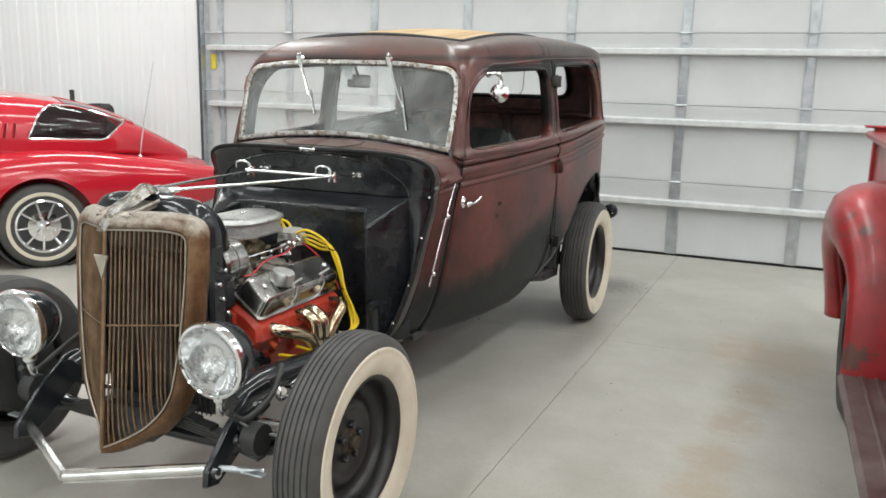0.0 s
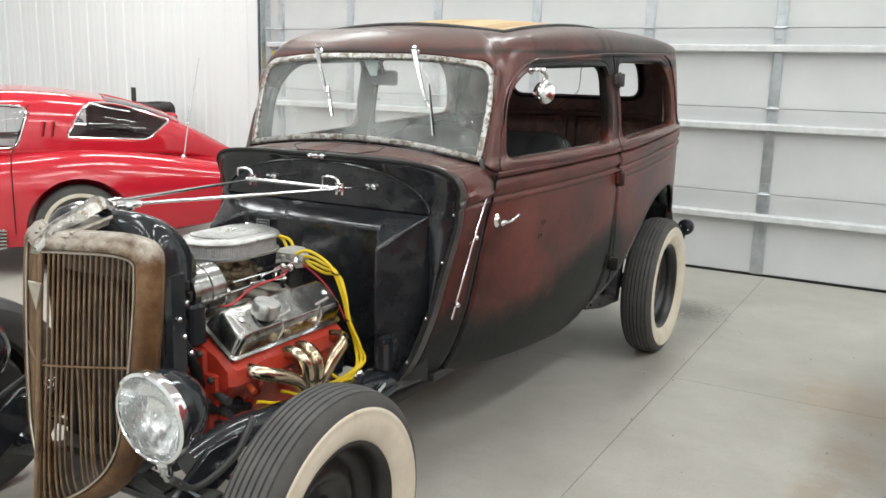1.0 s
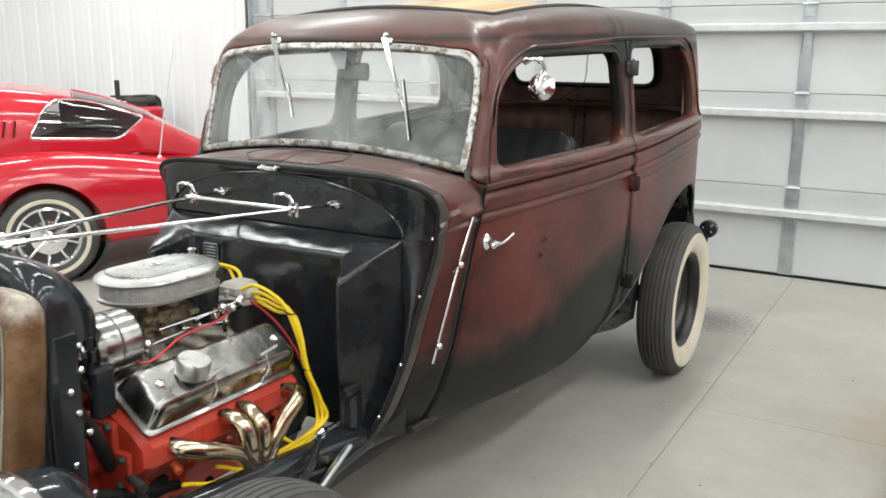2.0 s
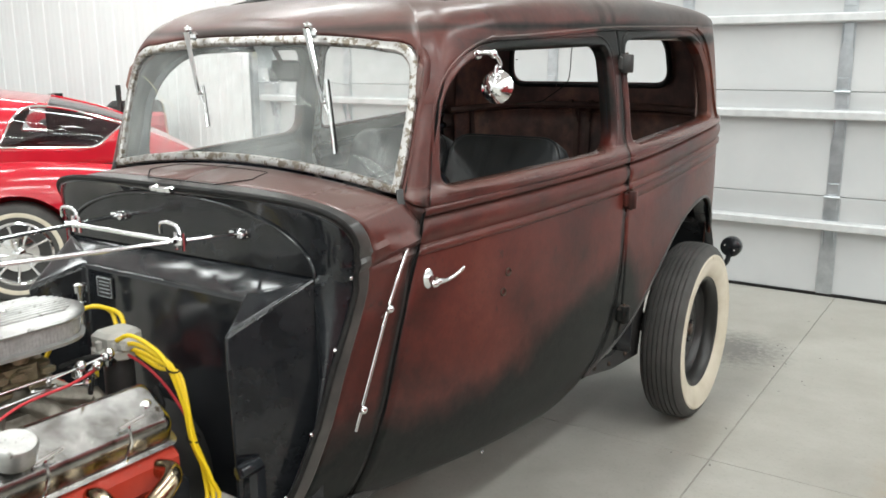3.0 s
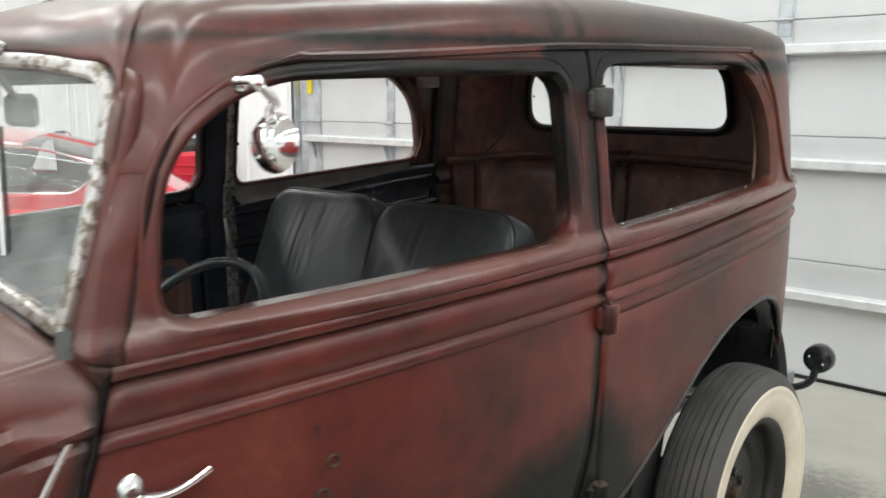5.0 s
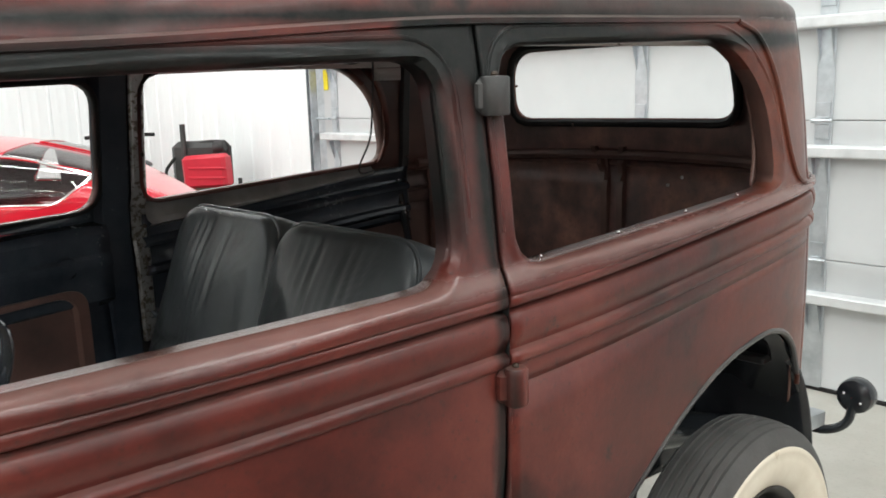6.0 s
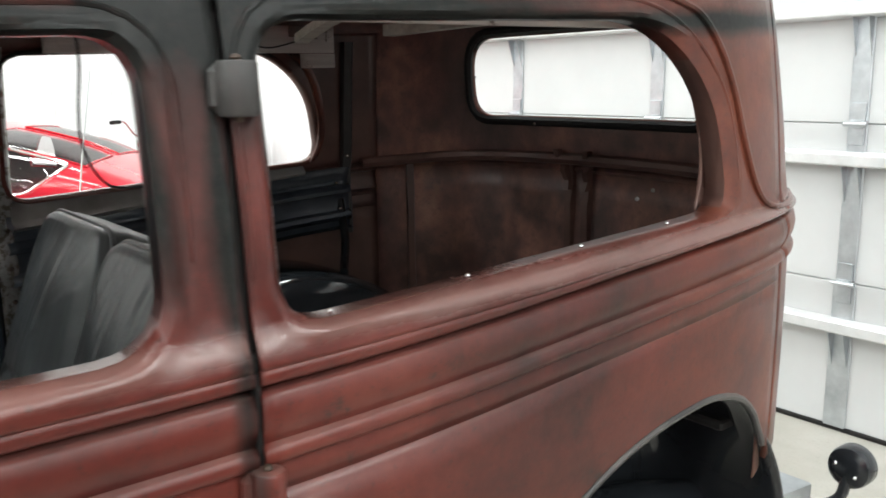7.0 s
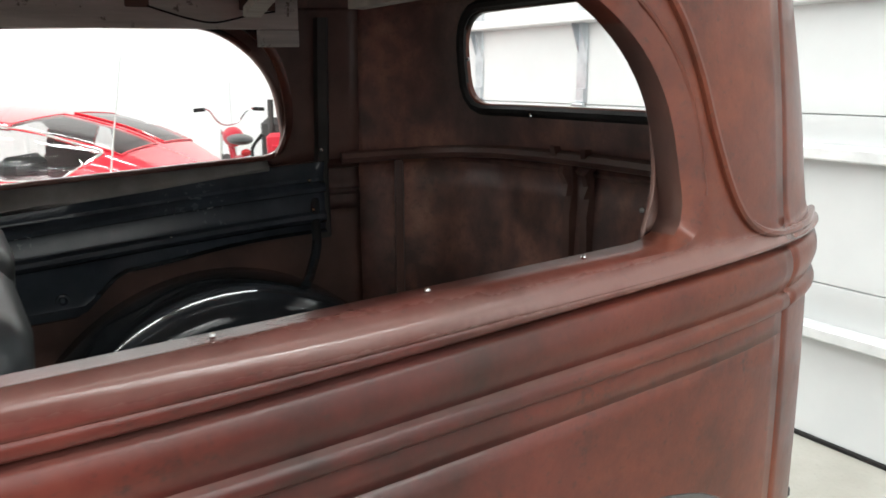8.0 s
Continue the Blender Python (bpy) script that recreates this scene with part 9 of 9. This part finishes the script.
bike = thing("small_motorbike", "small red motorbike with high chrome handlebars", "motorbike", at=(-6.85, 4.76, 0), turn=262)
for y in (-0.58, 0.58):
    w = part("wheel", Geo().tube([(0, y + 0.25 * math.cos(a), 0.30 + 0.25 * math.sin(a)) for a in np.linspace(0, 6.2832, 41)[:-1]], 0.045, 10, closed=True), RUBBER, bike)
    g = Geo()
    for k in range(10):
        a = 0.628 * k
        g.tube([(0, y, 0.30), (0, y + 0.22 * math.cos(a), 0.30 + 0.22 * math.sin(a))], 0.003, 5)
    part("spokes", g, CHROME, w)
part("tank", Geo().ball((0, -0.10, 0.80), 0.16, (0.62, 1.4, 0.62), 16), CASE_RED, bike, "red fuel tank")
part("saddle", Geo().ball((0, 0.30, 0.80), 0.17, (0.7, 1.7, 0.30), 16), VINYL, bike, "black saddle")
part("frame", Geo().tube([(0, -0.40, 0.80), (0, 0.0, 0.60), (0, 0.45, 0.66), (0, 0.58, 0.30), (0, 0.05, 0.32), (0, -0.36, 0.70)], 0.018, 8), CASE_RED, bike)
part("fork", Geo().tube([(0.07, -0.58, 0.30), (0.07, -0.38, 0.86)], 0.016, 8).tube([(-0.07, -0.58, 0.30), (-0.07, -0.38, 0.86)], 0.016, 8), CHROME, bike)
hb = part("handlebar", Geo().tube(arc_points([(-0.31, -0.24, 1.06), (-0.20, -0.30, 1.06), (-0.08, -0.37, 0.92), (0.08, -0.37, 0.92), (0.20, -0.30, 1.06), (0.31, -0.24, 1.06)], 24), 0.011, 8), CHROME, bike, "high chrome handlebar")
for s in (1, -1):
    part("grip", Geo().tube([(0.24 * s, -0.28, 1.062), (0.34 * s, -0.225, 1.058)], 0.019, 8), GASKET, hb)
part("engine", Geo().box((0, 0.02, 0.42), (0.22, 0.30, 0.24), bevel=0.04), CAST, bike)
part("tail_light", Geo().ball((0, 0.62, 0.70), 0.05, (1, 0.7, 0.7), 12), RED_LENS, bike)
part("exhaust", Geo().tube(arc_points([(0.10, -0.10, 0.40), (0.14, 0.0, 0.26), (0.14, 0.4, 0.30), (0.14, 0.72, 0.40)], 16), 0.028, 8), CHROME, bike)
